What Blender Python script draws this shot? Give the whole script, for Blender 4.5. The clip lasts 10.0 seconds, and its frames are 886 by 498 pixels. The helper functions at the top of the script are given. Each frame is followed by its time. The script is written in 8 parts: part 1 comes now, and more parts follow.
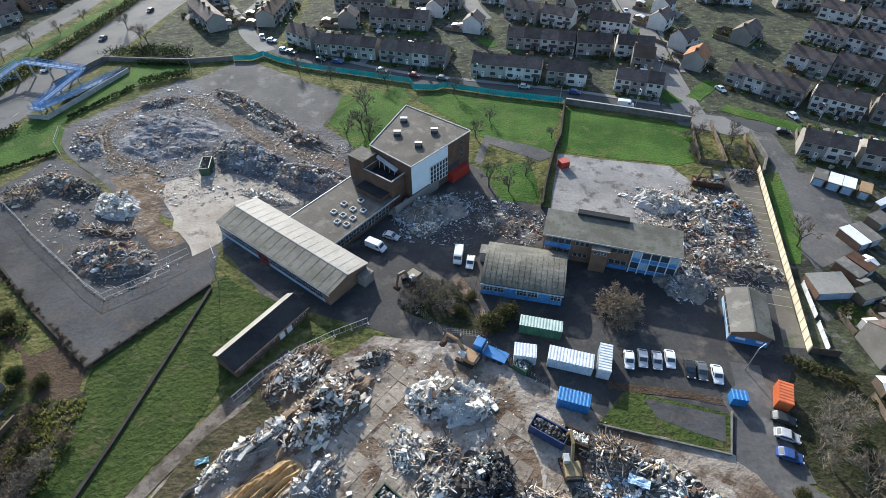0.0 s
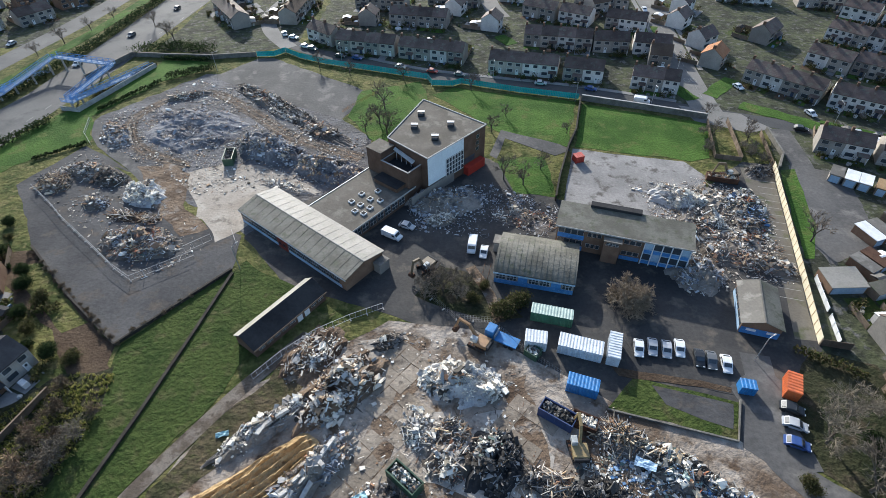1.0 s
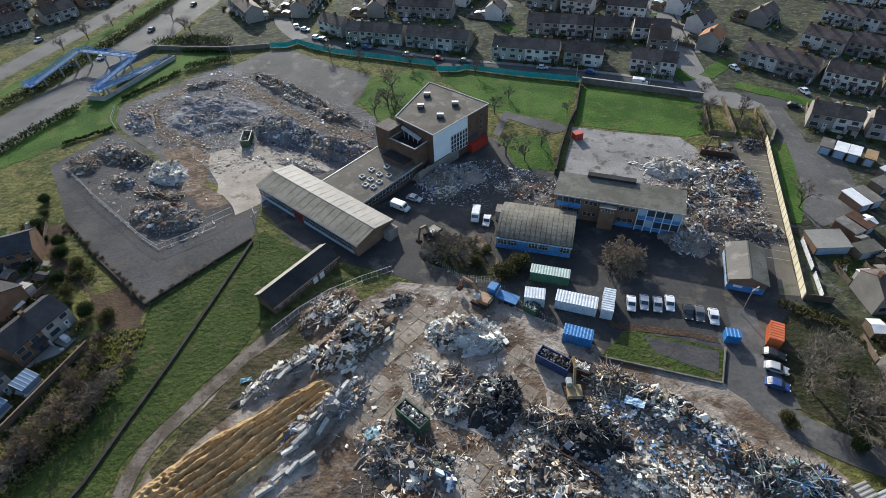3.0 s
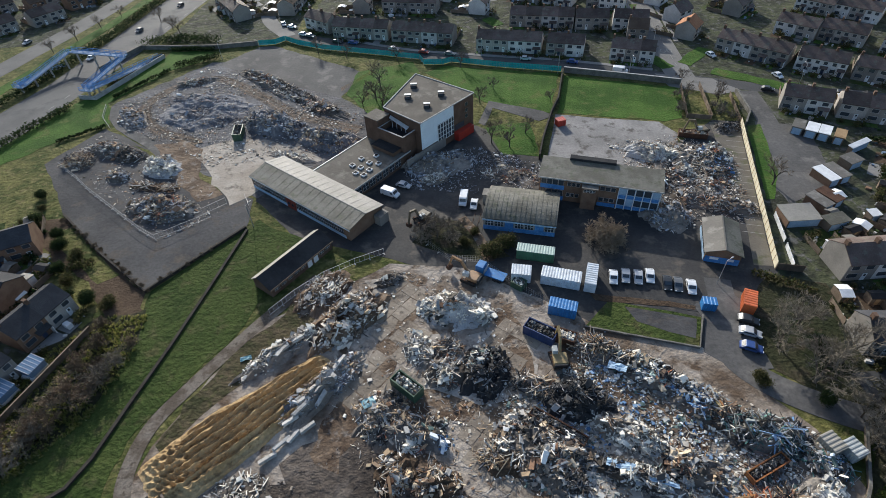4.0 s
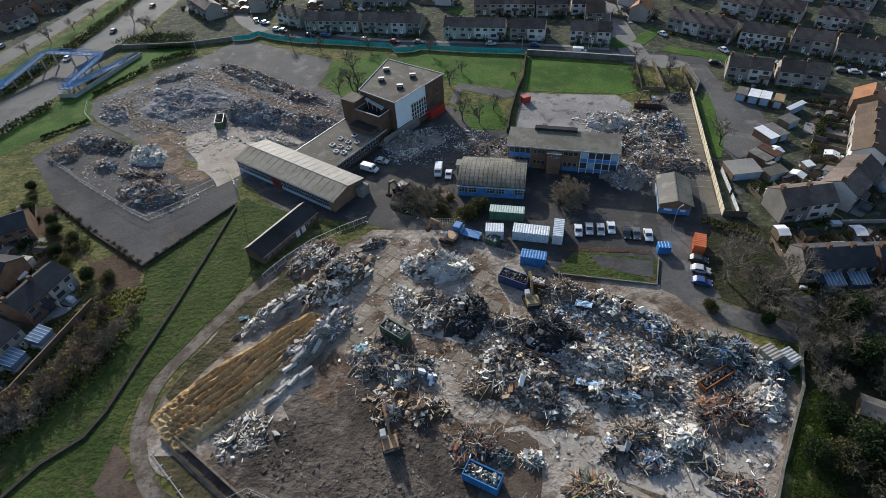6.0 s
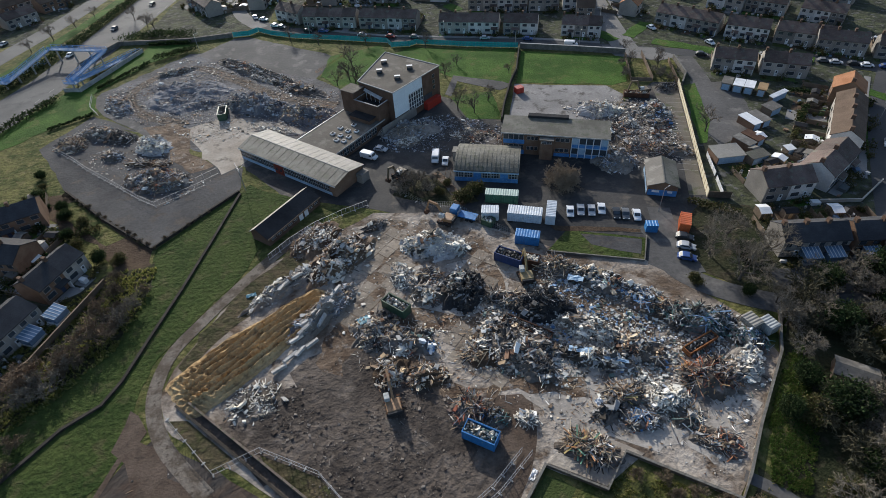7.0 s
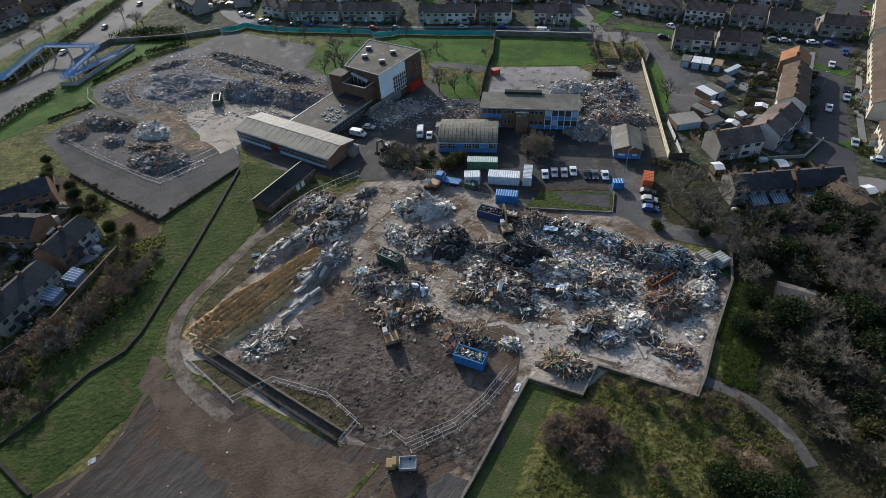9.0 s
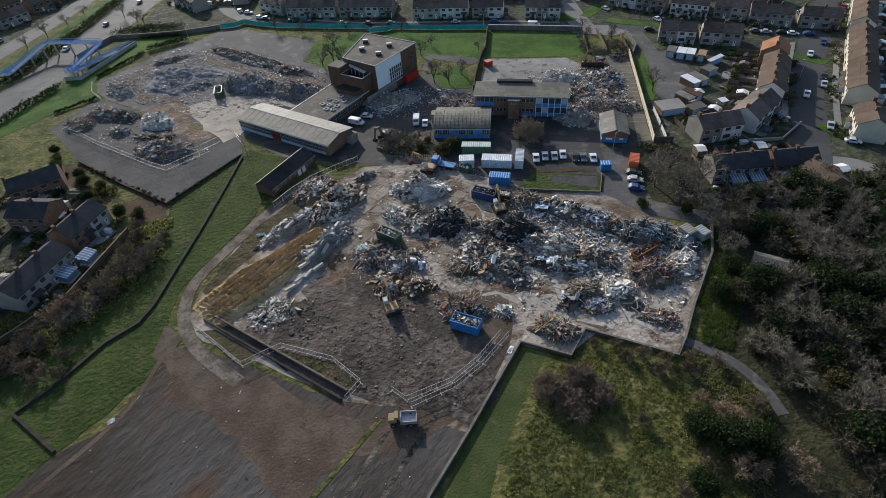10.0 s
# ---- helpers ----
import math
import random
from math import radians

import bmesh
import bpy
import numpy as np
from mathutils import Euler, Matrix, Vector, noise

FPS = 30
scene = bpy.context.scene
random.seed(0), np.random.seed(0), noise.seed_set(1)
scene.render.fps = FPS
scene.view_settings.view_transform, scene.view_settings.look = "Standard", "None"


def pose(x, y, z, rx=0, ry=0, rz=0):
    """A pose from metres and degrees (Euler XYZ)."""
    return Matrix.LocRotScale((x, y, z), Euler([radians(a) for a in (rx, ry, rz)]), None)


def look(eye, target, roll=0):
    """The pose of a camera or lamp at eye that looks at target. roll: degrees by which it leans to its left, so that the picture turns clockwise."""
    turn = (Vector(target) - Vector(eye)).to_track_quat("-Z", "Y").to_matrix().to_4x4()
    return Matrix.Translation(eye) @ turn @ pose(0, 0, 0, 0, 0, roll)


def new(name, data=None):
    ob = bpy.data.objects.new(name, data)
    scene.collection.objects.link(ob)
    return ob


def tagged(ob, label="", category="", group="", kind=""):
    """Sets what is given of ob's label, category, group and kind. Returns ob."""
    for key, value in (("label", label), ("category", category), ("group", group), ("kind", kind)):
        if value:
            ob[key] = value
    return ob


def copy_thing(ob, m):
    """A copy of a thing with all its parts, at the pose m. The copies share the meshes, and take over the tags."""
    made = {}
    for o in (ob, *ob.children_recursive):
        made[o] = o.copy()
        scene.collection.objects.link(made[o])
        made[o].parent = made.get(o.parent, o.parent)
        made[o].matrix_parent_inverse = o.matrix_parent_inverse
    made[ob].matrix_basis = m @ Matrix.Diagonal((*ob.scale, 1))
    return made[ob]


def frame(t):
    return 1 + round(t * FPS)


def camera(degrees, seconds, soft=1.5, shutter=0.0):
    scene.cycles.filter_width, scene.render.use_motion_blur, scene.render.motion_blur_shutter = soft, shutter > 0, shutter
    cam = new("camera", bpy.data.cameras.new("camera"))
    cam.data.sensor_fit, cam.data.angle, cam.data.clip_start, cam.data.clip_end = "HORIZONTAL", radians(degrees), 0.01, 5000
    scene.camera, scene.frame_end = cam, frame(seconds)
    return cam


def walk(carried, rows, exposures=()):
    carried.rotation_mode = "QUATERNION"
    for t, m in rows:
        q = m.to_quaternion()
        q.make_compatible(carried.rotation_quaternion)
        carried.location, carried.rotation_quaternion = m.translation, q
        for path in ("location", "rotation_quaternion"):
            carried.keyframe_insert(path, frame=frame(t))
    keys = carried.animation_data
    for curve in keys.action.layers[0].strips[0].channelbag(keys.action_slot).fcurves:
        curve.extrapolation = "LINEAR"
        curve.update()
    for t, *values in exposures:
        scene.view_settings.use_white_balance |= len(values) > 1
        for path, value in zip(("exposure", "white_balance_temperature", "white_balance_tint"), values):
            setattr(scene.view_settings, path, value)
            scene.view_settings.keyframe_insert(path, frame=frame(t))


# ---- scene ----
cam = camera(79.5, 10.0, soft=0.8)
METRES, EYE, TILT, LEAN, TURN = 67.81, 87.0, 0.0, 0.0, 0.0
ROWS = [
    (0.0, 0.0, 0.0, 0.0, -0.18, -43.54, 0.19),
    (0.5, 0.0026, -0.0263, -0.0018, 0.61, -43.43, 0.49),
    (1.0, 0.006, -0.0576, -0.0038, 1.67, -43.34, 0.73),
    (1.5, 0.0114, -0.0932, -0.0054, 2.94, -43.29, 1.0),
    (2.0, 0.0188, -0.1331, -0.0067, 3.41, -43.24, 1.3),
    (2.5, 0.024, -0.1758, -0.0071, 2.85, -43.26, 1.61),
    (4.0, 0.04, -0.3124, -0.0064, 0.49, -43.35, 2.37),
    (4.5, 0.0413, -0.3603, -0.0067, -0.79, -43.37, 2.56),
    (5.0, 0.0416, -0.4096, -0.0067, -1.84, -43.37, 2.74),
    (5.5, 0.0392, -0.4603, -0.0069, -2.71, -43.35, 2.83),
    (7.0, 0.0201, -0.6221, -0.0051, -3.81, -43.18, 2.9),
    (7.5, 0.0116, -0.6805, -0.0055, -4.58, -43.06, 2.96),
    (8.0, 0.0034, -0.7404, -0.0066, -5.14, -42.95, 3.0),
    (8.5, -0.0046, -0.8012, -0.0075, -5.78, -42.88, 3.05),
    (9.0, -0.0131, -0.8638, -0.0072, -6.31, -42.8, 3.11),
    (9.5, -0.0214, -0.9274, -0.0067, -6.79, -42.71, 3.17),
    (10.0, -0.0301, -0.9925, -0.007, -7.02, -42.64, 3.21),
]
walk(cam, [(t, pose(0, 0, EYE, TILT, LEAN, TURN) @ pose(METRES * x, METRES * y, METRES * z, 90 + pitch, roll, yaw)) for t, x, y, z, yaw, pitch, roll in ROWS],
     [(0.0, 0.78, 5680, 7), (2.0, 0.54, 5760, 8), (4.5, 0.26, 5840, 8), (7.5, 0.06, 5840, 9), (10.0, 0.02, 5860, 9)])

# ---- light ----
SUN_DIR = Vector((-0.31, 0.95, 0.415)).normalized()
sky_world = bpy.data.worlds.new("sky")
sky_world.use_nodes = True
_n = sky_world.node_tree.nodes
_sky = _n.new("ShaderNodeTexSky")
_sky.sky_type, _sky.sun_disc = "NISHITA", False
_sky.sun_elevation = math.asin(SUN_DIR.z)
_sky.sun_rotation = math.atan2(SUN_DIR.x, SUN_DIR.y)
_sky.dust_density = 2.0
_n["Background"].inputs["Strength"].default_value = 0.15
sky_world.node_tree.links.new(_sky.outputs[0], _n["Background"].inputs["Color"])
scene.world = sky_world
_sun = bpy.data.lights.new("sun", "SUN")
_sun.energy, _sun.angle, _sun.color = 5.0, radians(0.6), (1.0, 0.90, 0.76)
new("sun", _sun).matrix_world = look(SUN_DIR * 400, (0, 0, 0))


# ---- materials ----
def surf(name, c1, c2, scale=0.3, fine=4.0, rough=0.9, bump=0.3, metal=0.0, spec=0.15, c3=None, vary=0.0, contrast=0.25, fine_mix=0.35, stretch=None):
    """A weathered surface: two colours in broad patches, a fine grain, and a third colour in stains."""
    m = bpy.data.materials.new(name)
    m.use_nodes = True
    nt = m.node_tree
    N, L = nt.nodes, nt.links
    bs = N["Principled BSDF"]
    geo = N.new("ShaderNodeNewGeometry")
    pos = geo.outputs["Position"]
    if stretch:
        mp = N.new("ShaderNodeMapping")
        mp.inputs["Scale"].default_value = stretch[:3]
        mp.inputs["Rotation"].default_value = (0, 0, radians(stretch[3]))
        mp.vector_type = "TEXTURE"
        L.new(pos, mp.inputs["Vector"])
        pos = mp.outputs[0]

    def noise_at(s, detail):
        t = N.new("ShaderNodeTexNoise")
        t.inputs["Scale"].default_value, t.inputs["Detail"].default_value = s, detail
        t.inputs["Roughness"].default_value = 0.6
        L.new(pos, t.inputs["Vector"])
        return t.outputs["Fac"]

    def ramp(fac, lo, hi, a, b):
        r = N.new("ShaderNodeValToRGB")
        r.color_ramp.elements[0].position, r.color_ramp.elements[1].position = lo, hi
        r.color_ramp.elements[0].color, r.color_ramp.elements[1].color = (*a, 1), (*b, 1)
        L.new(fac, r.inputs[0])
        return r.outputs[0]

    def mix(fac, a, b, mode="MIX"):
        x = N.new("ShaderNodeMix")
        x.data_type, x.blend_type = "RGBA", mode
        if isinstance(fac, float):
            x.inputs[0].default_value = fac
        else:
            L.new(fac, x.inputs[0])
        for i, v in ((6, a), (7, b)):
            if isinstance(v, tuple):
                x.inputs[i].default_value = (*v, 1)
            else:
                L.new(v, x.inputs[i])
        return x.outputs[2]

    broad = noise_at(scale, 5)
    grain = noise_at(fine, 6)
    col = ramp(broad, 0.5 - contrast / 2, 0.5 + contrast / 2, c1, c2)
    if c3:
        st = noise_at(scale * 2.7, 4)
        col = mix(ramp(st, 0.54, 0.66, (0, 0, 0), (1, 1, 1)), col, c3)
    g = ramp(grain, 0.3, 0.7, (0.45, 0.45, 0.45), (1.0, 1.0, 1.0))
    col = mix(fine_mix, col, mix(1.0, col, g, "MULTIPLY"))
    if vary:
        info = N.new("ShaderNodeObjectInfo")
        hs = N.new("ShaderNodeHueSaturation")
        mr = N.new("ShaderNodeMapRange")
        mr.inputs["To Min"].default_value, mr.inputs["To Max"].default_value = 1 - vary, 1 + vary
        L.new(info.outputs["Random"], mr.inputs["Value"])
        L.new(mr.outputs[0], hs.inputs["Value"])
        L.new(col, hs.inputs["Color"])
        col = hs.outputs[0]
    L.new(col, bs.inputs["Base Color"])
    bs.inputs["Roughness"].default_value, bs.inputs["Metallic"].default_value = rough, metal
    bs.inputs["Specular IOR Level"].default_value = spec
    if bump:
        b = N.new("ShaderNodeBump")
        b.inputs["Strength"].default_value = bump
        b.inputs["Distance"].default_value = 0.6 / fine
        L.new(grain, b.inputs["Height"])
        L.new(b.outputs[0], bs.inputs["Normal"])
    return m


def islands(name, colours, rough=0.8, metal=0.0, fine=3.0):
    """A heap of many pieces: every loose piece takes one of the colours."""
    m = surf(name, (0.5, 0.5, 0.5), (0.6, 0.6, 0.6), 0.5, fine, rough, 0.2, metal)
    N, L = m.node_tree.nodes, m.node_tree.links
    bs = N["Principled BSDF"]
    old = bs.inputs["Base Color"].links[0].from_socket
    geo = N.new("ShaderNodeNewGeometry")
    r = N.new("ShaderNodeValToRGB")
    r.color_ramp.interpolation = "CONSTANT"
    els = r.color_ramp.elements
    while len(els) < len(colours):
        els.new(0.5)
    for i, c in enumerate(colours):
        els[i].position, els[i].color = i / len(colours), (*c, 1)
    L.new(geo.outputs["Random Per Island"], r.inputs[0])
    x = N.new("ShaderNodeMix")
    x.data_type, x.blend_type = "RGBA", "MULTIPLY"
    x.inputs[0].default_value = 0.6
    L.new(r.outputs[0], x.inputs[6])
    L.new(old, x.inputs[7])
    hs = N.new("ShaderNodeHueSaturation")
    hs.inputs["Value"].default_value = 1.35
    L.new(x.outputs[2], hs.inputs["Color"])
    L.new(hs.outputs[0], bs.inputs["Base Color"])
    return m


def backlit(m, amount=0.4):
    """Lets some light through thin leaves and blades."""
    N, L = m.node_tree.nodes, m.node_tree.links
    bs, out = N["Principled BSDF"], N["Material Output"]
    tr, mx = N.new("ShaderNodeBsdfTranslucent"), N.new("ShaderNodeMixShader")
    L.new(bs.inputs["Base Color"].links[0].from_socket, tr.inputs["Color"])
    mx.inputs[0].default_value = amount
    L.new(bs.outputs[0], mx.inputs[1])
    L.new(tr.outputs[0], mx.inputs[2])
    L.new(mx.outputs[0], out.inputs["Surface"])
    return m


def plain(name, c, rough=0.5, metal=0.0, spec=0.5, vary=0.0):
    return surf(name, c, tuple(v * 0.82 for v in c), 0.6, 5.0, rough, 0.05, metal, spec, vary=vary, fine_mix=0.2)


def tiled(m, pitch=0.33):
    """Adds level courses of tiles to a roof's relief."""
    N, L = m.node_tree.nodes, m.node_tree.links
    geo, sep = N.new("ShaderNodeNewGeometry"), N.new("ShaderNodeSeparateXYZ")
    w = N.new("ShaderNodeMath")
    w.operation = "MULTIPLY"
    w.inputs[1].default_value = 1 / pitch
    fr = N.new("ShaderNodeMath")
    fr.operation = "FRACT"
    L.new(geo.outputs["Position"], sep.inputs[0])
    L.new(sep.outputs["Z"], w.inputs[0])
    L.new(w.outputs[0], fr.inputs[0])
    b = N.new("ShaderNodeBump")
    b.inputs["Strength"].default_value, b.inputs["Distance"].default_value = 0.8, 0.06
    old = N["Principled BSDF"].inputs["Normal"].links[0].from_socket
    L.new(old, b.inputs["Normal"])
    L.new(fr.outputs[0], b.inputs["Height"])
    L.new(b.outputs[0], N["Principled BSDF"].inputs["Normal"])
    return m


M = {
    "dirt": surf("dirt", (0.085, 0.07, 0.056), (0.17, 0.15, 0.13), 0.12, 1.5, c3=(0.22, 0.20, 0.18), bump=0.6, contrast=0.16),
    "yard": surf("yard_concrete", (0.135, 0.098, 0.069), (0.46, 0.405, 0.342), 0.075, 0.9, c3=(0.115, 0.080, 0.054), bump=0.7, contrast=0.24, fine_mix=0.65),
    "mud": surf("mud", (0.054, 0.044, 0.037), (0.132, 0.108, 0.089), 0.09, 0.7, c3=(0.165, 0.138, 0.115), bump=1.0, fine_mix=0.65, contrast=0.22),
    "pale_dust": surf("pale_dust", (0.42, 0.375, 0.315), (0.29, 0.25, 0.205), 0.12, 1.5, c3=(0.18, 0.155, 0.13), bump=0.4),
    "tarmac": surf("tarmac", (0.036, 0.036, 0.037), (0.072, 0.068, 0.064), 0.07, 1.4, contrast=0.26, fine_mix=0.5, c3=(0.120, 0.104, 0.086), bump=0.2, rough=0.8),
    "old_tarmac": surf("old_tarmac", (0.072, 0.071, 0.070), (0.125, 0.120, 0.115), 0.06, 1.2, contrast=0.26, fine_mix=0.5, c3=(0.17, 0.16, 0.15), bump=0.2),
    "road": surf("road_asphalt", (0.088, 0.087, 0.086), (0.125, 0.122, 0.118), 0.05, 2.0, c3=(0.075, 0.075, 0.075), bump=0.15, rough=0.85, spec=0.2),
    "pavement": surf("pavement", (0.19, 0.185, 0.175), (0.25, 0.24, 0.23), 0.1, 2.0, bump=0.1),
    "grass": surf("grass", (0.046, 0.098, 0.017), (0.082, 0.150, 0.028), 0.06, 1.7, contrast=0.16, c3=(0.11, 0.135, 0.038), bump=1.0, rough=0.95, spec=0.1, fine_mix=0.75),
    "rough_grass": surf("rough_grass", (0.066, 0.084, 0.024), (0.170, 0.162, 0.056), 0.14, 0.8, contrast=0.2, c3=(0.20, 0.175, 0.075), bump=1.0, rough=0.95, spec=0.1, fine_mix=1.0),
    "scrub_floor": surf("scrub_floor", (0.030, 0.036, 0.017), (0.070, 0.066, 0.036), 0.08, 1.2, contrast=0.2, c3=(0.082, 0.066, 0.044), bump=1.0, rough=0.95, spec=0.1, fine_mix=0.9),
    "brown_soil": surf("brown_soil", (0.075, 0.052, 0.035), (0.11, 0.078, 0.052), 0.2, 1.5, bump=0.8, rough=0.95, spec=0.1, fine_mix=0.7),
    "sand": surf("sand", (0.40, 0.275, 0.135), (0.52, 0.375, 0.195), 0.25, 1.6, c3=(0.25, 0.165, 0.085), bump=0.8, rough=0.95, spec=0.1, fine_mix=0.6),
    "brick": surf("brick", (0.17, 0.105, 0.07), (0.23, 0.15, 0.10), 0.4, 6.0, bump=0.2),
    "dark_brick": surf("dark_brick", (0.105, 0.066, 0.046), (0.145, 0.095, 0.068), 0.4, 6.0, bump=0.2),
    "render": surf("house_render", (0.33, 0.305, 0.27), (0.25, 0.23, 0.205), 0.2, 3.0, vary=0.28, bump=0.1),
    "white_render": surf("white_render", (0.62, 0.60, 0.57), (0.50, 0.48, 0.455), 0.25, 3.0, vary=0.14, bump=0.05),
    "roof_tile": surf("roof_tile", (0.080, 0.057, 0.049), (0.130, 0.095, 0.081), 0.25, 4.0, rough=0.75, spec=0.28, vary=0.32, bump=0.6, c3=(0.12, 0.115, 0.09)),
    "red_tile": surf("red_tile", (0.26, 0.12, 0.06), (0.33, 0.17, 0.09), 0.25, 4.0, vary=0.2, bump=0.6),
    "felt": surf("roof_felt", (0.115, 0.105, 0.09), (0.165, 0.152, 0.13), 0.12, 2.0, rough=0.68, spec=0.32, c3=(0.22, 0.205, 0.18), bump=0.2),
    # these two also colour the sunlit and shaded slopes of single roofs
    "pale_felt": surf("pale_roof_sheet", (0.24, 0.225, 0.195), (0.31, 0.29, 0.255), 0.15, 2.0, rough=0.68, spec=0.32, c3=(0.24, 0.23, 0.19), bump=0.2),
    "mossy_shaded_sheet": surf("mossy_shaded_roof_sheet", (0.092, 0.086, 0.066), (0.15, 0.142, 0.115), 0.2, 2.0, rough=0.68, spec=0.32, contrast=0.16, c3=(0.085, 0.088, 0.055), bump=0.3),
    "dark_felt": surf("dark_felt", (0.028, 0.028, 0.030), (0.045, 0.045, 0.046), 0.2, 2.0, bump=0.2, rough=0.95, spec=0.1),
    "white_paint": plain("white_paint", (0.78, 0.78, 0.77), 0.4),
    "white_clad": surf("white_cladding", (0.78, 0.85, 0.87), (0.72, 0.79, 0.82), 0.3, 3.0, bump=0.05, rough=0.5),
    "blue_paint": surf("blue_paint", (0.10, 0.26, 0.55), (0.07, 0.20, 0.44), 0.5, 3.0, bump=0.05, rough=0.5, c3=(0.16, 0.32, 0.58)),
    "pale_blue": surf("pale_blue_panel", (0.38, 0.50, 0.62), (0.30, 0.42, 0.55), 0.5, 3.0, bump=0.05, rough=0.5),
    "glass": plain("window_glass", (0.055, 0.066, 0.078), 0.12, 0.0, 0.6),
    "concrete": surf("concrete", (0.34, 0.33, 0.31), (0.44, 0.43, 0.41), 0.4, 3.0, c3=(0.25, 0.24, 0.22), bump=0.3),
    "stone": surf("stone_wall", (0.13, 0.12, 0.105), (0.20, 0.19, 0.165), 0.6, 2.5, bump=0.6),
    "cream": surf("cream_hoarding", (0.66, 0.60, 0.44), (0.56, 0.50, 0.36), 0.3, 3.0, bump=0.05),
    "teal": surf("teal_mesh", (0.05, 0.42, 0.40), (0.10, 0.52, 0.50), 0.3, 4.0, bump=0.2, rough=0.6),
    "rust": surf("rust", (0.065, 0.036, 0.024), (0.105, 0.058, 0.038), 0.5, 3.0, bump=0.3),
    "timber": surf("timber", (0.32, 0.21, 0.11), (0.42, 0.29, 0.16), 0.5, 3.0, bump=0.3, vary=0.2),
    "old_wood": surf("old_wood", (0.14, 0.105, 0.075), (0.20, 0.155, 0.115), 0.5, 3.0, bump=0.3, vary=0.25),
    "steel": surf("galvanised_steel", (0.38, 0.39, 0.40), (0.48, 0.49, 0.50), 0.5, 3.0, rough=0.45, metal=0.6, bump=0.05),
    "black": plain("black_rubber", (0.018, 0.018, 0.019), 0.8),
    "bark": surf("bark", (0.085, 0.07, 0.055), (0.13, 0.11, 0.088), 0.8, 4.0, bump=0.4, vary=0.15),
    "twig": surf("twig", (0.12, 0.095, 0.072), (0.17, 0.14, 0.11), 0.5, 3.0, bump=0.0, vary=0.25),
    "bramble": surf("bramble", (0.12, 0.09, 0.058), (0.18, 0.14, 0.092), 0.5, 3.0, bump=0.0, vary=0.25),
    "leaf": islands("evergreen_leaf", [(0.020, 0.040, 0.012), (0.032, 0.050, 0.017), (0.048, 0.066, 0.025), (0.024, 0.034, 0.015)], 0.95),
    "olive_leaf": islands("olive_leaf", [(0.06, 0.06, 0.022), (0.085, 0.08, 0.032), (0.05, 0.062, 0.02), (0.10, 0.085, 0.042)], 0.95),
}
M["estate_soil"] = surf("estate_soil", (0.045, 0.048, 0.034), (0.082, 0.090, 0.050), 0.16, 0.5, contrast=0.15, c3=(0.14, 0.135, 0.125), bump=0.6, rough=0.95, spec=0.1, fine_mix=0.7)
M["road_pale"] = surf("pale_asphalt", (0.17, 0.163, 0.15), (0.22, 0.21, 0.195), 0.06, 2.0, c3=(0.14, 0.135, 0.128), bump=0.1)
M["grass_bank"] = surf("bank_grass", (0.038, 0.062, 0.015), (0.070, 0.094, 0.025), 0.09, 1.0, contrast=0.24, c3=(0.088, 0.090, 0.036), bump=1.0, rough=0.95, spec=0.1, fine_mix=0.85)
M["mud_brown"] = surf("brown_mud", (0.090, 0.060, 0.040), (0.20, 0.145, 0.100), 0.16, 0.9, c3=(0.26, 0.225, 0.19), bump=0.8, fine_mix=0.6, contrast=0.18)
M["grass_dull"] = surf("dull_grass", (0.050, 0.070, 0.022), (0.080, 0.100, 0.034), 0.1, 2.5, bump=0.9, rough=0.95, spec=0.1, fine_mix=0.6, c3=(0.10, 0.10, 0.045))
M["street"] = surf("street_asphalt", (0.058, 0.059, 0.061), (0.082, 0.081, 0.080), 0.06, 2.0, bump=0.1)
M["court"] = surf("court_tarmac", (0.049, 0.049, 0.051), (0.104, 0.101, 0.100), 0.06, 1.2, contrast=0.3, c3=(0.094, 0.080, 0.068), bump=0.3, fine_mix=0.55)
M["yard_pale"] = surf("pale_concrete", (0.31, 0.275, 0.235), (0.45, 0.41, 0.36), 0.10, 1.4, c3=(0.13, 0.115, 0.10), bump=0.3, fine_mix=0.45)
M["yard_swept"] = surf("swept_concrete", (0.21, 0.20, 0.19), (0.30, 0.285, 0.27), 0.10, 1.4, c3=(0.11, 0.10, 0.09), bump=0.3, fine_mix=0.45)
M["parking"] = surf("brown_tarmac", (0.12, 0.105, 0.085), (0.16, 0.145, 0.12), 0.1, 2.0, c3=(0.10, 0.105, 0.06), bump=0.2)
M["lot"] = surf("lot_earth", (0.050, 0.040, 0.032), (0.092, 0.085, 0.080), 0.035, 0.6, rough=0.9, spec=0.12, c3=(0.088, 0.058, 0.041), bump=0.5, contrast=0.2, fine_mix=0.5, stretch=(2.0, 1.0, 1.0, 52))
M["mud_red"] = surf("red_mud", (0.075, 0.052, 0.037), (0.125, 0.094, 0.072), 0.15, 2.0, c3=(0.075, 0.056, 0.042), bump=0.6, fine_mix=0.5)
M["weedy_soil"] = surf("weedy_soil", (0.050, 0.052, 0.024), (0.125, 0.098, 0.060), 0.22, 0.9, c3=(0.085, 0.085, 0.036), bump=1.0, rough=0.95, spec=0.1, fine_mix=0.85)
M["field_mud"] = surf("field_mud", (0.084, 0.081, 0.083), (0.165, 0.163, 0.168), 0.10, 0.9, c3=(0.112, 0.098, 0.090), bump=0.8, contrast=0.25, fine_mix=0.6)
M["track"] = surf("track_dirt", (0.105, 0.084, 0.064), (0.19, 0.163, 0.134), 0.3, 2.0, contrast=0.14, c3=(0.085, 0.068, 0.052), bump=0.6, fine_mix=0.5)
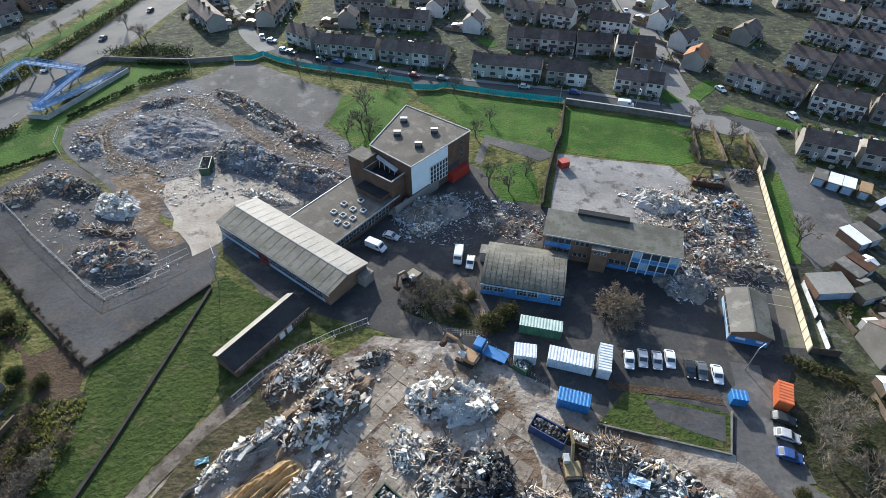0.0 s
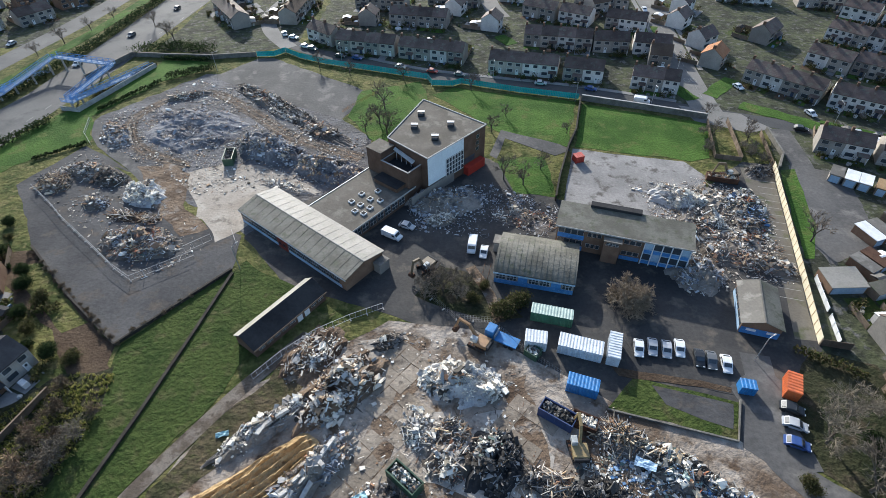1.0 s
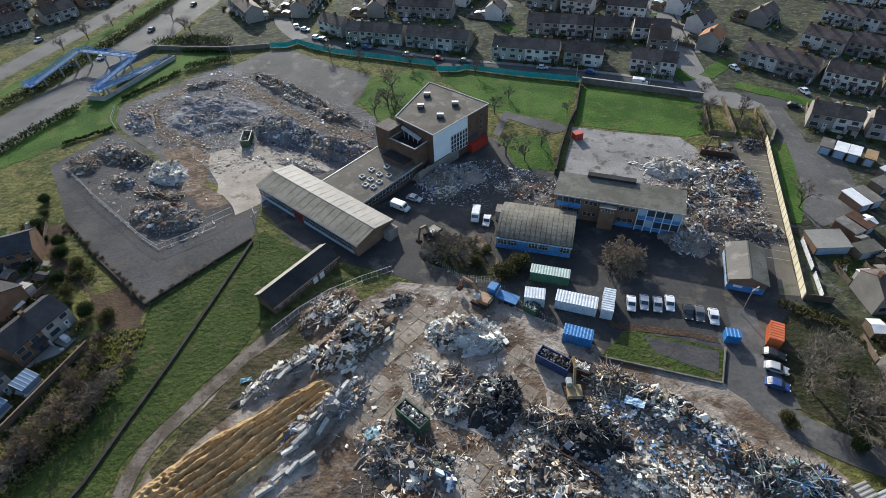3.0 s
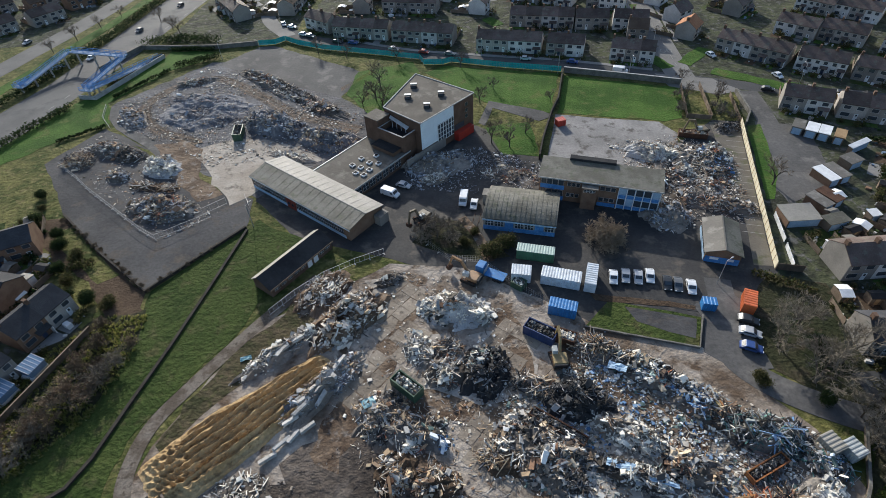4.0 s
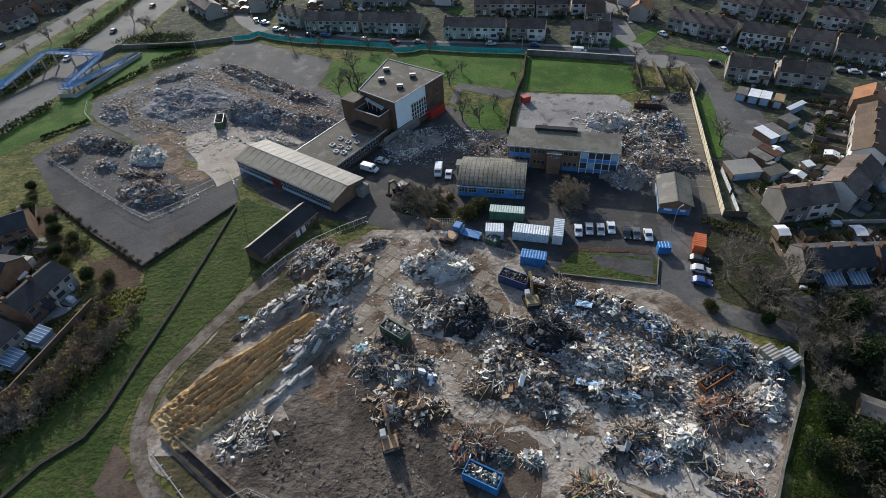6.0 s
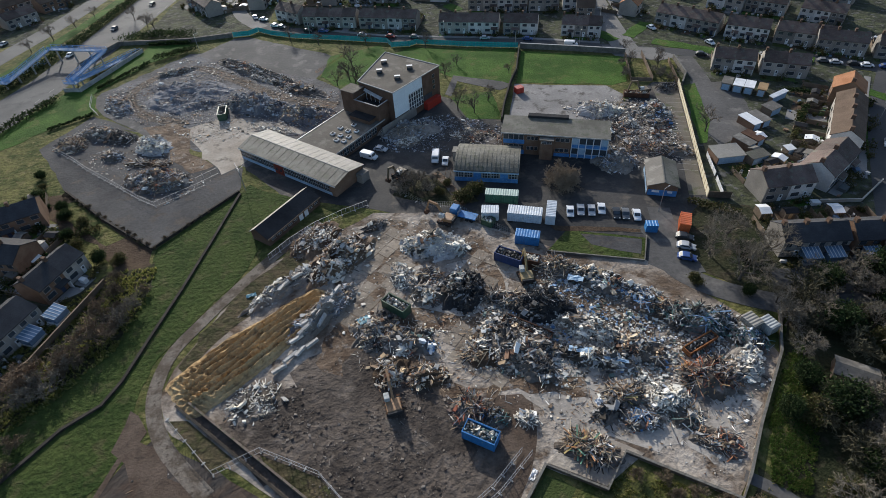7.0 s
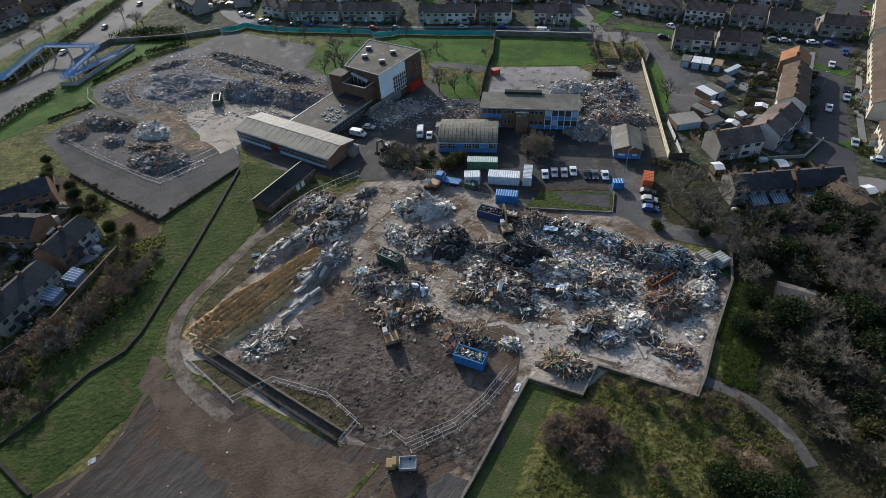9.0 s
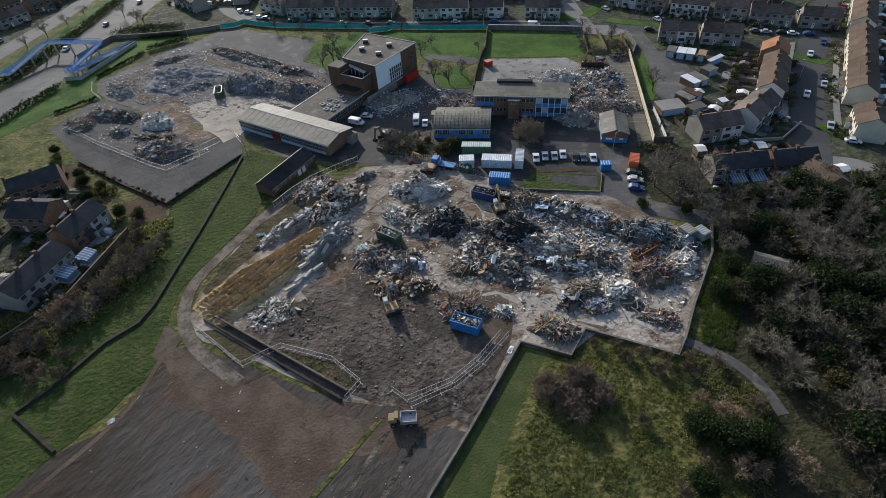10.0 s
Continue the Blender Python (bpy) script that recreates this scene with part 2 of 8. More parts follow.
GREYS = [(0.62, 0.54, 0.44), (0.45, 0.39, 0.32), (0.78, 0.71, 0.61), (0.26, 0.22, 0.175), (0.50, 0.44, 0.37), (0.13, 0.112, 0.092), (0.84, 0.81, 0.75), (0.30, 0.25, 0.20)]
M["rubble"] = islands("rubble_mixed", GREYS + [(0.26, 0.154, 0.0957), (0.36, 0.251, 0.157), (0.27, 0.28, 0.278), (0.07, 0.0627, 0.0522), (0.46, 0.425, 0.357)])
M["rubble_white"] = islands("rubble_pale", [(0.80, 0.743, 0.626), (0.62, 0.56, 0.461), (0.85, 0.801, 0.687), (0.36, 0.328, 0.287), (0.52, 0.492, 0.444), (0.66, 0.598, 0.496), (0.18, 0.164, 0.135), (0.72, 0.685, 0.6)])
M["rubble_dark"] = islands("rubble_dark", [(0.03, 0.03, 0.03), (0.05, 0.048, 0.045), (0.08, 0.075, 0.07), (0.14, 0.13, 0.12), (0.30, 0.29, 0.28), (0.06, 0.05, 0.04), (0.04, 0.042, 0.045)])
M["rubble_wood"] = islands("rubble_timber", [(0.54, 0.41, 0.26), (0.40, 0.29, 0.18), (0.66, 0.54, 0.38), (0.18, 0.13, 0.09), (0.46, 0.43, 0.38), (0.26, 0.16, 0.10), (0.12, 0.09, 0.07), (0.36, 0.34, 0.31)])
M["rubble_metal"] = islands("rubble_metal", [(0.60, 0.589, 0.539), (0.30, 0.309, 0.296), (0.78, 0.733, 0.635), (0.09, 0.082, 0.0696), (0.20, 0.193, 0.183), (0.40, 0.347, 0.27), (0.18, 0.125, 0.087), (0.12, 0.164, 0.148), (0.62, 0.579, 0.487), (0.06, 0.0579, 0.0522)], 0.6, 0.1)
M["rubble_red"] = islands("rubble_red", [(0.28, 0.10, 0.06), (0.26, 0.15, 0.10), (0.42, 0.32, 0.22), (0.12, 0.09, 0.08), (0.36, 0.17, 0.09), (0.38, 0.37, 0.35), (0.07, 0.06, 0.055), (0.34, 0.24, 0.15)])


# ---- builders ----
def part(name, bm, material, parent=None, label=""):
    me = bpy.data.meshes.new(name)
    bm.to_mesh(me)
    bm.free()
    me.materials.append(material)
    ob = new(name, me)
    if parent:
        ob.parent = parent
    if label:
        ob["label"] = label
    return ob


def empty(name, m=None, label="", category="", group="", kind=""):
    ob = new(name)
    if m is not None:
        ob.matrix_basis = m
    return tagged(ob, label, category, group, kind)


def add_box(bm, x0, y0, z0, x1, y1, z1, bevel=0.0):
    r = bmesh.ops.create_cube(bm, size=1.0, matrix=Matrix.Translation(((x0 + x1) / 2, (y0 + y1) / 2, (z0 + z1) / 2)) @ Matrix.Diagonal((x1 - x0, y1 - y0, z1 - z0, 1)))
    if bevel:
        es = list({e for v in r["verts"] for e in v.link_edges})
        bmesh.ops.bevel(bm, geom=es, offset=bevel, segments=1, affect="EDGES")
    return bm


def box(x0, y0, z0, x1, y1, z1, bevel=0.0):
    return add_box(bmesh.new(), x0, y0, z0, x1, y1, z1, bevel)


def prism(pts, z0, z1):
    """An upright block over a ground outline."""
    bm = bmesh.new()
    lo = [bm.verts.new((x, y, z0)) for x, y in pts]
    hi = [bm.verts.new((x, y, z1)) for x, y in pts]
    n = len(pts)
    bm.faces.new(hi)
    bm.faces.new(lo[::-1])
    for i in range(n):
        bm.faces.new((lo[i], lo[(i + 1) % n], hi[(i + 1) % n], hi[i]))
    bmesh.ops.recalc_face_normals(bm, faces=bm.faces)
    return bm


def profile(pts, x0, x1):
    """A block with the (y, z) outline pts, drawn out along x."""
    bm = bmesh.new()
    a = [bm.verts.new((x0, y, z)) for y, z in pts]
    b = [bm.verts.new((x1, y, z)) for y, z in pts]
    n = len(pts)
    bm.faces.new(a)
    bm.faces.new(b[::-1])
    for i in range(n):
        bm.faces.new((a[i], b[i], b[(i + 1) % n], a[(i + 1) % n]))
    bmesh.ops.recalc_face_normals(bm, faces=bm.faces)
    return bm


def rod(bm, p, q, r, sides=5):
    p, q = Vector(p), Vector(q)
    d = q - p
    m = Matrix.Translation((p + q) / 2) @ d.to_track_quat("Z", "Y").to_matrix().to_4x4()
    bmesh.ops.create_cone(bm, cap_ends=True, segments=sides, radius1=r, radius2=r, depth=d.length, matrix=m)
    return bm


def ragged(pts, wob, step=2.5, seed=0):
    """The outline pts with an uneven edge."""
    out, n = [], len(pts)
    for i in range(n):
        a, b = Vector(pts[i]), Vector(pts[(i + 1) % n])
        k = max(1, int((b - a).length / step)) if wob else 1
        for j in range(k):
            p = a.lerp(b, j / k)
            if wob:
                p = p + Vector((noise.noise((p.x * 0.21, p.y * 0.21, seed)), noise.noise((p.x * 0.21, p.y * 0.21, seed + 9.5)))) * wob
            out.append((p.x, p.y))
    return out


def patch(name, pts, z, material, label, category, wob=0.0, seed=0):
    """A thin laid surface with a closed edge."""
    ob = part(name, prism(ragged(pts, wob, 2.5, seed), z - 0.3, z), material)
    return tagged(ob, label, category, kind="structure")


def offset_line(pts, half):
    left, right = [], []
    n = len(pts)
    for i in range(n):
        a, b = Vector(pts[max(0, i - 1)]), Vector(pts[min(n - 1, i + 1)])
        d = (b - a).normalized()
        p = Vector(pts[i])
        w = Vector((-d.y, d.x)) * half
        left.append(tuple(p + w))
        right.append(tuple(p - w))
    return left, right


def smooth_line(pts, k=6):
    out, n = [], len(pts)
    for i in range(n - 1):
        p0, p1, p2, p3 = (Vector(pts[max(0, min(n - 1, j))]) for j in (i - 1, i, i + 1, i + 2))
        for s in range(k):
            t = s / k
            out.append(tuple(0.5 * (2 * p1 + (p2 - p0) * t + (2 * p0 - 5 * p1 + 4 * p2 - p3) * t * t + (3 * p1 - p0 - 3 * p2 + p3) * t ** 3)))
    return out + [tuple(pts[-1])]


def strip_bm(pts, width, z0, z1):
    left, right = offset_line(pts, width / 2)
    bm = bmesh.new()
    rows = [[bm.verts.new((*a, z0)), bm.verts.new((*a, z1)), bm.verts.new((*b, z1)), bm.verts.new((*b, z0))] for a, b in zip(left, right)]
    for r, s in zip(rows, rows[1:]):
        for i in range(4):
            bm.faces.new((r[i], r[(i + 1) % 4], s[(i + 1) % 4], s[i]))
    bm.faces.new(rows[0])
    bm.faces.new(rows[-1][::-1])
    bmesh.ops.recalc_face_normals(bm, faces=bm.faces)
    return bm


def strip(name, pts, width, z, material, label, category, curve=True, base=None, kind="structure"):
    ob = part(name, strip_bm(smooth_line(pts) if curve else pts, width, z - 0.3 if base is None else base, z), material)
    return tagged(ob, label, category, kind=kind)


def fast_mesh(name, verts, faces, material, parent=None, more=(), which=None):
    """verts (n, 3) and four-cornered faces (m, 4) as one mesh; which picks a material for each face."""
    me = bpy.data.meshes.new(name)
    me.vertices.add(len(verts))
    me.vertices.foreach_set("co", np.asarray(verts, np.float32).ravel())
    me.loops.add(faces.size)
    me.loops.foreach_set("vertex_index", faces.astype(np.int32).ravel())
    me.polygons.add(len(faces))
    me.polygons.foreach_set("loop_start", np.arange(0, faces.size, 4, dtype=np.int32))
    me.polygons.foreach_set("use_smooth", np.zeros(len(faces), dtype=bool))
    me.update(calc_edges=True)
    for m in (material, *more):
        me.materials.append(m)
    if which is not None:
        me.polygons.foreach_set("material_index", np.asarray(which, np.int32))
    ob = new(name, me)
    if parent:
        ob.parent = parent
    return ob


CUBE = np.array([(x, y, z) for x in (-0.5, 0.5) for y in (-0.5, 0.5) for z in (-0.5, 0.5)])
CUBE_F = np.array([(0, 1, 3, 2), (4, 6, 7, 5), (0, 4, 5, 1), (2, 3, 7, 6), (0, 2, 6, 4), (1, 5, 7, 3)])


def chunks(rng, places, sizes, flat=0.6, jag=0.22):
    """Many broken blocks at the places, turned at random."""
    n = len(places)
    yaw = rng.uniform(0, 2 * np.pi, n)
    tip = rng.normal(0, flat, n)
    lean = rng.normal(0, flat, n)
    cy, sy, ct, st, cl, sl = np.cos(yaw), np.sin(yaw), np.cos(tip), np.sin(tip), np.cos(lean), np.sin(lean)
    o, z = np.ones(n), np.zeros(n)
    A = np.stack([np.stack([cy, -sy, z], -1), np.stack([sy, cy, z], -1), np.stack([z, z, o], -1)], 1)
    B = np.stack([np.stack([ct, z, st], -1), np.stack([z, o, z], -1), np.stack([-st, z, ct], -1)], 1)
    C = np.stack([np.stack([o, z, z], -1), np.stack([z, cl, -sl], -1), np.stack([z, sl, cl], -1)], 1)
    R = A @ B @ C
    local = (CUBE[None] + rng.uniform(-jag, jag, (n, 8, 3))) * sizes[:, None, :]
    v = np.einsum("nij,nkj->nki", R, local) + places[:, None, :]
    f = CUBE_F[None] + 8 * np.arange(n)[:, None, None]
    return v.reshape(-1, 3), f.reshape(-1, 4)


for key in ("leaf", "olive_leaf"):
    backlit(M[key], 0.3)
for key in ("roof_tile", "red_tile"):
    tiled(M[key])

# ---- ground ----
tagged(part("ground", box(-1500, -1500, -1.0, 1500, 1500, 0.0), M["rough_grass"]), "rough green and olive ground reaching the horizon", "ground", kind="structure")
patch("ground_estate", [(-62, 205), (-45, 196), (-14, 182), (10, 175), (42, 168), (78, 155), (100, 146), (260, 70), (330, 200), (250, 420), (-60, 420)], 0.02, M["estate_soil"], "dark mixed garden soil between terraced houses", "ground", 2, 3)
patch("ground_estate_east", [(70, 60), (96, 146), (135, 133), (240, 60), (190, -10), (120, 20), (80, 34)], 0.024, M["estate_soil"], "dark garden soil and paving behind houses", "ground", 2, 5)
patch("ground_estate_west", [(-330, 190), (-176, 205), (-165, 262), (-160, 420), (-330, 420)], 0.02, M["estate_soil"], "dark garden soil beyond the main road", "ground", 2, 6)
patch("ground_estate_southwest", [(-200, 80), (-112, 76), (-90, 58), (-76, 48), (-84, 24), (-100, 6), (-200, 0)], 0.02, M["estate_soil"], "dark garden soil and drives round houses", "ground", 2, 7)
# roads of the dual carriageway
patch("road_near_lane", [(-160, 40), (-142, 120), (-136, 146), (-128, 190), (-119, 262), (-112, 420), (-134, 420), (-141, 262), (-147, 200), (-151, 165), (-166, 110), (-185, 40)], 0.03, M["road"], "worn grey asphalt carriageway", "road")
strip("road_far_lane", [(-215, 60), (-190, 140), (-176, 195), (-164, 262), (-150, 420)], 11, 0.03, M["road"], "worn grey asphalt service road", "road")
strip("verge", [(-172, 140), (-161, 195), (-151, 262), (-142, 420)], 5.5, 0.10, M["grass"], "grass verge between two roads", "verge")
patch("verge_near", [(-140, 108), (-125, 125), (-113, 134), (-120.5, 150), (-107, 175), (-96, 183), (-96, 191), (-114, 192), (-121, 164), (-132, 150), (-137, 138), (-146, 110)], 0.06, M["grass"], "bright green roadside grass bank", "grass", 1.5, 11)
# streets
strip("road_estate", [(87, 420), (86, 259), (83.5, 219), (80.5, 172), (80, 150)], 9.6, 0.06, M["road_pale"], "grey asphalt estate street", "road")
strip("road_fence_side", [(-75, 214), (-62, 203), (-47, 195), (-16.7, 181.5), (9.3, 174.5), (41.7, 167), (78, 154), (108, 143), (150, 128), (215, 60)], 6.2, 0.05, M["street"], "shaded asphalt street in front of terraces", "road")
strip("road_curve", [(-80, 300), (-83, 261), (-85.5, 240), (-80, 221), (-68, 204)], 6.5, 0.055, M["road_pale"], "curving pale asphalt street", "road")
strip("road_north", [(8, 330), (12.7, 260), (18, 236)], 8, 0.05, M["road_pale"], "short pale asphalt close", "road")
strip("road_east", [(74, 30), (96, 33), (107, 41), (120, 62), (135, 86), (155, 113), (198, 165), (245, 230)], 9.5, 0.052, M["street"], "asphalt street between rows of houses", "road")
strip("road_east_branch", [(108, 42), (119, 38), (124, 20), (140, -20)], 7.5, 0.049, M["road_pale"], "pale asphalt street leaving a bend", "road")
strip("road_garage_lane", [(98, 143), (97, 130), (95, 118), (90, 108)], 6, 0.045, M["old_tarmac"], "grey lane to the garage court", "road")
patch("road_garage_court", [(93, 124), (106, 120), (103, 104), (99, 90), (85, 84), (84, 95)], 0.047, M["old_tarmac"], "cracked tarmac garage court", "courtyard", 0.8, 13)
for a, b, w in (((79.9, 262), (76.1, 184), 1.7), ((92.1, 262), (87.5, 184), 1.7)):
    strip("pavement", [a, ((a[0] + b[0]) / 2 + 0.4, (a[1] + b[1]) / 2), b], w, 0.16, M["pavement"], "raised concrete footway along the street", "pavement")
strip("pavement_terrace", [(-45, 199), (-16, 185.5), (10, 178.5), (42, 171), (72, 160.5)], 1.8, 0.17, M["pavement"], "raised footway before the terraces", "pavement")
strip("pavement_east", [(113.5, 64), (129.5, 89), (149.5, 117)], 1.8, 0.17, M["pavement"], "raised footway beside parked cars", "pavement")
strip("pavement_east_far", [(127, 59), (142, 82), (162, 109)], 1.8, 0.17, M["pavement"], "raised footway by front gardens", "pavement")
for pts, w in (([(-91, 165.6), (-82.4, 164.4), (-66, 150.6), (-52, 138), (-40, 131.6), (-28, 126)], 4.6), ([(-91, 165.6), (-100, 160), (-105.2, 148), (-102, 138), (-95, 130), (-87, 125.4), (-78, 121.5)], 4.2)):
    strip("haul_track", pts, w, 0.052, M["mud"], "dark churned haul track round the mound", "track")
    for off in (-1.0, 1.0):
        left, right = offset_line(smooth_line(pts), abs(off))
        strip("track_rut", left if off > 0 else right, 0.5, 0.058, M["mud_brown"], "wheel rut pressed into the haul track", "track", False)
patch("court_dirt", [(-92, 121), (-84, 122), (-76, 117), (-72, 104), (-62, 94), (-68, 92), (-80, 104)], 0.072, M["mud_brown"], "brown mud smeared across the pad edge", "mud", 2.5, 211)
# school grounds
patch("site_tarmac", [(-52, 93), (-45, 107), (-24, 113), (-10, 141), (9, 126), (27, 107), (53, 101), (80, 125), (88, 124), (72, 61), (66, 52), (58, 38), (30, 46), (12, 58), (-10, 66), (-26, 72), (-36, 74), (-52, 91)], 0.03, M["tarmac"], "dark old tarmac between school buildings", "tarmac", 0.6, 17)
patch("site_car_park_north", [(-90, 178), (-78, 194), (-72, 194), (-36, 170), (-30, 164), (-38, 148), (-66, 163)], 0.04, M["old_tarmac"], "pale worn tarmac car park", "tarmac", 0.8, 19)
patch("site_field_west", [(-118, 148), (-94, 180), (-84, 180), (-40, 150), (-27, 138), (-22, 120), (-40, 106), (-52, 92), (-66, 102), (-80, 110), (-108, 131)], 0.034, M["field_mud"], "churned grey-brown demolition ground", "ground", 1.5, 23)
patch("site_pad_pale", [(-78.4, 117.7), (-67.8, 123.7), (-50.9, 119), (-37, 110), (-48, 106), (-53.4, 93.4), (-59, 89), (-66.7, 99.8), (-72, 108)], 0.064, M["pale_dust"], "pale dusty concrete pad", "concrete", 2.0, 29)
patch("site_ball_court", [(-122, 112), (-113, 132), (-98, 122), (-80, 108), (-66, 99), (-53, 92), (-51.5, 80.5), (-68.5, 59), (-85, 71), (-102, 86.5)], 0.05, M["court"], "dark grey tarmac ball court", "tarmac", 0.5, 31)
patch("path_hedge", [(-118, 147), (-114.5, 138), (-109, 131), (-96, 121), (-81, 107.5), (-79, 109.5), (-94, 123.5), (-106, 133.5), (-111.5, 140), (-115, 147)], 0.07, M["old_tarmac"], "narrow curving tarmac footpath", "path", 0.3, 37)
patch("lawn_court", [(-99, 121.5), (-81, 106), (-64, 95), (-62, 97), (-78, 110)], 0.062, M["rough_grass"], "strip of rough grass by the court", "grass", 0.8, 41)
patch("lawn_north", [(-9, 165), (-2, 169.5), (38.8, 160), (32.5, 133), (20, 136), (12, 141)], 0.06, M["grass"], "mown bright green lawn", "lawn", 0.8, 43)
patch("lawn_north_left", [(-34, 167), (-14, 175), (-11, 165), (-11, 143), (-20, 130), (-27, 137), (-36, 150)], 0.058, M["grass"], "green lawn behind the school hall", "lawn", 1.0, 47)
patch("lawn_north_right", [(40.5, 158.5), (77.5, 146.5), (72, 127), (66, 125.5), (34.5, 132.5)], 0.06, M["grass"], "mown bright green lawn beyond the wall", "lawn", 0.6, 53)
patch("lawn_court_corner", [(11, 125), (25, 127), (26, 108), (15, 110)], 0.065, M["grass"], "green grass corner with bare trees", "lawn", 1.0, 59)
patch("yard_north_pale", [(33.5, 131.5), (64, 125), (68, 118), (56, 98), (27, 104)], 0.045, M["yard_swept"], "pale swept concrete yard", "yard", 0.4, 61)
patch("path_lawn", [(9, 128), (13, 142), (30, 134), (33, 131), (28, 128), (14, 137), (11, 126)], 0.068, M["old_tarmac"], "worn grey path across the lawn", "path", 0.3, 63)
patch("parking_strip", [(79, 124), (87.3, 123), (71.5, 62.5), (67.5, 63), (72, 80)], 0.05, M["parking"], "brown tarmac parking strip", "parking", 0.3, 67)
patch("verge_hoarding", [(89, 121), (93.5, 122), (88, 98), (82, 86), (80, 86)], 0.07, M["grass"], "strip of grass behind the hoarding", "grass", 0.5, 71)
patch("yard_main", [(-26, 57), (-14, 66), (4, 64), (12, 59), (30, 47), (49, 41), (62, 24), (65, 13.5), (48.5, -8), (45, -11.5), (30, -2.7), (25.3, -8.4), (16.4, -3.7), (3.4, -21), (-9, -14), (-18, -11.5), (-50, 9), (-53, 16), (-52, 22), (-46, 36), (-38, 50)], 0.055, M["yard"], "muddy broken concrete demolition yard", "yard", 0.5, 73)
patch("yard_mud", [(-31, 16), (-18, 24), (-4, 17), (5, 8), (12, 0), (11, -8), (4, -19), (-8, -13.4), (-17.5, -10.6), (-41, 7.4), (-38, 11)], 0.075, M["mud"], "dark wet churned mud", "mud", 4.5, 79)
patch("yard_pale_patch", [(20, 18), (34, 14), (48, 8), (56, 4), (48, -6), (34, -2), (20, 3), (14, 10)], 0.078, M["yard_pale"], "pale scraped concrete", "concrete", 3.5, 83)
patch("yard_pale_middle", [(-6, 46), (12, 46), (16, 36), (12, 24), (4, 26), (-6, 34)], 0.077, M["yard_pale"], "pale dusty scraped concrete", "concrete", 3.5, 84)
patch("yard_pale_slab", [(-19, 60), (-10, 62), (-4, 55), (-14, 50)], 0.077, M["pale_dust"], "cracked pale concrete slabs", "concrete", 1.5, 85)
patch("grass_band", [(-49.5, 83), (-36, 75), (-41, 58), (-44, 46), (-52, 33), (-57, 23), (-57, 12.5), (-54, 5), (-63, -7), (-69.5, -13.8), (-78, -24), (-104, -52), (-150, -30), (-112, 0), (-84, 8), (-72, 20), (-66, 30), (-65, 42), (-66.5, 52), (-67.5, 59)], 0.06, M["grass_bank"], "long green grass bank beside the yard", "grass", 0.8, 89)
patch("lot_south", [(-51.5, 7.4), (-40, 1.2), (-18.4, -11.9), (-9, -13.4), (3.4, -20.9), (-8, -36), (-30, -62), (-110, -60), (-69.4, -13.8), (-62.3, -10.2), (-53.4, 5)], 0.05, M["lot"], "bare brown tarmac and earth lot", "ground", 0.8, 97)
strip("track", [(-30, 62), (-35.5, 55), (-41, 47.5), (-49.4, 34), (-53.6, 26), (-54.4, 18.5), (-53, 12.5), (-49.6, 6.5), (-45.5, 2.0), (-39, -4)], 2.8, 0.085, M["track"], "rutted pale dirt track", "track")
patch("track_spill", [(-57, 13), (-54, 9), (-47, 1), (-38, -4), (-28, -9), (-20, -13), (-16, -20), (-24, -30), (-31, -24), (-40, -14), (-52, -4), (-58, 4)], 0.0615, M["mud_red"], "reddish mud spread from the dirt track", "mud", 3.5, 207)
patch("bank_weeds", [(-51.5, 23), (-49, 15), (-46, 13.4), (-44, 14.5), (-49, 22), (-44, 30.5), (-35, 38), (-28, 50), (-27, 60), (-31, 58.5), (-38, 48.5), (-46.5, 36)], 0.083, M["weedy_soil"], "weedy brown earth between track and heaps", "ground", 1.6, 201)
patch("pit_weeds", [(-50, 10.6), (-39.2, -0.2), (-36, 2.2), (-46, 10.2)], 0.081, M["weedy_soil"], "rough weeds beside the fenced pit", "grass", 0.3, 203)
patch("pit_weeds", [(-31.5, 2.4), (-21, -2.2), (-16, -8.0), (-18.2, -9.4), (-30, 0.4)], 0.081, M["weedy_soil"], "rough weeds beside the fenced pit", "grass", 0.3, 205)
strip("track_mud", [(-36, -6), (-24, -16), (-10, -19), (4, -12), (12, 0), (13, 10)], 7, 0.066, M["mud_red"], "wet reddish mud haul road", "track")
patch("garden_fenced", [(27.5, 46.8), (33.5, 53.5), (51, 48.5), (48.3, 41.2)], 0.08, M["grass_bank"], "rough grass enclosure with a paved patch", "grass", 0.4, 101)
patch("garden_paving", [(36.5, 51.8), (50, 48.2), (48.2, 43.0), (43.5, 44.8), (38, 47.6)], 0.10, M["court"], "worn square of tarmac in grass", "tarmac", 0.3, 103)
strip("road_site_access", [(58, 59), (56, 48), (53.5, 40), (58, 33), (68, 27), (78, 24), (90, 24)], 5.5, 0.082, M["old_tarmac"], "grey access lane into the site", "road")
patch("lane_fan", [(50.5, 51.5), (58, 57), (61.5, 52), (59.5, 44), (60, 36), (54, 35.5), (48.6, 39.8), (51.6, 47.5)], 0.0855, M["old_tarmac"], "pale worn tarmac fan at the lane mouth", "road", 0.5, 221)
patch("car_park_kerb", [(30, 55.6), (51, 51.6), (50.6, 50.4), (31, 53.6)], 0.10, M["brown_soil"], "strip of bare earth behind parked cars", "soil", 0.4, 223)
patch("road_site_car_park", [(33, 64), (57, 60), (57, 48), (36, 54.5)], 0.079, M["tarmac"], "worn tarmac car park", "parking", 0.3, 107)
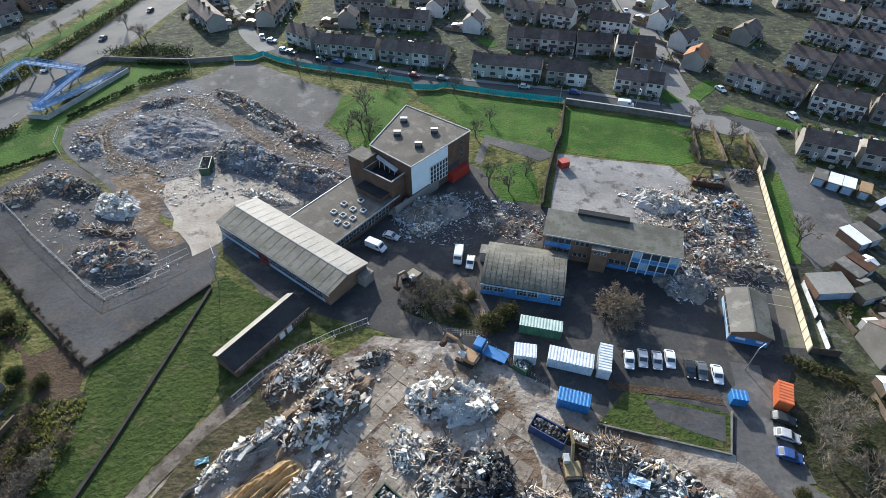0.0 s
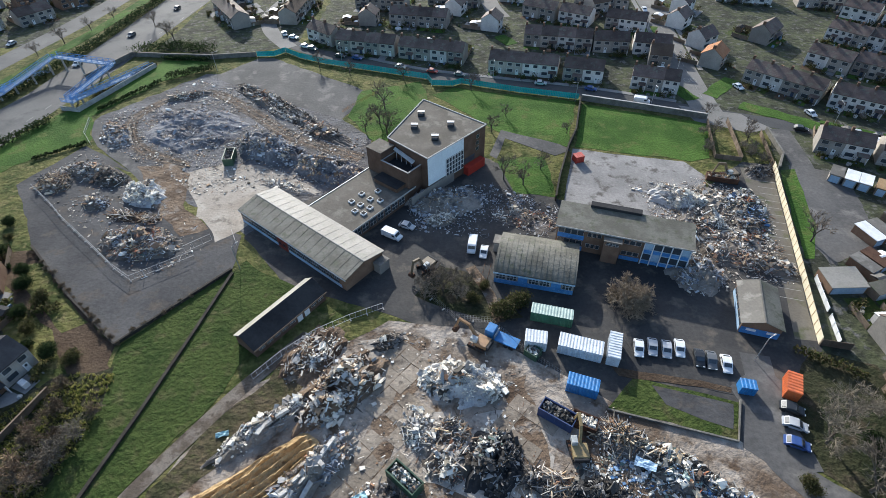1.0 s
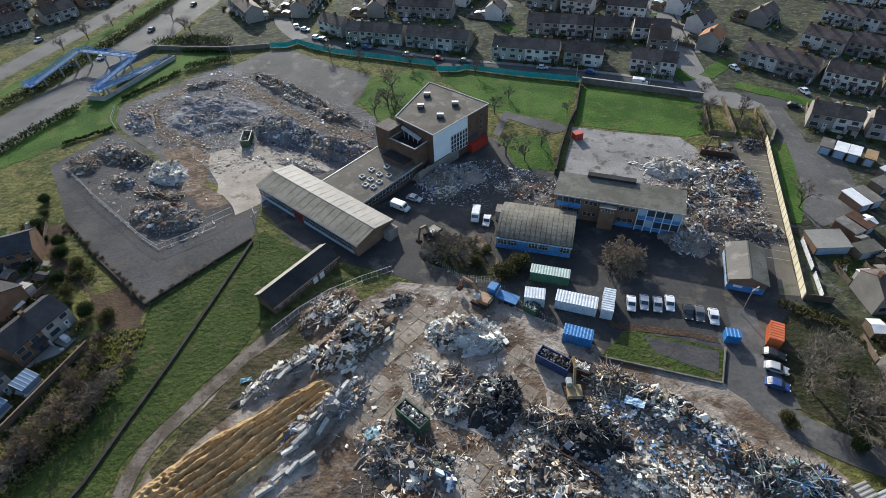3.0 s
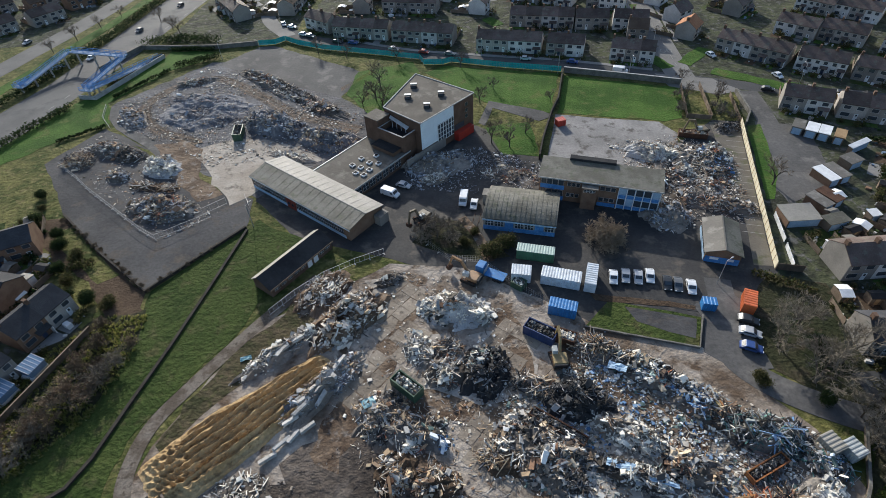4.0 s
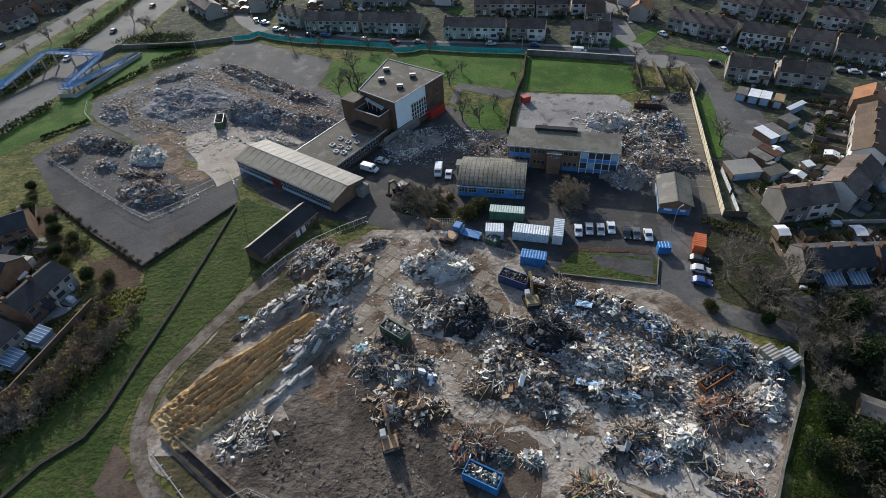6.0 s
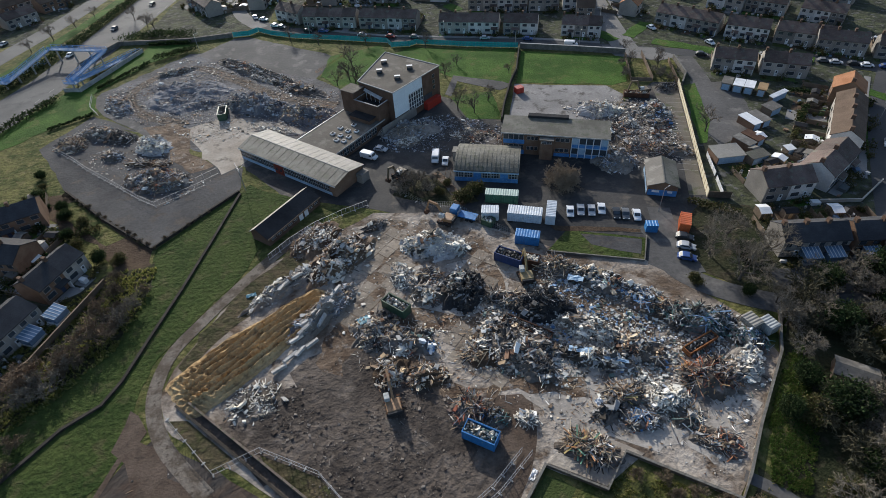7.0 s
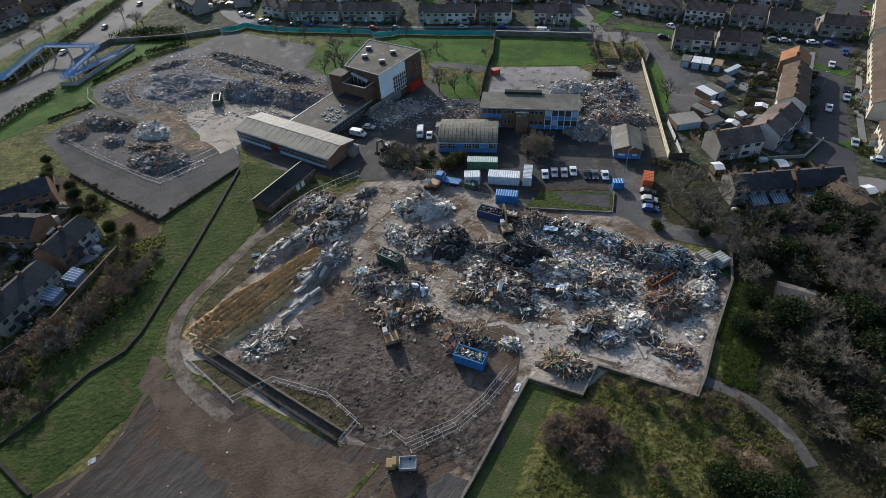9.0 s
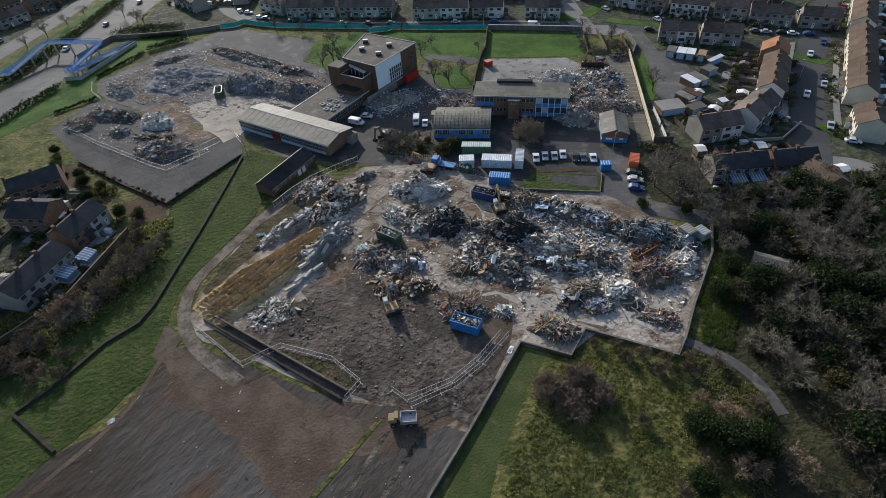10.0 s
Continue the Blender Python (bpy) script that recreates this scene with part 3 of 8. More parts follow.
patch("grass_south", [(16.5, -4.6), (25.3, -9.2), (30, -3.4), (45.3, -12.4), (40, -40), (10, -70), (-12, -60), (-4, -33)], 0.05, M["rough_grass"], "tussocky olive rough grass", "grass", 0.6, 109)
patch("grass_south_mown", [(15.8, -5.2), (20.5, -8.0), (12.5, -18), (3, -36), (-6, -50), (-8, -40), (2.5, -23)], 0.06, M["grass_dull"], "band of mown green grass by the wall", "grass", 0.8, 113)
patch("scrub_east", [(65.5, 14), (72, 24), (120, 26), (175, 0), (120, -60), (45, -60), (46, -12), (49, -9)], 0.04, M["scrub_floor"], "dark leaf-strewn woodland floor", "woodland", 1.5, 127)
patch("grass_east_wall", [(65.5, 13), (69, 14), (60, -4), (52, -9), (50, -6), (55, 1)], 0.06, M["rough_grass"], "strip of grass outside the wall", "grass", 0.8, 131)
strip("path_wood", [(47.5, -8), (51.5, -11), (55, -15), (57, -20), (57.5, -26)], 2.1, 0.07, M["old_tarmac"], "narrow grey footpath into woodland", "path")
patch("road_southeast", [(93, -31), (110, -14), (130, 0), (170, -40), (110, -70), (75, -60)], 0.06, M["tarmac"], "dark asphalt road beyond the woodland", "road", 0.5, 137)
patch("scrub_west", [(-66, 54), (-65, 40), (-67, 28), (-74, 18), (-86, 6), (-112, -4), (-122, -8), (-100, 20), (-86, 40), (-76, 52)], 0.065, M["scrub_floor"], "olive rough grass beside scrub", "grass", 1.5, 139)
patch("soil_west", [(-101, 85), (-84, 71), (-68.5, 58), (-66, 52), (-74, 51), (-82, 60), (-96, 70), (-112, 84)], 0.055, M["brown_soil"], "bare reddish-brown soil path", "soil", 1.6, 149)
patch("grass_west_strip", [(-98, 82), (-84, 70), (-77, 64), (-81, 62), (-92, 70), (-102, 80)], 0.075, M["rough_grass"], "patch of grass by the court wall", "grass", 1.0, 151)
for k, (x0, y0, x1, y1) in enumerate(((96, 177, 84, 164), (92, 158, 112, 144), (112, 146, 140, 132), (73, 172, 78, 162), (16, 216, 21, 207), (80, 226, 76, 212), (143, 108, 150, 98), (122, 60, 126, 52))):
    d = (Vector((x1, y1)) - Vector((x0, y0))).normalized()
    w = Vector((-d.y, d.x)) * 2.6
    a, b = Vector((x0, y0)), Vector((x1, y1))
    patch("verge_estate", [tuple(a + w), tuple(b + w), tuple(b - w), tuple(a - w)], 0.12, M["grass"], "small mown green beside the street", "grass", 1.0, 160 + k)
patch("scrub_lane", [(62, 53), (70, 60), (80, 57), (82, 42), (92, 31), (80, 25), (68, 29), (60, 36), (58, 42)], 0.05, M["scrub_floor"], "brown leaf litter under bare trees", "woodland", 1.2, 171)
patch("ground_estate_northwest", [(-121, 202), (-98, 198), (-66, 204), (-60, 420), (-112, 420)], 0.016, M["estate_soil"], "dark garden soil behind the stone wall", "ground", 1.0, 173)
patch("yard_pad", [(16.8, -3.2), (25.4, 1.6), (33.0, -3.0), (25.4, -7.8)], 0.14, M["pale_dust"], "pale concrete pad at the yard corner", "concrete", 0.2, 175)
patch("yard_junction", [(72, 158), (90, 152), (96, 143), (88, 141), (74, 148)], 0.072, M["road_pale"], "pale asphalt street junction", "road", 0.6, 177)
for k, (pts, w) in enumerate((([(-8, -15), (-16, -26), (-28, -44)], 0.9), ([(-2, -17), (-12, -30), (-22, -48)], 0.9), ([(-56, 4), (-60, -8), (-72, -22)], 1.0), ([(-14, -2), (-4, -8), (8, -14)], 0.8), ([(-16, 12), (-4, 4), (4, -8)], 0.7), ([(-18, 9), (-7, 2), (1, -10)], 0.7))):
    strip("track_rut", pts, w, 0.07 + 0.003 * k, M["mud_red" if k == 2 else "mud"], "wheel rut pressed into the bare ground", "track")
strip("weed_line", [(-12, -16), (-24, -29), (-36, -41), (-46, -52)], 0.9, 0.12, M["rough_grass"], "line of weeds along a broken kerb", "weeds")
strip("weed_line", [(-15, -19), (-27, -32), (-38, -43)], 0.5, 0.11, M["rough_grass"], "line of weeds along a broken kerb", "weeds")
patch("copse_floor", [(-9, 73), (-4, 82), (4, 80), (8, 73), (14, 67), (8, 66), (0, 69)], 0.06, M["scrub_floor"], "brown scrub floor of a small copse", "woodland", 0.8, 181)
strip("path_dusty", [(9, 66), (7, 74), (3, 82)], 2.4, 0.07, M["mud_brown"], "muddy path past the copse", "path")
for k, (pts, w) in enumerate((([(-9, 62), (-10.5, 48), (-15, 35), (-19, 25), (-22, 19)], 6.0), ([(11, 52), (13.5, 40), (11, 29), (0, 28.5), (-10, 33)], 4.6), ([(25, 44), (24, 36), (33, 30), (44, 22)], 4.0), ([(-6, 20), (4, 12), (14, 12), (26, 11)], 3.6))):
    left, right = offset_line(smooth_line(pts, 4), w / 2)
    patch("yard_mud_band", left + right[::-1], 0.084 + 0.004 * k, M["mud_brown"], "band of churned brown mud", "mud", 2.2, 190 + k)

# ---- school buildings ----
M["felt_dark_tan"] = surf("brown_felt", (0.10, 0.09, 0.075), (0.145, 0.13, 0.11), 0.12, 2.0, c3=(0.185, 0.17, 0.145), bump=0.2)
def lattice(x0, x1, z0, z1, y, nx, nz, t, depth=0.12):
    """A connected frame of bars with nx by nz openings, in the plane y."""
    bm = bmesh.new()
    rows = [[bm.verts.new((x0 + (x1 - x0) * i / nx, y, z0 + (z1 - z0) * k / nz)) for i in range(nx + 1)] for k in range(nz + 1)]
    for k in range(nz):
        for i in range(nx):
            bm.faces.new((rows[k][i], rows[k][i + 1], rows[k + 1][i + 1], rows[k + 1][i]))
    bmesh.ops.wireframe(bm, faces=bm.faces[:], thickness=t, offset=0.0, use_replace=True, use_boundary=True, use_even_offset=True)
    for v in bm.verts:
        v.co.y = y + math.copysign(depth / 2, v.co.y - y)
    return bm


def window(name, parent, x0, x1, z0, z1, y, out=-1, bars=2, frame_mat="white_paint", glass_mat="glass", rails=1):
    """A framed window on a wall in the plane y, facing out along y, with its panes."""
    t = 0.09
    bm = lattice(x0, x1, z0, z1, y + 0.05 * out, bars, rails + 1, t)
    w = part(name, bm, M[frame_mat], parent)
    ya, yb = sorted((y - 0.01 * out, y + 0.04 * out))
    part("pane", box(x0 + t, ya, z0 + t, x1 - t, yb, z1 - t), M[glass_mat], w)
    return w


def gym():
    """Long single-storey classroom block with a low gable roof."""
    L, W, E, R = 38.2, 11.4, 3.7, 4.9
    g = empty("classroom_block", pose(-54.2, 97.4, 0, 0, 0, -37.6), "long single-storey brick classroom block with low gable roof", "school building")
    part("wall", profile([(0, 0), (W, 0), (W, E), (W / 2, R - 0.1), (0, E)], 0.15, L - 0.15), M["brick"], g)
    slope = (R - E) / (W / 2)
    # one roof: near slope coloured darker for shade, far slope paler for sun
    for side, mat, name in ((0, "mossy_shaded_sheet", "roof_slope"), (1, "pale_felt", "roof_slope")):
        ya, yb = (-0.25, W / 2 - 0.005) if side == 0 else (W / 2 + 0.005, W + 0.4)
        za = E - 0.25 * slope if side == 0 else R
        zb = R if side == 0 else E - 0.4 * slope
        s = part(name, profile([(ya, za), (yb, zb), (yb, zb + 0.16), (ya, za + 0.16)], -0.3, L + 0.3), M[mat], g, "mossy sheet roof slope, darkened as the shaded side" if side == 0 else "sheet roof slope, lightened as the sunlit side")
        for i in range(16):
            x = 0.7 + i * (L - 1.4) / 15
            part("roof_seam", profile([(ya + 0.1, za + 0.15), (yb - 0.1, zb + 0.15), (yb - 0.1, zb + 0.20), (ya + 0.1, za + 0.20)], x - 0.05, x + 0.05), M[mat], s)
    part("ridge", profile([(W / 2 - 0.25, R + 0.08), (W / 2 + 0.25, R + 0.08), (W / 2 + 0.12, R + 0.24), (W / 2 - 0.12, R + 0.24)], -0.3, L + 0.3), M["pale_felt"], g)
    part("fascia", box(-0.3, -0.31, E - 0.3, L + 0.3, -0.25, E + 0.02), M["white_paint"], g)
    part("sill_band", box(0.2, -0.05, 0.0, L - 1.6, 0.0, 1.0), M["pale_blue"], g, "pale painted panels under windows")
    for i in range(6):
        window("window", g, 0.6 + i * 2.3, 2.75 + i * 2.3, 1.0, E - 0.35, -0.05, -1, 3)
    part("door_bay", box(14.6, -0.12, 0, 18.3, 0.0, E - 0.35), M["red_door"], g, "dark red entrance bay")
    for i in range(2):
        d = part("door", box(14.9 + i * 1.6, -0.2, 0.05, 16.3 + i * 1.6, -0.12, 2.2), M["red_door"], g, "dark red door")
        part("pane", box(15.2 + i * 1.6, -0.24, 1.2, 16.0 + i * 1.6, -0.2, 2.0), M["glass"], d)
    for i in range(8):
        window("window", g, 18.6 + i * 2.2, 20.65 + i * 2.2, 1.0, E - 0.35, -0.05, -1, 3)
    for i in range(10):
        window("window", g, 1.5 + i * 3.6, 4.0 + i * 3.6, 1.2, E - 0.4, W + 0.02, 1, 2)
    part("porch", box(L + 0.15, 8.2, 0, L + 2.2, 11.2, 2.7), M["render"], g, "small pale end porch")
    part("porch_roof", box(L + 0.15, 8.1, 2.7, L + 2.3, 11.3, 2.85), M["felt"], g)


M["red_door"] = surf("red_door", (0.20, 0.045, 0.03), (0.15, 0.035, 0.025), 0.5, 3.0, bump=0.05, rough=0.5)
gym()


def link():
    """Flat-roofed wing with rooflights between the classroom block and the hall."""
    g = empty("flat_roof_wing", pose(-25.1, 89.8, 0, 0, 0, 52.4), "flat-roofed brick wing with nine square rooflights", "school building")
    L, W, H = 22.5, 15.0, 3.7
    part("wall", box(0, 0.0, 0, L, W, H - 0.2), M["dark_brick"], g)
    part("roof", box(-0.1, -0.3, H - 0.2, L + 0.2, W + 0.2, H), M["felt_dark_tan"], g, "worn brown bitumen felt roof")
    part("parapet", box(-0.1, -0.42, H - 0.25, L + 0.2, -0.3, H + 0.15), M["concrete"], g)
    part("parapet", box(-0.1, W + 0.2, H - 0.25, L + 0.2, W + 0.32, H + 0.15), M["white_paint"], g)
    for x, y in ((6.3, 2.2), (5.7, 4.6), (8.9, 2.6), (8.3, 5.3), (12.5, 2.6), (7.8, 8.0), (11.4, 5.0), (11.6, 8.3), (15.0, 5.8)):
        s = part("rooflight", box(x - 0.65, y - 0.65, H, x + 0.65, y + 0.65, H + 0.45, 0.05), M["white_paint"], g, "white rooflight kerb")
        part("pane", box(x - 0.5, y - 0.5, H + 0.45, x + 0.5, y + 0.5, H + 0.48), M["dark_felt"], s)
    for i in range(7):
        window("window", g, 0.8 + i * 2.6, 2.9 + i * 2.6, 1.0, 3.1, -0.02, -1, 2)
    part("upper_wall", box(17.5, 1.5, H, 22, 9.5, H + 1.3), M["dark_brick"], g)
    part("upper_roof", box(17.3, 1.3, H + 1.3, 22.2, 9.7, H + 1.45), M["dark_felt"], g)


link()


def hall():
    """Tall brick assembly hall with a fan-shaped flat roof, tower and white clad front."""
    H = 11.6
    g = empty("assembly_hall", pose(0, 0, 0), "tall brick assembly hall with white clad glazed front", "school building")
    A, B, C, D = (-10.4, 139.0), (7.3, 125.2), (-7.7, 108.6), (-18.7, 118.4)
    part("wall", prism([A, B, C, D], 0, H - 0.3), M["dark_brick"], g, "brown brick hall walls")
    cx, cy = -7.4, 122.8
    roof = [(cx + (x - cx) * 1.012, cy + (y - cy) * 1.012) for x, y in (A, B, C, D)]
    part("roof", prism(roof, H - 0.3, H), M["felt_dark_tan"], g, "worn brown felt roof")
    for p, q in zip(roof, roof[1:] + roof[:1]):
        part("parapet", strip_bm([p, q], 0.3, H, H + 0.22), M["concrete"], g)
    # the front, along B to C
    f = empty("front", pose(C[0], C[1], 0, 0, 0, math.degrees(math.atan2(B[1] - C[1], B[0] - C[0]))))
    f.parent = g
    part("cladding", box(-0.1, -0.14, 3.2, 13.4, -0.003, H - 0.1), M["white_clad"], f, "white cladding panel")
    part("base_wall", box(-6.5, -0.4, 0.0, 9.4, -0.15, 3.0), M["render"], f, "low pale entrance wall")
    for i in range(6):
        x = 6.4 + i * 1.15
        part("fin", box(x - 0.09, -0.34, 2.4, x + 0.09, -0.15, 8.2), M["white_paint"], f, "white window fin")
        part("pane", box(x + 0.1, -0.22, 2.4, x + 1.05, -0.16, 8.2), M["glass"], f)
    for j in range(5):
        part("rail", box(6.3, -0.28, 2.4 + j * 1.4, 13.3, -0.22, 2.55 + j * 1.4), M["white_paint"], f)
    for j in range(3):
        window("window", f, 18.6, 19.8, 5.0 + 1.9 * j, 6.2 + 1.9 * j, -0.01, -1, 1)
    part("red_panel", box(13.6, -1.8, 0.0, 20.6, -0.01, 2.6, 0.05), M["red_box"], f, "red boarded store at the wall foot")
    part("upper_frame", box(13.8, -0.12, 3.0, 18.0, -0.004, 4.6), M["glass"], f, "dark broken window strip")
    # rooflights
    for x, y in ((-10.6, 130.2), (-12.0, 123.4), (-2.2, 124.6), (-6.2, 117.8)):
        s = part("rooflight", add_box(bmesh.new(), x - 0.9, y - 0.9, H, x + 0.9, y + 0.9, H + 0.9, 0.06), M["dark_felt"], g, "dark boxed rooflight")
        part("cap", box(x - 0.95, y + 0.1, H + 0.9, x + 0.95, y + 0.95, H + 1.0), M["white_paint"], s)
        part("pane", box(x - 0.7, y - 0.96, H + 0.25, x + 0.7, y - 0.9, H + 0.95), M["glass"], s)
    # tower and open annex before the west side
    t = empty("tower", pose(-24.2, 115.4, 0, 0, 0, -38))
    t.parent = g
    part("wall", box(0, 0, 0, 5.2, 5.0, 10.6), M["dark_brick"], t)
    part("roof", box(-0.1, -0.1, 10.6, 5.3, 5.1, 10.8), M["felt_dark_tan"], t)
    a = empty("annex", pose(-20.2, 112.2, 0, 0, 0, -38))
    a.parent = g
    W, Dp, h = 9.6, 5.5, 8.6
    part("wall", box(0, 0, 0, W, Dp, 6.8), M["dark_brick"], a)
    part("floor", box(0.3, 0.3, 6.8, W - 0.3, Dp - 0.3, 6.9), M["dark_felt"], a)
    for x0, y0, x1, y1 in ((0, 0, W, 0.3), (0, 0.3, 0.3, Dp), (W - 0.3, 0.3, W, Dp)):
        part("parapet", box(x0, y0, 6.8, x1, y1, h), M["dark_brick"], a)
        part("coping", box(x0 - 0.05, y0 - 0.05, h, x1 + 0.05, y1 + 0.05, h + 0.12), M["concrete"], a)
    bm = bmesh.new()
    vs = [bm.verts.new(v) for v in ((0.5, Dp - 0.4, 10.4), (7.5, Dp - 0.4, 8.9), (7.5, Dp - 1.6, 8.5), (0.5, Dp - 1.2, 9.9))]
    bm.faces.new(vs)
    bmesh.ops.solidify(bm, geom=bm.faces, thickness=0.15)
    part("torn_panel", bm, M["white_paint"], a, "torn white roof panel")
    for i in range(4):
        part("stud", box(1.2 + i * 1.7, Dp - 0.9, 6.9, 1.32 + i * 1.7, Dp - 0.78, 9.6 - i * 0.3), M["white_paint"], a)


M["red_box"] = surf("red_paint", (0.42, 0.05, 0.03), (0.33, 0.04, 0.03), 0.5, 3.0, bump=0.05, rough=0.5)
hall()


def barn():
    """Broad single-storey hall with a low bowed roof and blue painted walls."""
    L, W, E, R = 17.6, 12.4, 3.6, 5.2
    g = empty("bowed_roof_hall", pose(8.0, 77.6, 0, 0, 0, -12.5), "single-storey hall with mossy bowed roof and blue walls", "school building")
    ys = [i / 10 for i in range(11)]
    arc = [(W * t, E + (R - E) * (1 - (2 * t - 1) ** 2)) for t in ys]
    part("wall", profile([(0, 0), (W, 0)] + [(y, z - 0.12) for y, z in arc[::-1]], 0.2, L - 0.2), M["render"], g, "pale rendered walls")
    up = [(y + (y - W / 2) * 0.06, z + 0.16) for y, z in arc]
    lo = [(y + (y - W / 2) * 0.06, z) for y, z in arc]
    r = part("roof", profile(lo + up[::-1], 0, L), M["mossy_shaded_sheet"], g, "streaked mossy sheet roof")
    up2 = [(y, z + 0.06) for y, z in up]
    for i in range(15):
        x = 0.5 + i * (L - 1) / 14
        part("roof_rib", profile(up + up2[::-1], x - 0.07, x + 0.07), M["mossy_shaded_sheet"], r)
    part("panel_band", box(0.2, -0.06, 0, L - 0.2, 0.0, 1.3), M["blue_paint"], g, "blue painted wall panels")
    part("fascia", box(0, -0.45, E - 0.5, L, -0.36, E - 0.12), M["pale_blue"], g)
    for i in range(7):
        if i in (2, 5):
            part("board", box(0.6 + i * 2.4, -0.07, 1.35, 2.7 + i * 2.4, 0.0, E - 0.4), M["blue_paint"], g, "blue boarded window")
        else:
            window("window", g, 0.6 + i * 2.4, 2.7 + i * 2.4, 1.35, E - 0.4, -0.02, -1, 3)
    part("porch", box(-1.6, 9.6, 0, 0.2, 12.2, 2.8), M["render"], g)
    part("porch_roof", box(-1.8, 9.4, 2.8, 0.2, 12.4, 3.0), M["felt"], g)
    # handrail beside the building
    rl = bmesh.new()
    for x in (-2.6, -1.2):
        for y in (0.0, 2.2, 4.4):
            rod(rl, (x, y, 0), (x, y, 1.1), 0.05)
        rod(rl, (x, 0, 1.1), (x, 4.4, 1.1), 0.05)
    part("handrail", rl, M["rust"], g, "rusty steel handrails")


barn()


def teaching_block():
    """Two-storey block with blue panels, brick bays, a stair tower and a stripped end."""
    L, W, H = 29.5, 7.4, 6.9
    g = empty("teaching_block", pose(22.9, 89.2, 0, 0, 0, -16), "two-storey blue-panelled teaching block, partly demolished end", "school building")
    part("wall", box(0, 0.3, 0, L - 3, W, H), M["brick"], g, "brown brick walls")
    for z in (0.0, 3.3):
        part("floor_slab", box(L - 3, 0.3, z, L - 0.2, W, z + 0.25), M["concrete"], g)
    part("roof", profile([(-0.4, H), (W + 0.5, H + 0.9), (W + 0.5, H + 1.1), (-0.4, H + 0.22)], -0.4, L + 0.2), M["mossy_shaded_sheet"], g, "shallow mossy roof")
    part("roof_edge", box(-0.4, -0.5, H - 0.12, L + 0.2, -0.4, H + 0.24), M["concrete"], g)
    part("back_dormer", box(6.5, W - 0.2, H + 0.5, 18, W + 1.4, H + 1.7), M["dark_felt"], g, "dark flat-topped rear dormer")
    for z0 in (0.3, 3.6):
        for i in range(4):
            window("window", g, 0.4 + i * 1.45, 1.75 + i * 1.45, z0 + 1.1, z0 + 2.9, 0.22, -1, 2)
        part("panel", box(0.3, 0.2, z0 - 0.2, 6.3, 0.3, z0 + 1.1), M["blue_paint"], g, "blue spandrel panel")
        for i in range(3):
            window("window", g, 15.0 + i * 1.3, 16.2 + i * 1.3, z0 + 1.2, z0 + 2.4, 0.28, -1, 2)
            window("window", g, 7.0 + i * 1.1, 7.9 + i * 1.1, z0 + 1.2, z0 + 2.4, 0.28, -1, 1)
    part("panel", box(14.8, 0.2, 0.1, 19.2, 0.29, 1.2), M["blue_paint"], g, "blue spandrel panel")
    s = part("stair_tower", box(10.8, -1.9, 0, 14.4, 0.29, H - 0.6), M["brick"], g, "projecting brick stair tower")
    part("tower_roof", box(10.6, -2.1, H - 0.6, 14.6, 0.29, H - 0.4), M["felt"], s)
    window("window", g, 11.2, 14.0, H - 1.7, H - 0.8, -1.92, -1, 4)
    # glazed blue frame of the open end
    part("frame_back", box(19.5, 0.12, 0.2, L - 0.2, 0.28, H - 0.2), M["blue_paint"], g, "blue glazed curtain wall")
    for i in range(6):
        x = 19.5 + i * 1.94
        part("mullion", box(x - 0.1, -0.1, 0, x + 0.1, 0.11, H - 0.1), M["white_paint"], g)
    for z in (1.3, 3.3, 4.5):
        part("transom", box(19.5, -0.05, z, L - 0.2, 0.1, z + 0.14), M["pale_blue"], g)
    for z0 in (1.5, 4.7):
        for i in range(5):
            x = 19.65 + i * 1.94
            part("pane", box(x, 0.03, z0, x + 1.62, 0.1, z0 + 1.7), M["glass" if (i * 3 + int(z0)) % 4 else "pale_blue"], g)
    rng = random.Random(5)
    for i in range(14):
        x, y, z = L - rng.uniform(-0.6, 1.8), rng.uniform(0.2, W), rng.uniform(3.3, H + 0.8)
        b = part("torn_sheet", box(-0.9, -0.3, -0.04, 0.9, 0.3, 0.04), M["white_paint" if i % 2 else "concrete"], g, "torn hanging sheet")
        b.matrix_basis = pose(x, y, z, rng.uniform(-60, 60), rng.uniform(-60, 60), rng.uniform(0, 180))


teaching_block()


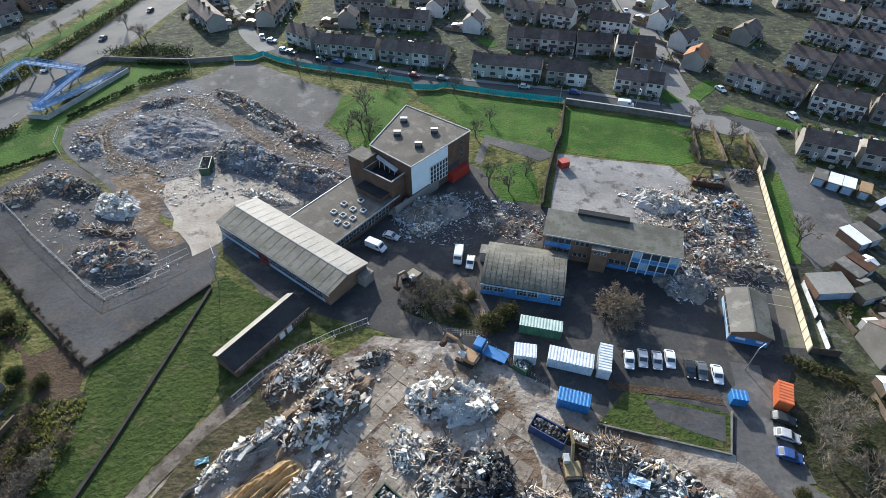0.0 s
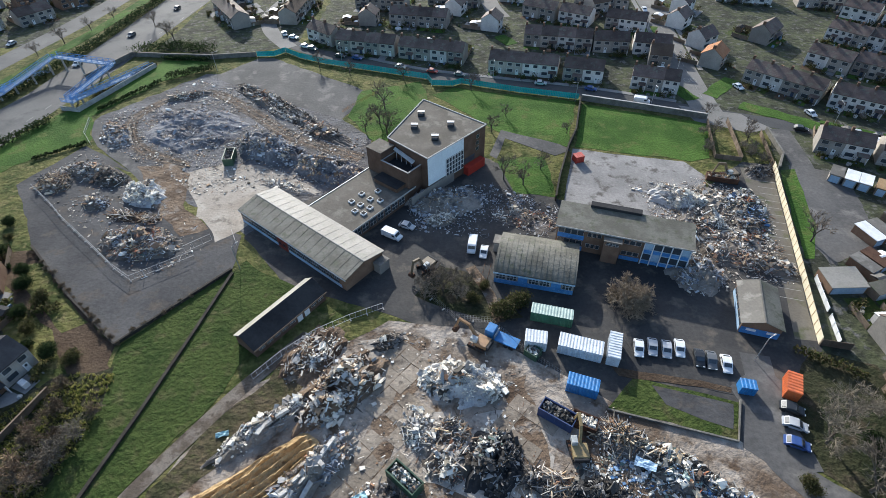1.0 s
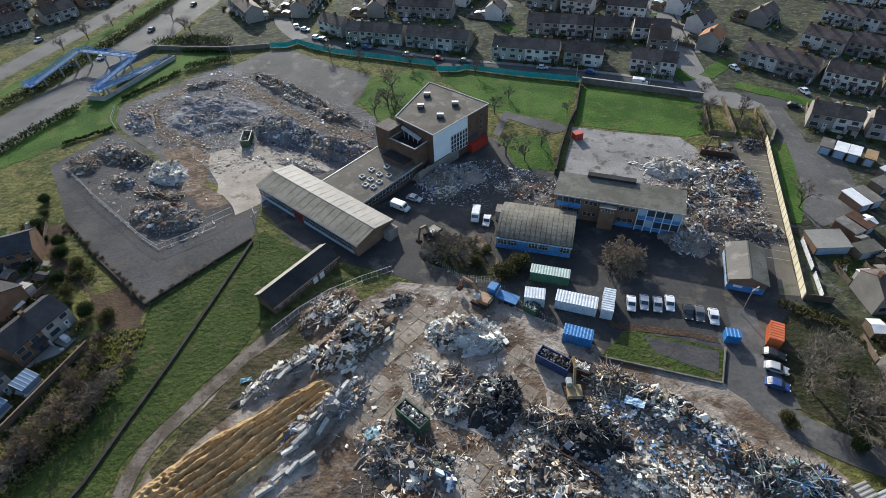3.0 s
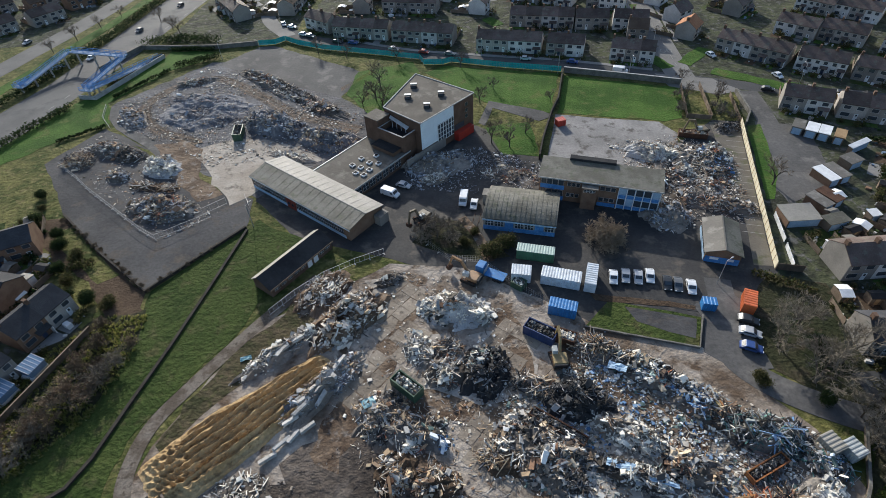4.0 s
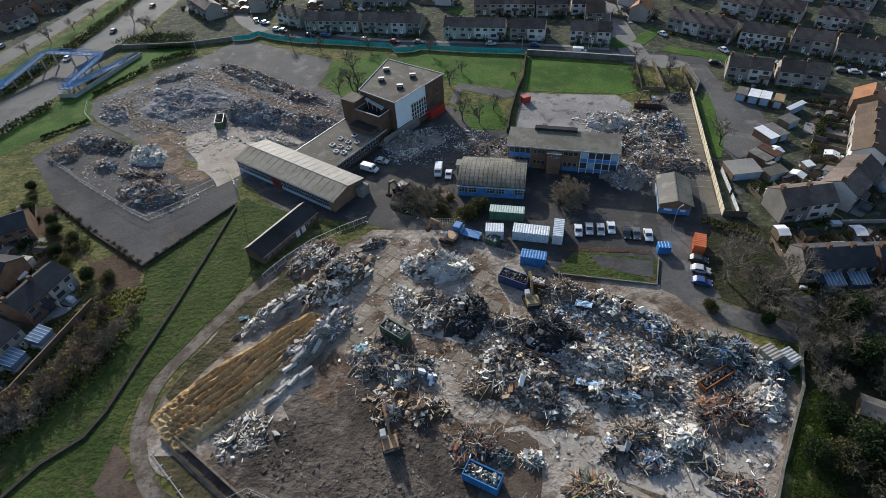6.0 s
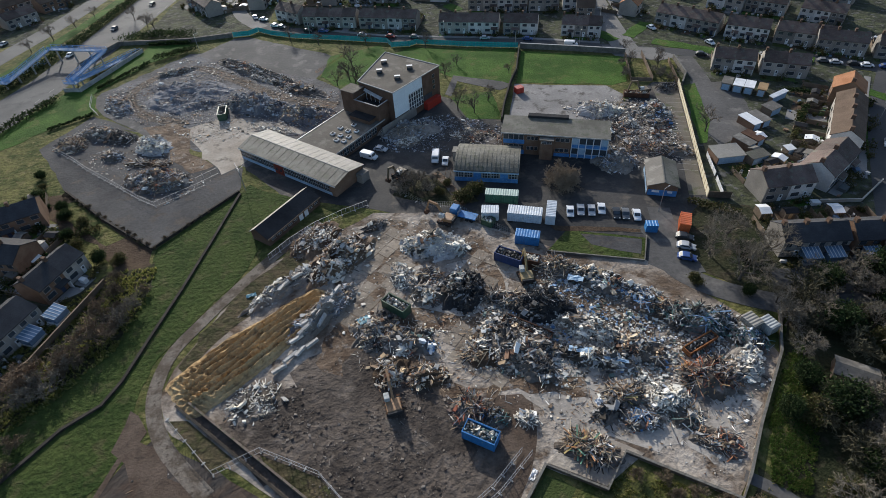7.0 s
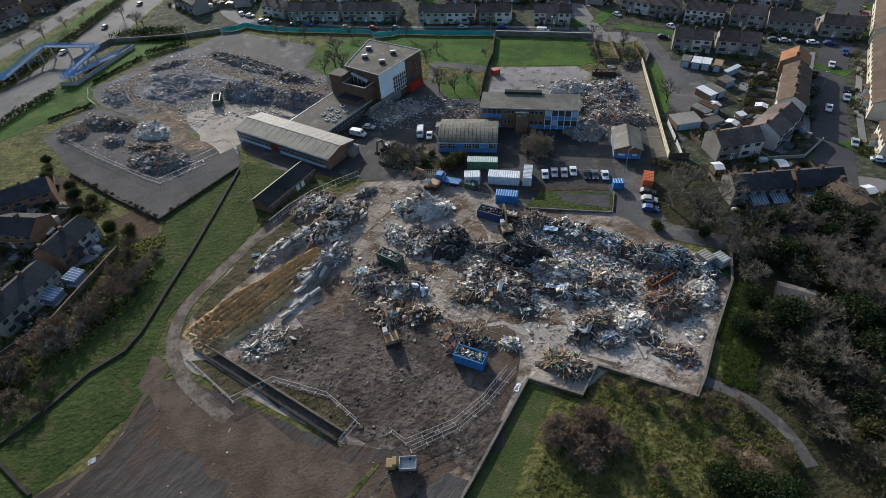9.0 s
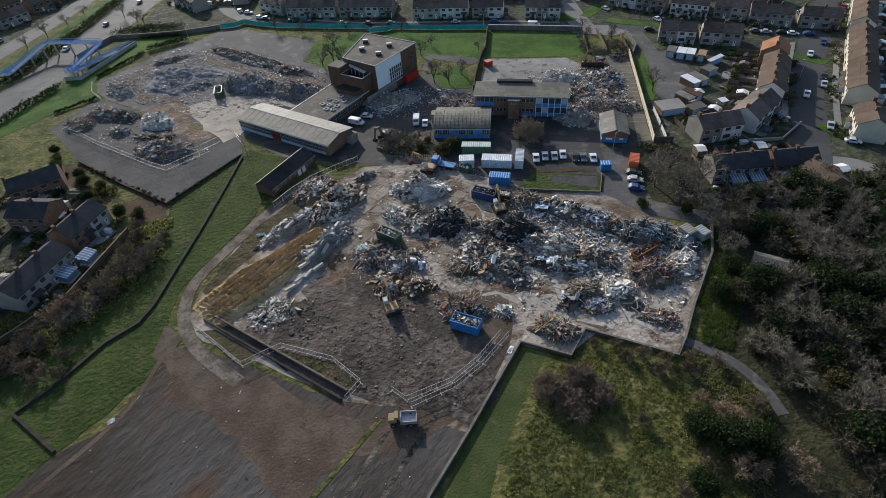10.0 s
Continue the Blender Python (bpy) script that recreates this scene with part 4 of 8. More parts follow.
def hut():
    L, W, E, R = 11.4, 7.3, 3.0, 4.3
    g = empty("classroom_hut", pose(63.9, 62.7, 0, 0, 0, 74), "timber classroom hut with grey gable roof, blue walls", "school building")
    part("wall", profile([(0, 0), (W, 0), (W, E), (W / 2, R - 0.1), (0, E)], 0, L), M["brick"], g)
    sl = (R - E) / (W / 2)
    for ya, yb, za, zb, mt in ((-0.4, W / 2 - 0.004, E - 0.4 * sl, R, "mossy_shaded_sheet"), (W / 2 + 0.004, W + 0.4, R, E - 0.4 * sl, "felt")):
        part("roof_slope", profile([(ya, za), (yb, zb), (yb, zb + 0.14), (ya, za + 0.14)], -0.4, L + 0.4), M[mt], g)
    part("ridge", box(-0.4, W / 2 - 0.15, R + 0.1, L + 0.4, W / 2 + 0.15, R + 0.22), M["felt"], g)
    part("panel", box(-0.1, 0.1, 0, -0.003, W - 0.1, 1.7), M["blue_paint"], g, "blue painted end panels")
    for y0, y1 in ((1.2, 2.4), (4.4, 6.2)):
        part("window", box(-0.16, y0, 1.0, -0.1, y1, 1.6), M["white_paint"], g)
    part("side_panel", box(0.2, W + 0.003, 0, L - 0.2, W + 0.1, 1.1), M["pale_blue"], g, "pale blue side panels")
    for i in range(5):
        window("window", g, 0.4 + i * 2.15, 2.3 + i * 2.15, 1.15, 2.7, W + 0.02, 1, 3)


hut()


def long_shed():
    L, W, E, R = 18.6, 5.8, 2.5, 4.3
    g = empty("long_shed", pose(-38.9, 56.4, 0, 0, 0, 55), "long brick outbuilding with felt roof, shaded slope coloured black", "outbuilding")
    part("wall", profile([(0, 0), (W, 0), (W, E + 0.2), (W * 0.62, R - 0.05), (0, E - 0.1)], 0, L), M["dark_brick"], g)
    # shade and sun on the two slopes are put into near-black and pale colours
    part("roof_slope", profile([(-0.35, E - 0.25), (W * 0.62, R), (W * 0.62, R + 0.12), (-0.35, E - 0.12)], -0.3, L + 0.3), M["dark_felt"], g, "felt roof slope with its shade coloured in")
    part("roof_edge", profile([(W * 0.62 + 0.01, R), (W + 0.3, E + 0.0), (W + 0.3, E + 0.14), (W * 0.62 + 0.01, R + 0.13)], -0.3, L + 0.3), M["pale_felt"], g, "back roof slope with sunlight coloured in")
    part("fascia", box(-0.3, -0.42, E - 0.35, L + 0.3, -0.35, E), M["old_wood"], g)
    for i in range(9):
        if i in (5, 6):
            part("door", box(1.0 + i * 1.95, -0.09, 0.05, 2.3 + i * 1.95, -0.003, 2.1), M["white_paint"], g, "white painted door")
        else:
            window("window", g, 0.9 + i * 1.95, 2.3 + i * 1.95, 1.1, 2.2, -0.02, -1, 2)


long_shed()

# ---- houses ----
def house_window(h, x0, x1, z0, z1, y, out):
    """A white-framed house window with one pane behind a glazing bar."""
    bm = lattice(x0, x1, z0, z1, y + 0.05 * out, 2, 1, 0.12)
    w = part("window", bm, M["white_paint"], h)
    ya, yb = sorted((y, y + 0.05 * out))
    part("pane", box(x0 + 0.1, ya, z0 + 0.1, x1 - 0.1, yb, z1 - 0.1), M["glass"], w)


def house_unit(w, depth, eave, ridge, wall, roof, chimney=True, porch=False, back=False):
    """One two-storey house of a row, its front along x at y = 0."""
    h = empty("terraced_house")
    part("wall", profile([(0, 0), (depth, 0), (depth, eave), (depth / 2, ridge - 0.08), (0, eave)], 0, w), M[wall], h)
    sl = (ridge - eave) / (depth / 2)
    o = 0.35
    r = part("roof", profile([(-o, eave - o * sl), (depth / 2, ridge), (depth + o, eave - o * sl), (depth + o, eave - o * sl + 0.18), (depth / 2, ridge + 0.18), (-o, eave - o * sl + 0.18)], -0.02, w + 0.02), M[roof], h)
    if chimney:
        c = part("chimney", box(0.1, depth / 2 - 0.5, ridge - 0.3, 0.8, depth / 2 + 0.5, ridge + 1.1), M["dark_brick"], r, "brick chimney stack")
    for y, out in ((-0.01, -1), (depth + 0.01, 1))[:2 if back else 1]:
        for x in (w * 0.12, w * 0.60) if out < 0 else (w * 0.4,):
            house_window(h, x, x + w * 0.27, eave - 1.7, eave - 0.5, y, out)
        house_window(h, w * 0.10, w * 0.45, 0.9, 2.2, y, out)
    d = part("door", box(w * 0.62, -0.08, 0.05, w * 0.62 + 0.95, -0.005, 2.05), M["door_blue" if porch else "white_paint"], h)
    part("pane", box(w * 0.62 + 0.25, -0.11, 1.3, w * 0.62 + 0.7, -0.08, 1.9), M["glass"], d)
    if porch:
        part("porch_roof", profile([(-1.4, 2.2), (-0.02, 2.7), (-0.02, 2.85), (-1.4, 2.35)], w * 0.5, w * 0.96), M[roof], h)
        part("porch_screen", box(w * 0.93, -1.35, 0, w * 0.95, -0.02, 2.25), M["white_paint"], h)
    return h


M["tan_tile"] = surf("tan_tile", (0.088, 0.062, 0.046), (0.122, 0.090, 0.066), 0.25, 4.0, vary=0.2, bump=0.6)
tiled(M["tan_tile"])
M["slate"] = tiled(surf("dark_slate", (0.040, 0.041, 0.045), (0.062, 0.062, 0.066), 0.25, 4.0, vary=0.15, bump=0.5))
M["cream_render"] = surf("cream_render", (0.62, 0.56, 0.44), (0.52, 0.47, 0.37), 0.2, 3.0, vary=0.12, bump=0.1)
M["door_blue"] = plain("dark_blue_door", (0.03, 0.05, 0.10))
LABELS = {"cream_render": "cream-rendered terraced house with tan tiled roof", "render": "grey-rendered terraced house with brown tiled roof", "white_render": "white-rendered terraced house with brown tiled roof", "brick": "brown brick terraced house with dark tiled roof", "dark_brick": "dark brick house with tiled roof"}
PLACED = []


def row(p0, p1, n, depth=7.6, eave=4.9, ridge=7.1, walls=("render", "render", "white_render"), roof="roof_tile", group="", seed=0, back=False):
    p0, p1 = Vector(p0), Vector(p1)
    d = p1 - p0
    w, ang = d.length / n, math.atan2(d.y, d.x)
    rng = random.Random(seed)
    protos = {}
    for i in range(n):
        kind = (rng.choice(walls), rng.random() < 0.35)
        m = pose(*(p0 + d * (i / n)), 0, 0, 0, math.degrees(ang))
        if kind in protos:
            ob = copy_thing(protos[kind], m)
        else:
            ob = house_unit(w, depth, eave, ridge, kind[0], roof, True, kind[1], back)
            ob.matrix_basis = m
            label = LABELS[kind[0]] + (", porch at its door" if kind[1] else "")
            tagged(ob, label.replace("brown tiled", "dark slate").replace("dark tiled", "dark slate") if roof == "slate" else label if roof != "red_tile" else "rendered house with orange-red tiled roof", "house", group)
            protos[kind] = ob
    PLACED.append((p0, p1, n, depth))


row((-48.5, 200.7), (-25.1, 195.4), 4, group="fence side terrace", seed=1)
row((-23.5, 194.4), (1.1, 187.9), 4, group="fence side terrace", seed=2)
row((10.3, 182.3), (34.4, 176.8), 4, group="fence side terrace", seed=3)
row((36.3, 176.3), (49.6, 172.8), 2, group="fence side terrace", seed=4)
row((58.6, 169.8), (73.3, 165.0), 3, group="fence side terrace", seed=5)
row((-62.3, 212.6), (-50.9, 204.4), 2, group="fence side terrace", seed=6)
row((-30.3, 227.5), (-5.9, 222.9), 4, walls=("render",), group="second terrace", seed=7)
row((25.0, 205.6), (50.7, 200.7), 4, group="second terrace", seed=8)
row((51.1, 199.6), (64.2, 198.0), 2, walls=("render",), group="second terrace", seed=9)
row((65.9, 197.9), (79.1, 195.0), 2, walls=("white_render",), group="second terrace", seed=10)
row((27.0, 238.2), (39.9, 230.9), 2, group="third terrace", seed=11)
row((41.7, 231.0), (53.6, 224.4), 2, walls=("white_render",), group="third terrace", seed=12)
row((60.0, 223.4), (75.3, 217.9), 3, walls=("white_render", "render"), group="third terrace", seed=13)
row((98.6, 175.3), (116.8, 158.6), 4, group="street corner terrace", seed=14)
row((119.2, 157.5), (131.9, 149.4), 3, walls=("white_render", "render"), group="street corner terrace", seed=15)
row((133.9, 148.6), (150, 138.6), 3, group="street corner terrace", seed=16)
row((125.9, 189.0), (136.6, 179.5), 2, group="inner terrace", seed=17)
row((138.6, 181.4), (150.5, 171.8), 3, group="inner terrace", seed=18)
row((144.4, 212.2), (154.3, 202.1), 3, group="inner terrace", seed=19)
row((155.8, 203.7), (167.7, 192.9), 3, group="inner terrace", seed=20)
row((162.4, 236.0), (172.2, 227.0), 2, walls=("white_render",), group="inner terrace", seed=21)
row((174.1, 226.3), (184.2, 216.2), 2, walls=("white_render",), group="inner terrace", seed=22)
row((172, 190), (184, 179), 3, group="inner terrace", seed=23)
row((154, 168), (166, 158), 3, group="inner terrace", seed=24)
row((102.4, 130.5), (114.4, 124.8), 2, 7.6, 4.9, 7.0, ("white_render", "render"), group="semi-detached pair", seed=25)
row((116.6, 124.4), (129.4, 118.6), 2, 7.6, 4.9, 7.0, ("render",), group="semi-detached pair", seed=26)
row((117.5, 73.4), (133.0, 95.6), 4, roof="tan_tile", group="east street terrace", seed=27, back=True)
row((134, 98), (139, 105), 1, 8.5, 4.9, 7.6, ("brick",), "red_tile", group="east street terrace", seed=28, back=True)
row((101.0, 59.5), (114.0, 69.5), 2, 8.0, 4.9, 7.2, ("white_render",), group="street corner houses", seed=29, back=True)
row((83.3, 57.5), (96.2, 58.4), 2, 7.8, 4.9, 7.2, ("white_render", "render"), group="street corner houses", seed=30)
row((77.5, 38.6), (92.0, 37.9), 3, 7.0, 4.6, 6.8, ("render",), "slate", group="woodside terrace", seed=31)
row((93.0, 37.6), (105.0, 37.0), 2, 7.0, 4.6, 6.8, ("brick",), "slate", group="woodside terrace", seed=32)
row((98.5, 36.5), (99.0, 27.0), 2, 7.0, 4.4, 6.4, ("brick",), "tan_tile", group="woodside terrace", seed=33)
row((168.2, 114.1), (136.0, 70.5), 7, 8.0, 5.0, 7.3, ("cream_render",), "tan_tile", group="cream terrace", seed=34)
row((200.0, 154.5), (172.0, 119.0), 6, 8.0, 5.0, 7.3, ("cream_render",), "tan_tile", group="cream terrace", seed=35)
row((131.0, 61.0), (125.0, 51.0), 2, 8.0, 5.0, 7.3, ("cream_render",), "tan_tile", group="cream terrace", seed=36)
row((143.5, 138.5), (157.4, 131.3), 3, walls=("render",), group="street corner terrace", seed=37)
row((160, 130), (172, 123.5), 2, walls=("render",), group="street corner terrace", seed=38)
# detached and gable-end houses along the estate street
for x0, y0, x1, y1, rf, wl in ((91.5, 221.2, 97.0, 227.5, "roof_tile", "white_render"), (93.0, 200.7, 100.0, 206.0, "roof_tile", "white_render"), (93.5, 183.5, 98.5, 190.5, "red_tile", "render"), (119.5, 205.5, 127.5, 213.5, "roof_tile", "render"), (15.5, 219.2, 18.0, 226.5, "roof_tile", "white_render"), (69.0, 187.5, 76.5, 185.5, "tan_tile", "render"), (-36.0, 226.0, -35.0, 233.0, "roof_tile", "render"), (98.0, 238, 104.0, 246, "roof_tile", "white_render"), (58, 239, 66, 243, "tan_tile", "render"), (0, 237, 3, 245, "roof_tile", "white_render")):
    row((x0, y0), (x1, y1), 1, 7.4, 4.7, 7.2, (wl,), rf, "detached houses", int(x0 * 7 + y0))
row((-70.5, 228), (-68, 256), 4, roof="tan_tile", walls=("render",), group="curve terrace", seed=41, back=True)
row((-112, 244), (-96, 222), 4, walls=("render", "brick"), group="west terrace", seed=42, back=True)
row((-110, 250), (-98, 257), 2, walls=("render",), group="west terrace", seed=43)
for k, (x, y) in enumerate(((-190, 225), (-184, 246), (-205, 212), (-202, 244), (-222, 238), (-220, 216), (-178, 266))):
    row((x, y), (x + 8.5, y + 12), 2, 8, 4.6, 6.9, ("brick", "render"), "tan_tile" if k % 2 else "roof_tile", "houses beyond the road", 50 + k)
# brick houses at the site's west edge
row((-86.2, 42.5), (-81.6, 54.5), 2, 7.4, 4.5, 6.6, ("render", "brick"), "slate", group="west edge houses", seed=61, back=True)
row((-90.0, 22.5), (-84.2, 38.0), 3, 7.6, 4.9, 7.0, ("render",), "slate", group="west edge houses", seed=62, back=True)
row((-107.5, 54.5), (-96.4, 52.0), 2, 8.0, 4.9, 7.0, ("brick",), "slate", group="west edge houses", seed=63, back=True)
row((-112, 66), (-100, 72), 2, 8.0, 4.7, 6.8, ("brick",), "slate", group="west edge houses", seed=64)
row((-122, 44), (-111, 41), 2, 8.0, 4.9, 7.0, ("brick",), "slate", group="west edge houses", seed=65)
row((-112, 20), (-106, 33), 2, 8.0, 4.9, 7.0, ("render",), "slate", group="west edge houses", seed=66)
# far rows that close the estate towards the edge of view
for k in range(8):
    x, y = -48 + k * 33, 248 + (k % 3) * 4
    if abs(x - 87) > 12 and abs(x - 8) > 9:
        row((x, y), (x + 23, y - 5), 4, group="far terraces", seed=70 + k)
for k in range(7):
    x, y = 176 + (k % 4) * 24, 205 - (k // 4) * 22 + (k % 4) * 13
    if x < 250 and not (k in (0, 4)):
        row((x + 8, y + 4), (x + 22, y - 8), 3, group="far terraces", seed=90 + k)


def garden_shed(m, w, l, roof):
    s = empty("garden_shed", m, "small timber garden shed with felt roof" if roof != "white_paint" else "small shed with white sheet roof", "shed", "garden sheds")
    part("wall", box(0, 0, 0, w, l, 1.9), M["old_wood"], s)
    part("roof", profile([(-0.15, 1.85), (l / 2, 2.35), (l + 0.15, 1.85), (l + 0.15, 1.95), (l / 2, 2.46), (-0.15, 1.95)], -0.12, w + 0.12), M[roof], s)
    part("door", box(w * 0.3, -0.05, 0.05, w * 0.3 + 0.8, -0.003, 1.75), M["timber"], s)
    return s


SHEDS = [garden_shed(pose(0, 0, -50), 2.2, 2.8, "felt"), garden_shed(pose(0, 0, -50), 2.4, 3.4, "white_paint"), garden_shed(pose(0, 0, -50), 3.0, 2.2, "dark_felt")]


def gardens():
    """Back gardens: dividing fences, sheds and lean-tos behind every row."""
    rng = random.Random(11)
    for p0, p1, n, depth in PLACED:
        d = (p1 - p0).normalized()
        nrm = Vector((-d.y, d.x))
        w = (p1 - p0).length / n
        ang = math.degrees(math.atan2(d.y, d.x))
        for i in range(n + 1):
            a = p0 + d * (w * i) + nrm * (depth + 0.3)
            if not (a.y > 250 or a.x > 190):
              f = empty("garden_fence", pose(a.x, a.y, 0, 0, 0, ang + 90), "weathered timber garden fence", "fence", "garden fences")
              ln = rng.uniform(5.5, 8)
              part("board_panel", box(0, -0.04, 0.05, ln, 0.04, 1.5), M["old_wood"], f)
              part("end_post", box(ln, -0.08, 0, ln + 0.1, 0.08, 1.65), M["old_wood"], f)
            if i < n:
                a = p0 + d * (w * (i + 0.5) + rng.uniform(-1, 0.2)) + nrm * (depth + rng.uniform(4, 6))
                if rng.random() < 0.8 and a.y < 260 and a.x < 200:
                    copy_thing(rng.choice(SHEDS), pose(a.x, a.y, 0.02, 0, 0, ang + rng.choice((0, 90, 180))))
                a = p0 + d * (w * i + rng.uniform(0.4, 2.4)) + nrm * (depth + 0.05)
                if rng.random() < 0.3:
                    e = empty("lean_to", pose(a.x, a.y, 0, 0, 0, ang), "single-storey rear lean-to with pale roof", "extension", "rear extensions")
                    part("wall", box(0, 0, 0, 2.8, 2.6, 2.2), M["white_render"], e)
                    part("roof", profile([(-0.02, 2.75), (2.8, 2.2), (2.8, 2.32), (-0.02, 2.87)], -0.1, 2.9), M[rng.choice(("white_paint", "felt", "pale_felt"))], e)


gardens()


def garden_plots():
    """A lawn, paving or bare bed behind and before each house."""
    rng = random.Random(23)
    kinds = (("grass", "mown green back-garden lawn", "lawn"), ("grass_dull", "dull winter garden lawn", "lawn"), ("pavement", "pale paved garden patio", "patio"), ("grass_bank", "rough green garden lawn", "lawn"), ("brown_soil", "bare dug garden bed", "garden bed"))
    for p0, p1, n, depth in PLACED:
        d = (p1 - p0).normalized()
        nrm = Vector((-d.y, d.x))
        w = (p1 - p0).length / n
        for i in range(n):
            a = p0 + d * (w * i + 0.25)
            for y0, y1 in ((depth + 0.4, depth + rng.uniform(7, 12)), (-rng.uniform(2.6, 4.6), -0.3)):
                if rng.random() < 0.1 or a.y > 290:
                    continue
                mat, label, cat = rng.choice(kinds)
                x1 = (w - 0.5) * rng.choice((1.0, 1.0, 0.55))
                pts = [a + nrm * y0, a + d * x1 + nrm * y0, a + d * x1 + nrm * y1, a + nrm * y1]
                patch("garden_plot", [tuple(q) for q in pts], 0.028 + rng.choice((0.0, 0.002, 0.004)), M[mat], label, cat)


garden_plots()
for s in SHEDS:
    s.matrix_basis = pose({0: 91.0, 1: 95.5, 2: 92.0}[SHEDS.index(s)], {0: 76.5, 1: 83.0, 2: 70.5}[SHEDS.index(s)], 0.02, 0, 0, 20)


def lock_up(m, w, l, h, roof, wall="brick", label="lock-up garage with flat sheet roof"):
    g = empty("lock_up_garage", m, label, "garage", "lock-up garages")
    part("wall", box(0, 0, 0, w, l, h), M[wall], g)
    part("roof", profile([(-0.2, h), (l + 0.2, h + 0.25), (l + 0.2, h + 0.4), (-0.2, h + 0.15)], -0.2, w + 0.2), M[roof], g)
    part("door", box(0.3, -0.06, 0.05, w - 0.3, -0.003, 2.0), M["pale_blue"], g, "pale up-and-over door")
    return g


for x, y, a, w, l, rf in ((99.5, 116.5, -35, 2.8, 4.6, "felt"), (102.4, 114.4, -35, 2.8, 4.6, "white_paint"), (105.2, 112.6, -35, 2.6, 4.6, "white_paint"), (108.4, 110.4, -35, 2.4, 4.4, "timber")):
    lock_up(pose(x, y, 0.02, 0, 0, a), w, l, 2.3, rf, "old_wood" if rf == "timber" else "render", "lock-up garage with patched sheet roof")
for x, y, a, w, l, rf in ((79.8, 75.0, 3, 7.8, 5.6, "pale_felt"), (97.2, 90.0, 20, 3.0, 6.0, "white_paint"), (100.6, 91.2, 20, 3.0, 6.0, "felt"), (90.6, 79.6, 28, 3.0, 5.4, "felt"), (94.0, 81.4, 28, 3.0, 5.4, "rust"), (88.5, 73.2, 15, 5.5, 3.0, "mossy_shaded_sheet"), (106.0, 97.0, 25, 4.6, 3.6, "felt"), (110.2, 104.4, 28, 7.5, 1.2, "white_paint"), (99.6, 76.0, 10, 2.2, 2.0, "white_paint")):
    lock_up(pose(x, y, 0.02, 0, 0, a), w, l, 2.1, rf, "brick" if l > 4 else "old_wood", "brick lock-up garage with %s roof" % {"white_paint": "white sheet", "felt": "grey felt", "rust": "rusted sheet", "pale_felt": "pale flat", "mossy_shaded_sheet": "mossy"}[rf])


def conservatory(x, y, a):
    c = empty("conservatory", pose(x, y, 0, 0, 0, a), "white-framed glass conservatory behind a house", "conservatory", "conservatories")
    part("wall", box(0, 0, 0, 3.6, 3.0, 0.7), M["white_render"], c)
    part("glazing", box(0.05, 0.05, 0.7, 3.55, 2.95, 2.1), M["glass_blue"], c, "bluish glass walls")
    part("roof", profile([(-0.1, 2.1), (3.0, 2.8), (3.0, 2.88), (-0.1, 2.18)], -0.1, 3.7), M["glass_blue"], c)
    for i in range(6):
        part("bar", profile([(-0.1, 2.19), (3.0, 2.89), (3.0, 2.95), (-0.1, 2.25)], -0.1 + i * 0.74, -0.02 + i * 0.74), M["white_paint"], c)


M["glass_blue"] = plain("tinted_glass", (0.16, 0.24, 0.34), 0.15, 0.0, 0.6)
for x, y, a in ((81.5, 35.4, -2), (86.5, 35.2, -2), (94.5, 34.2, -4), (-81.0, 36.0, 72), (-83.6, 30.4, 72)):
    conservatory(x, y, a)

# ---- vehicles, containers and machines ----
def paint(name, c, rough=0.35):
    return surf(name, c, tuple(v * 0.85 for v in c), 0.8, 5.0, rough, 0.03, 0.0, 0.5, fine_mix=0.15)


for nm, c in (("white", (0.72, 0.73, 0.74)), ("silver", (0.42, 0.43, 0.45)), ("black", (0.025, 0.027, 0.03)), ("blue", (0.04, 0.08, 0.24)), ("red", (0.28, 0.025, 0.02)), ("grey", (0.13, 0.135, 0.14))):
    M["car_" + nm] = paint("car_paint_" + nm, c)


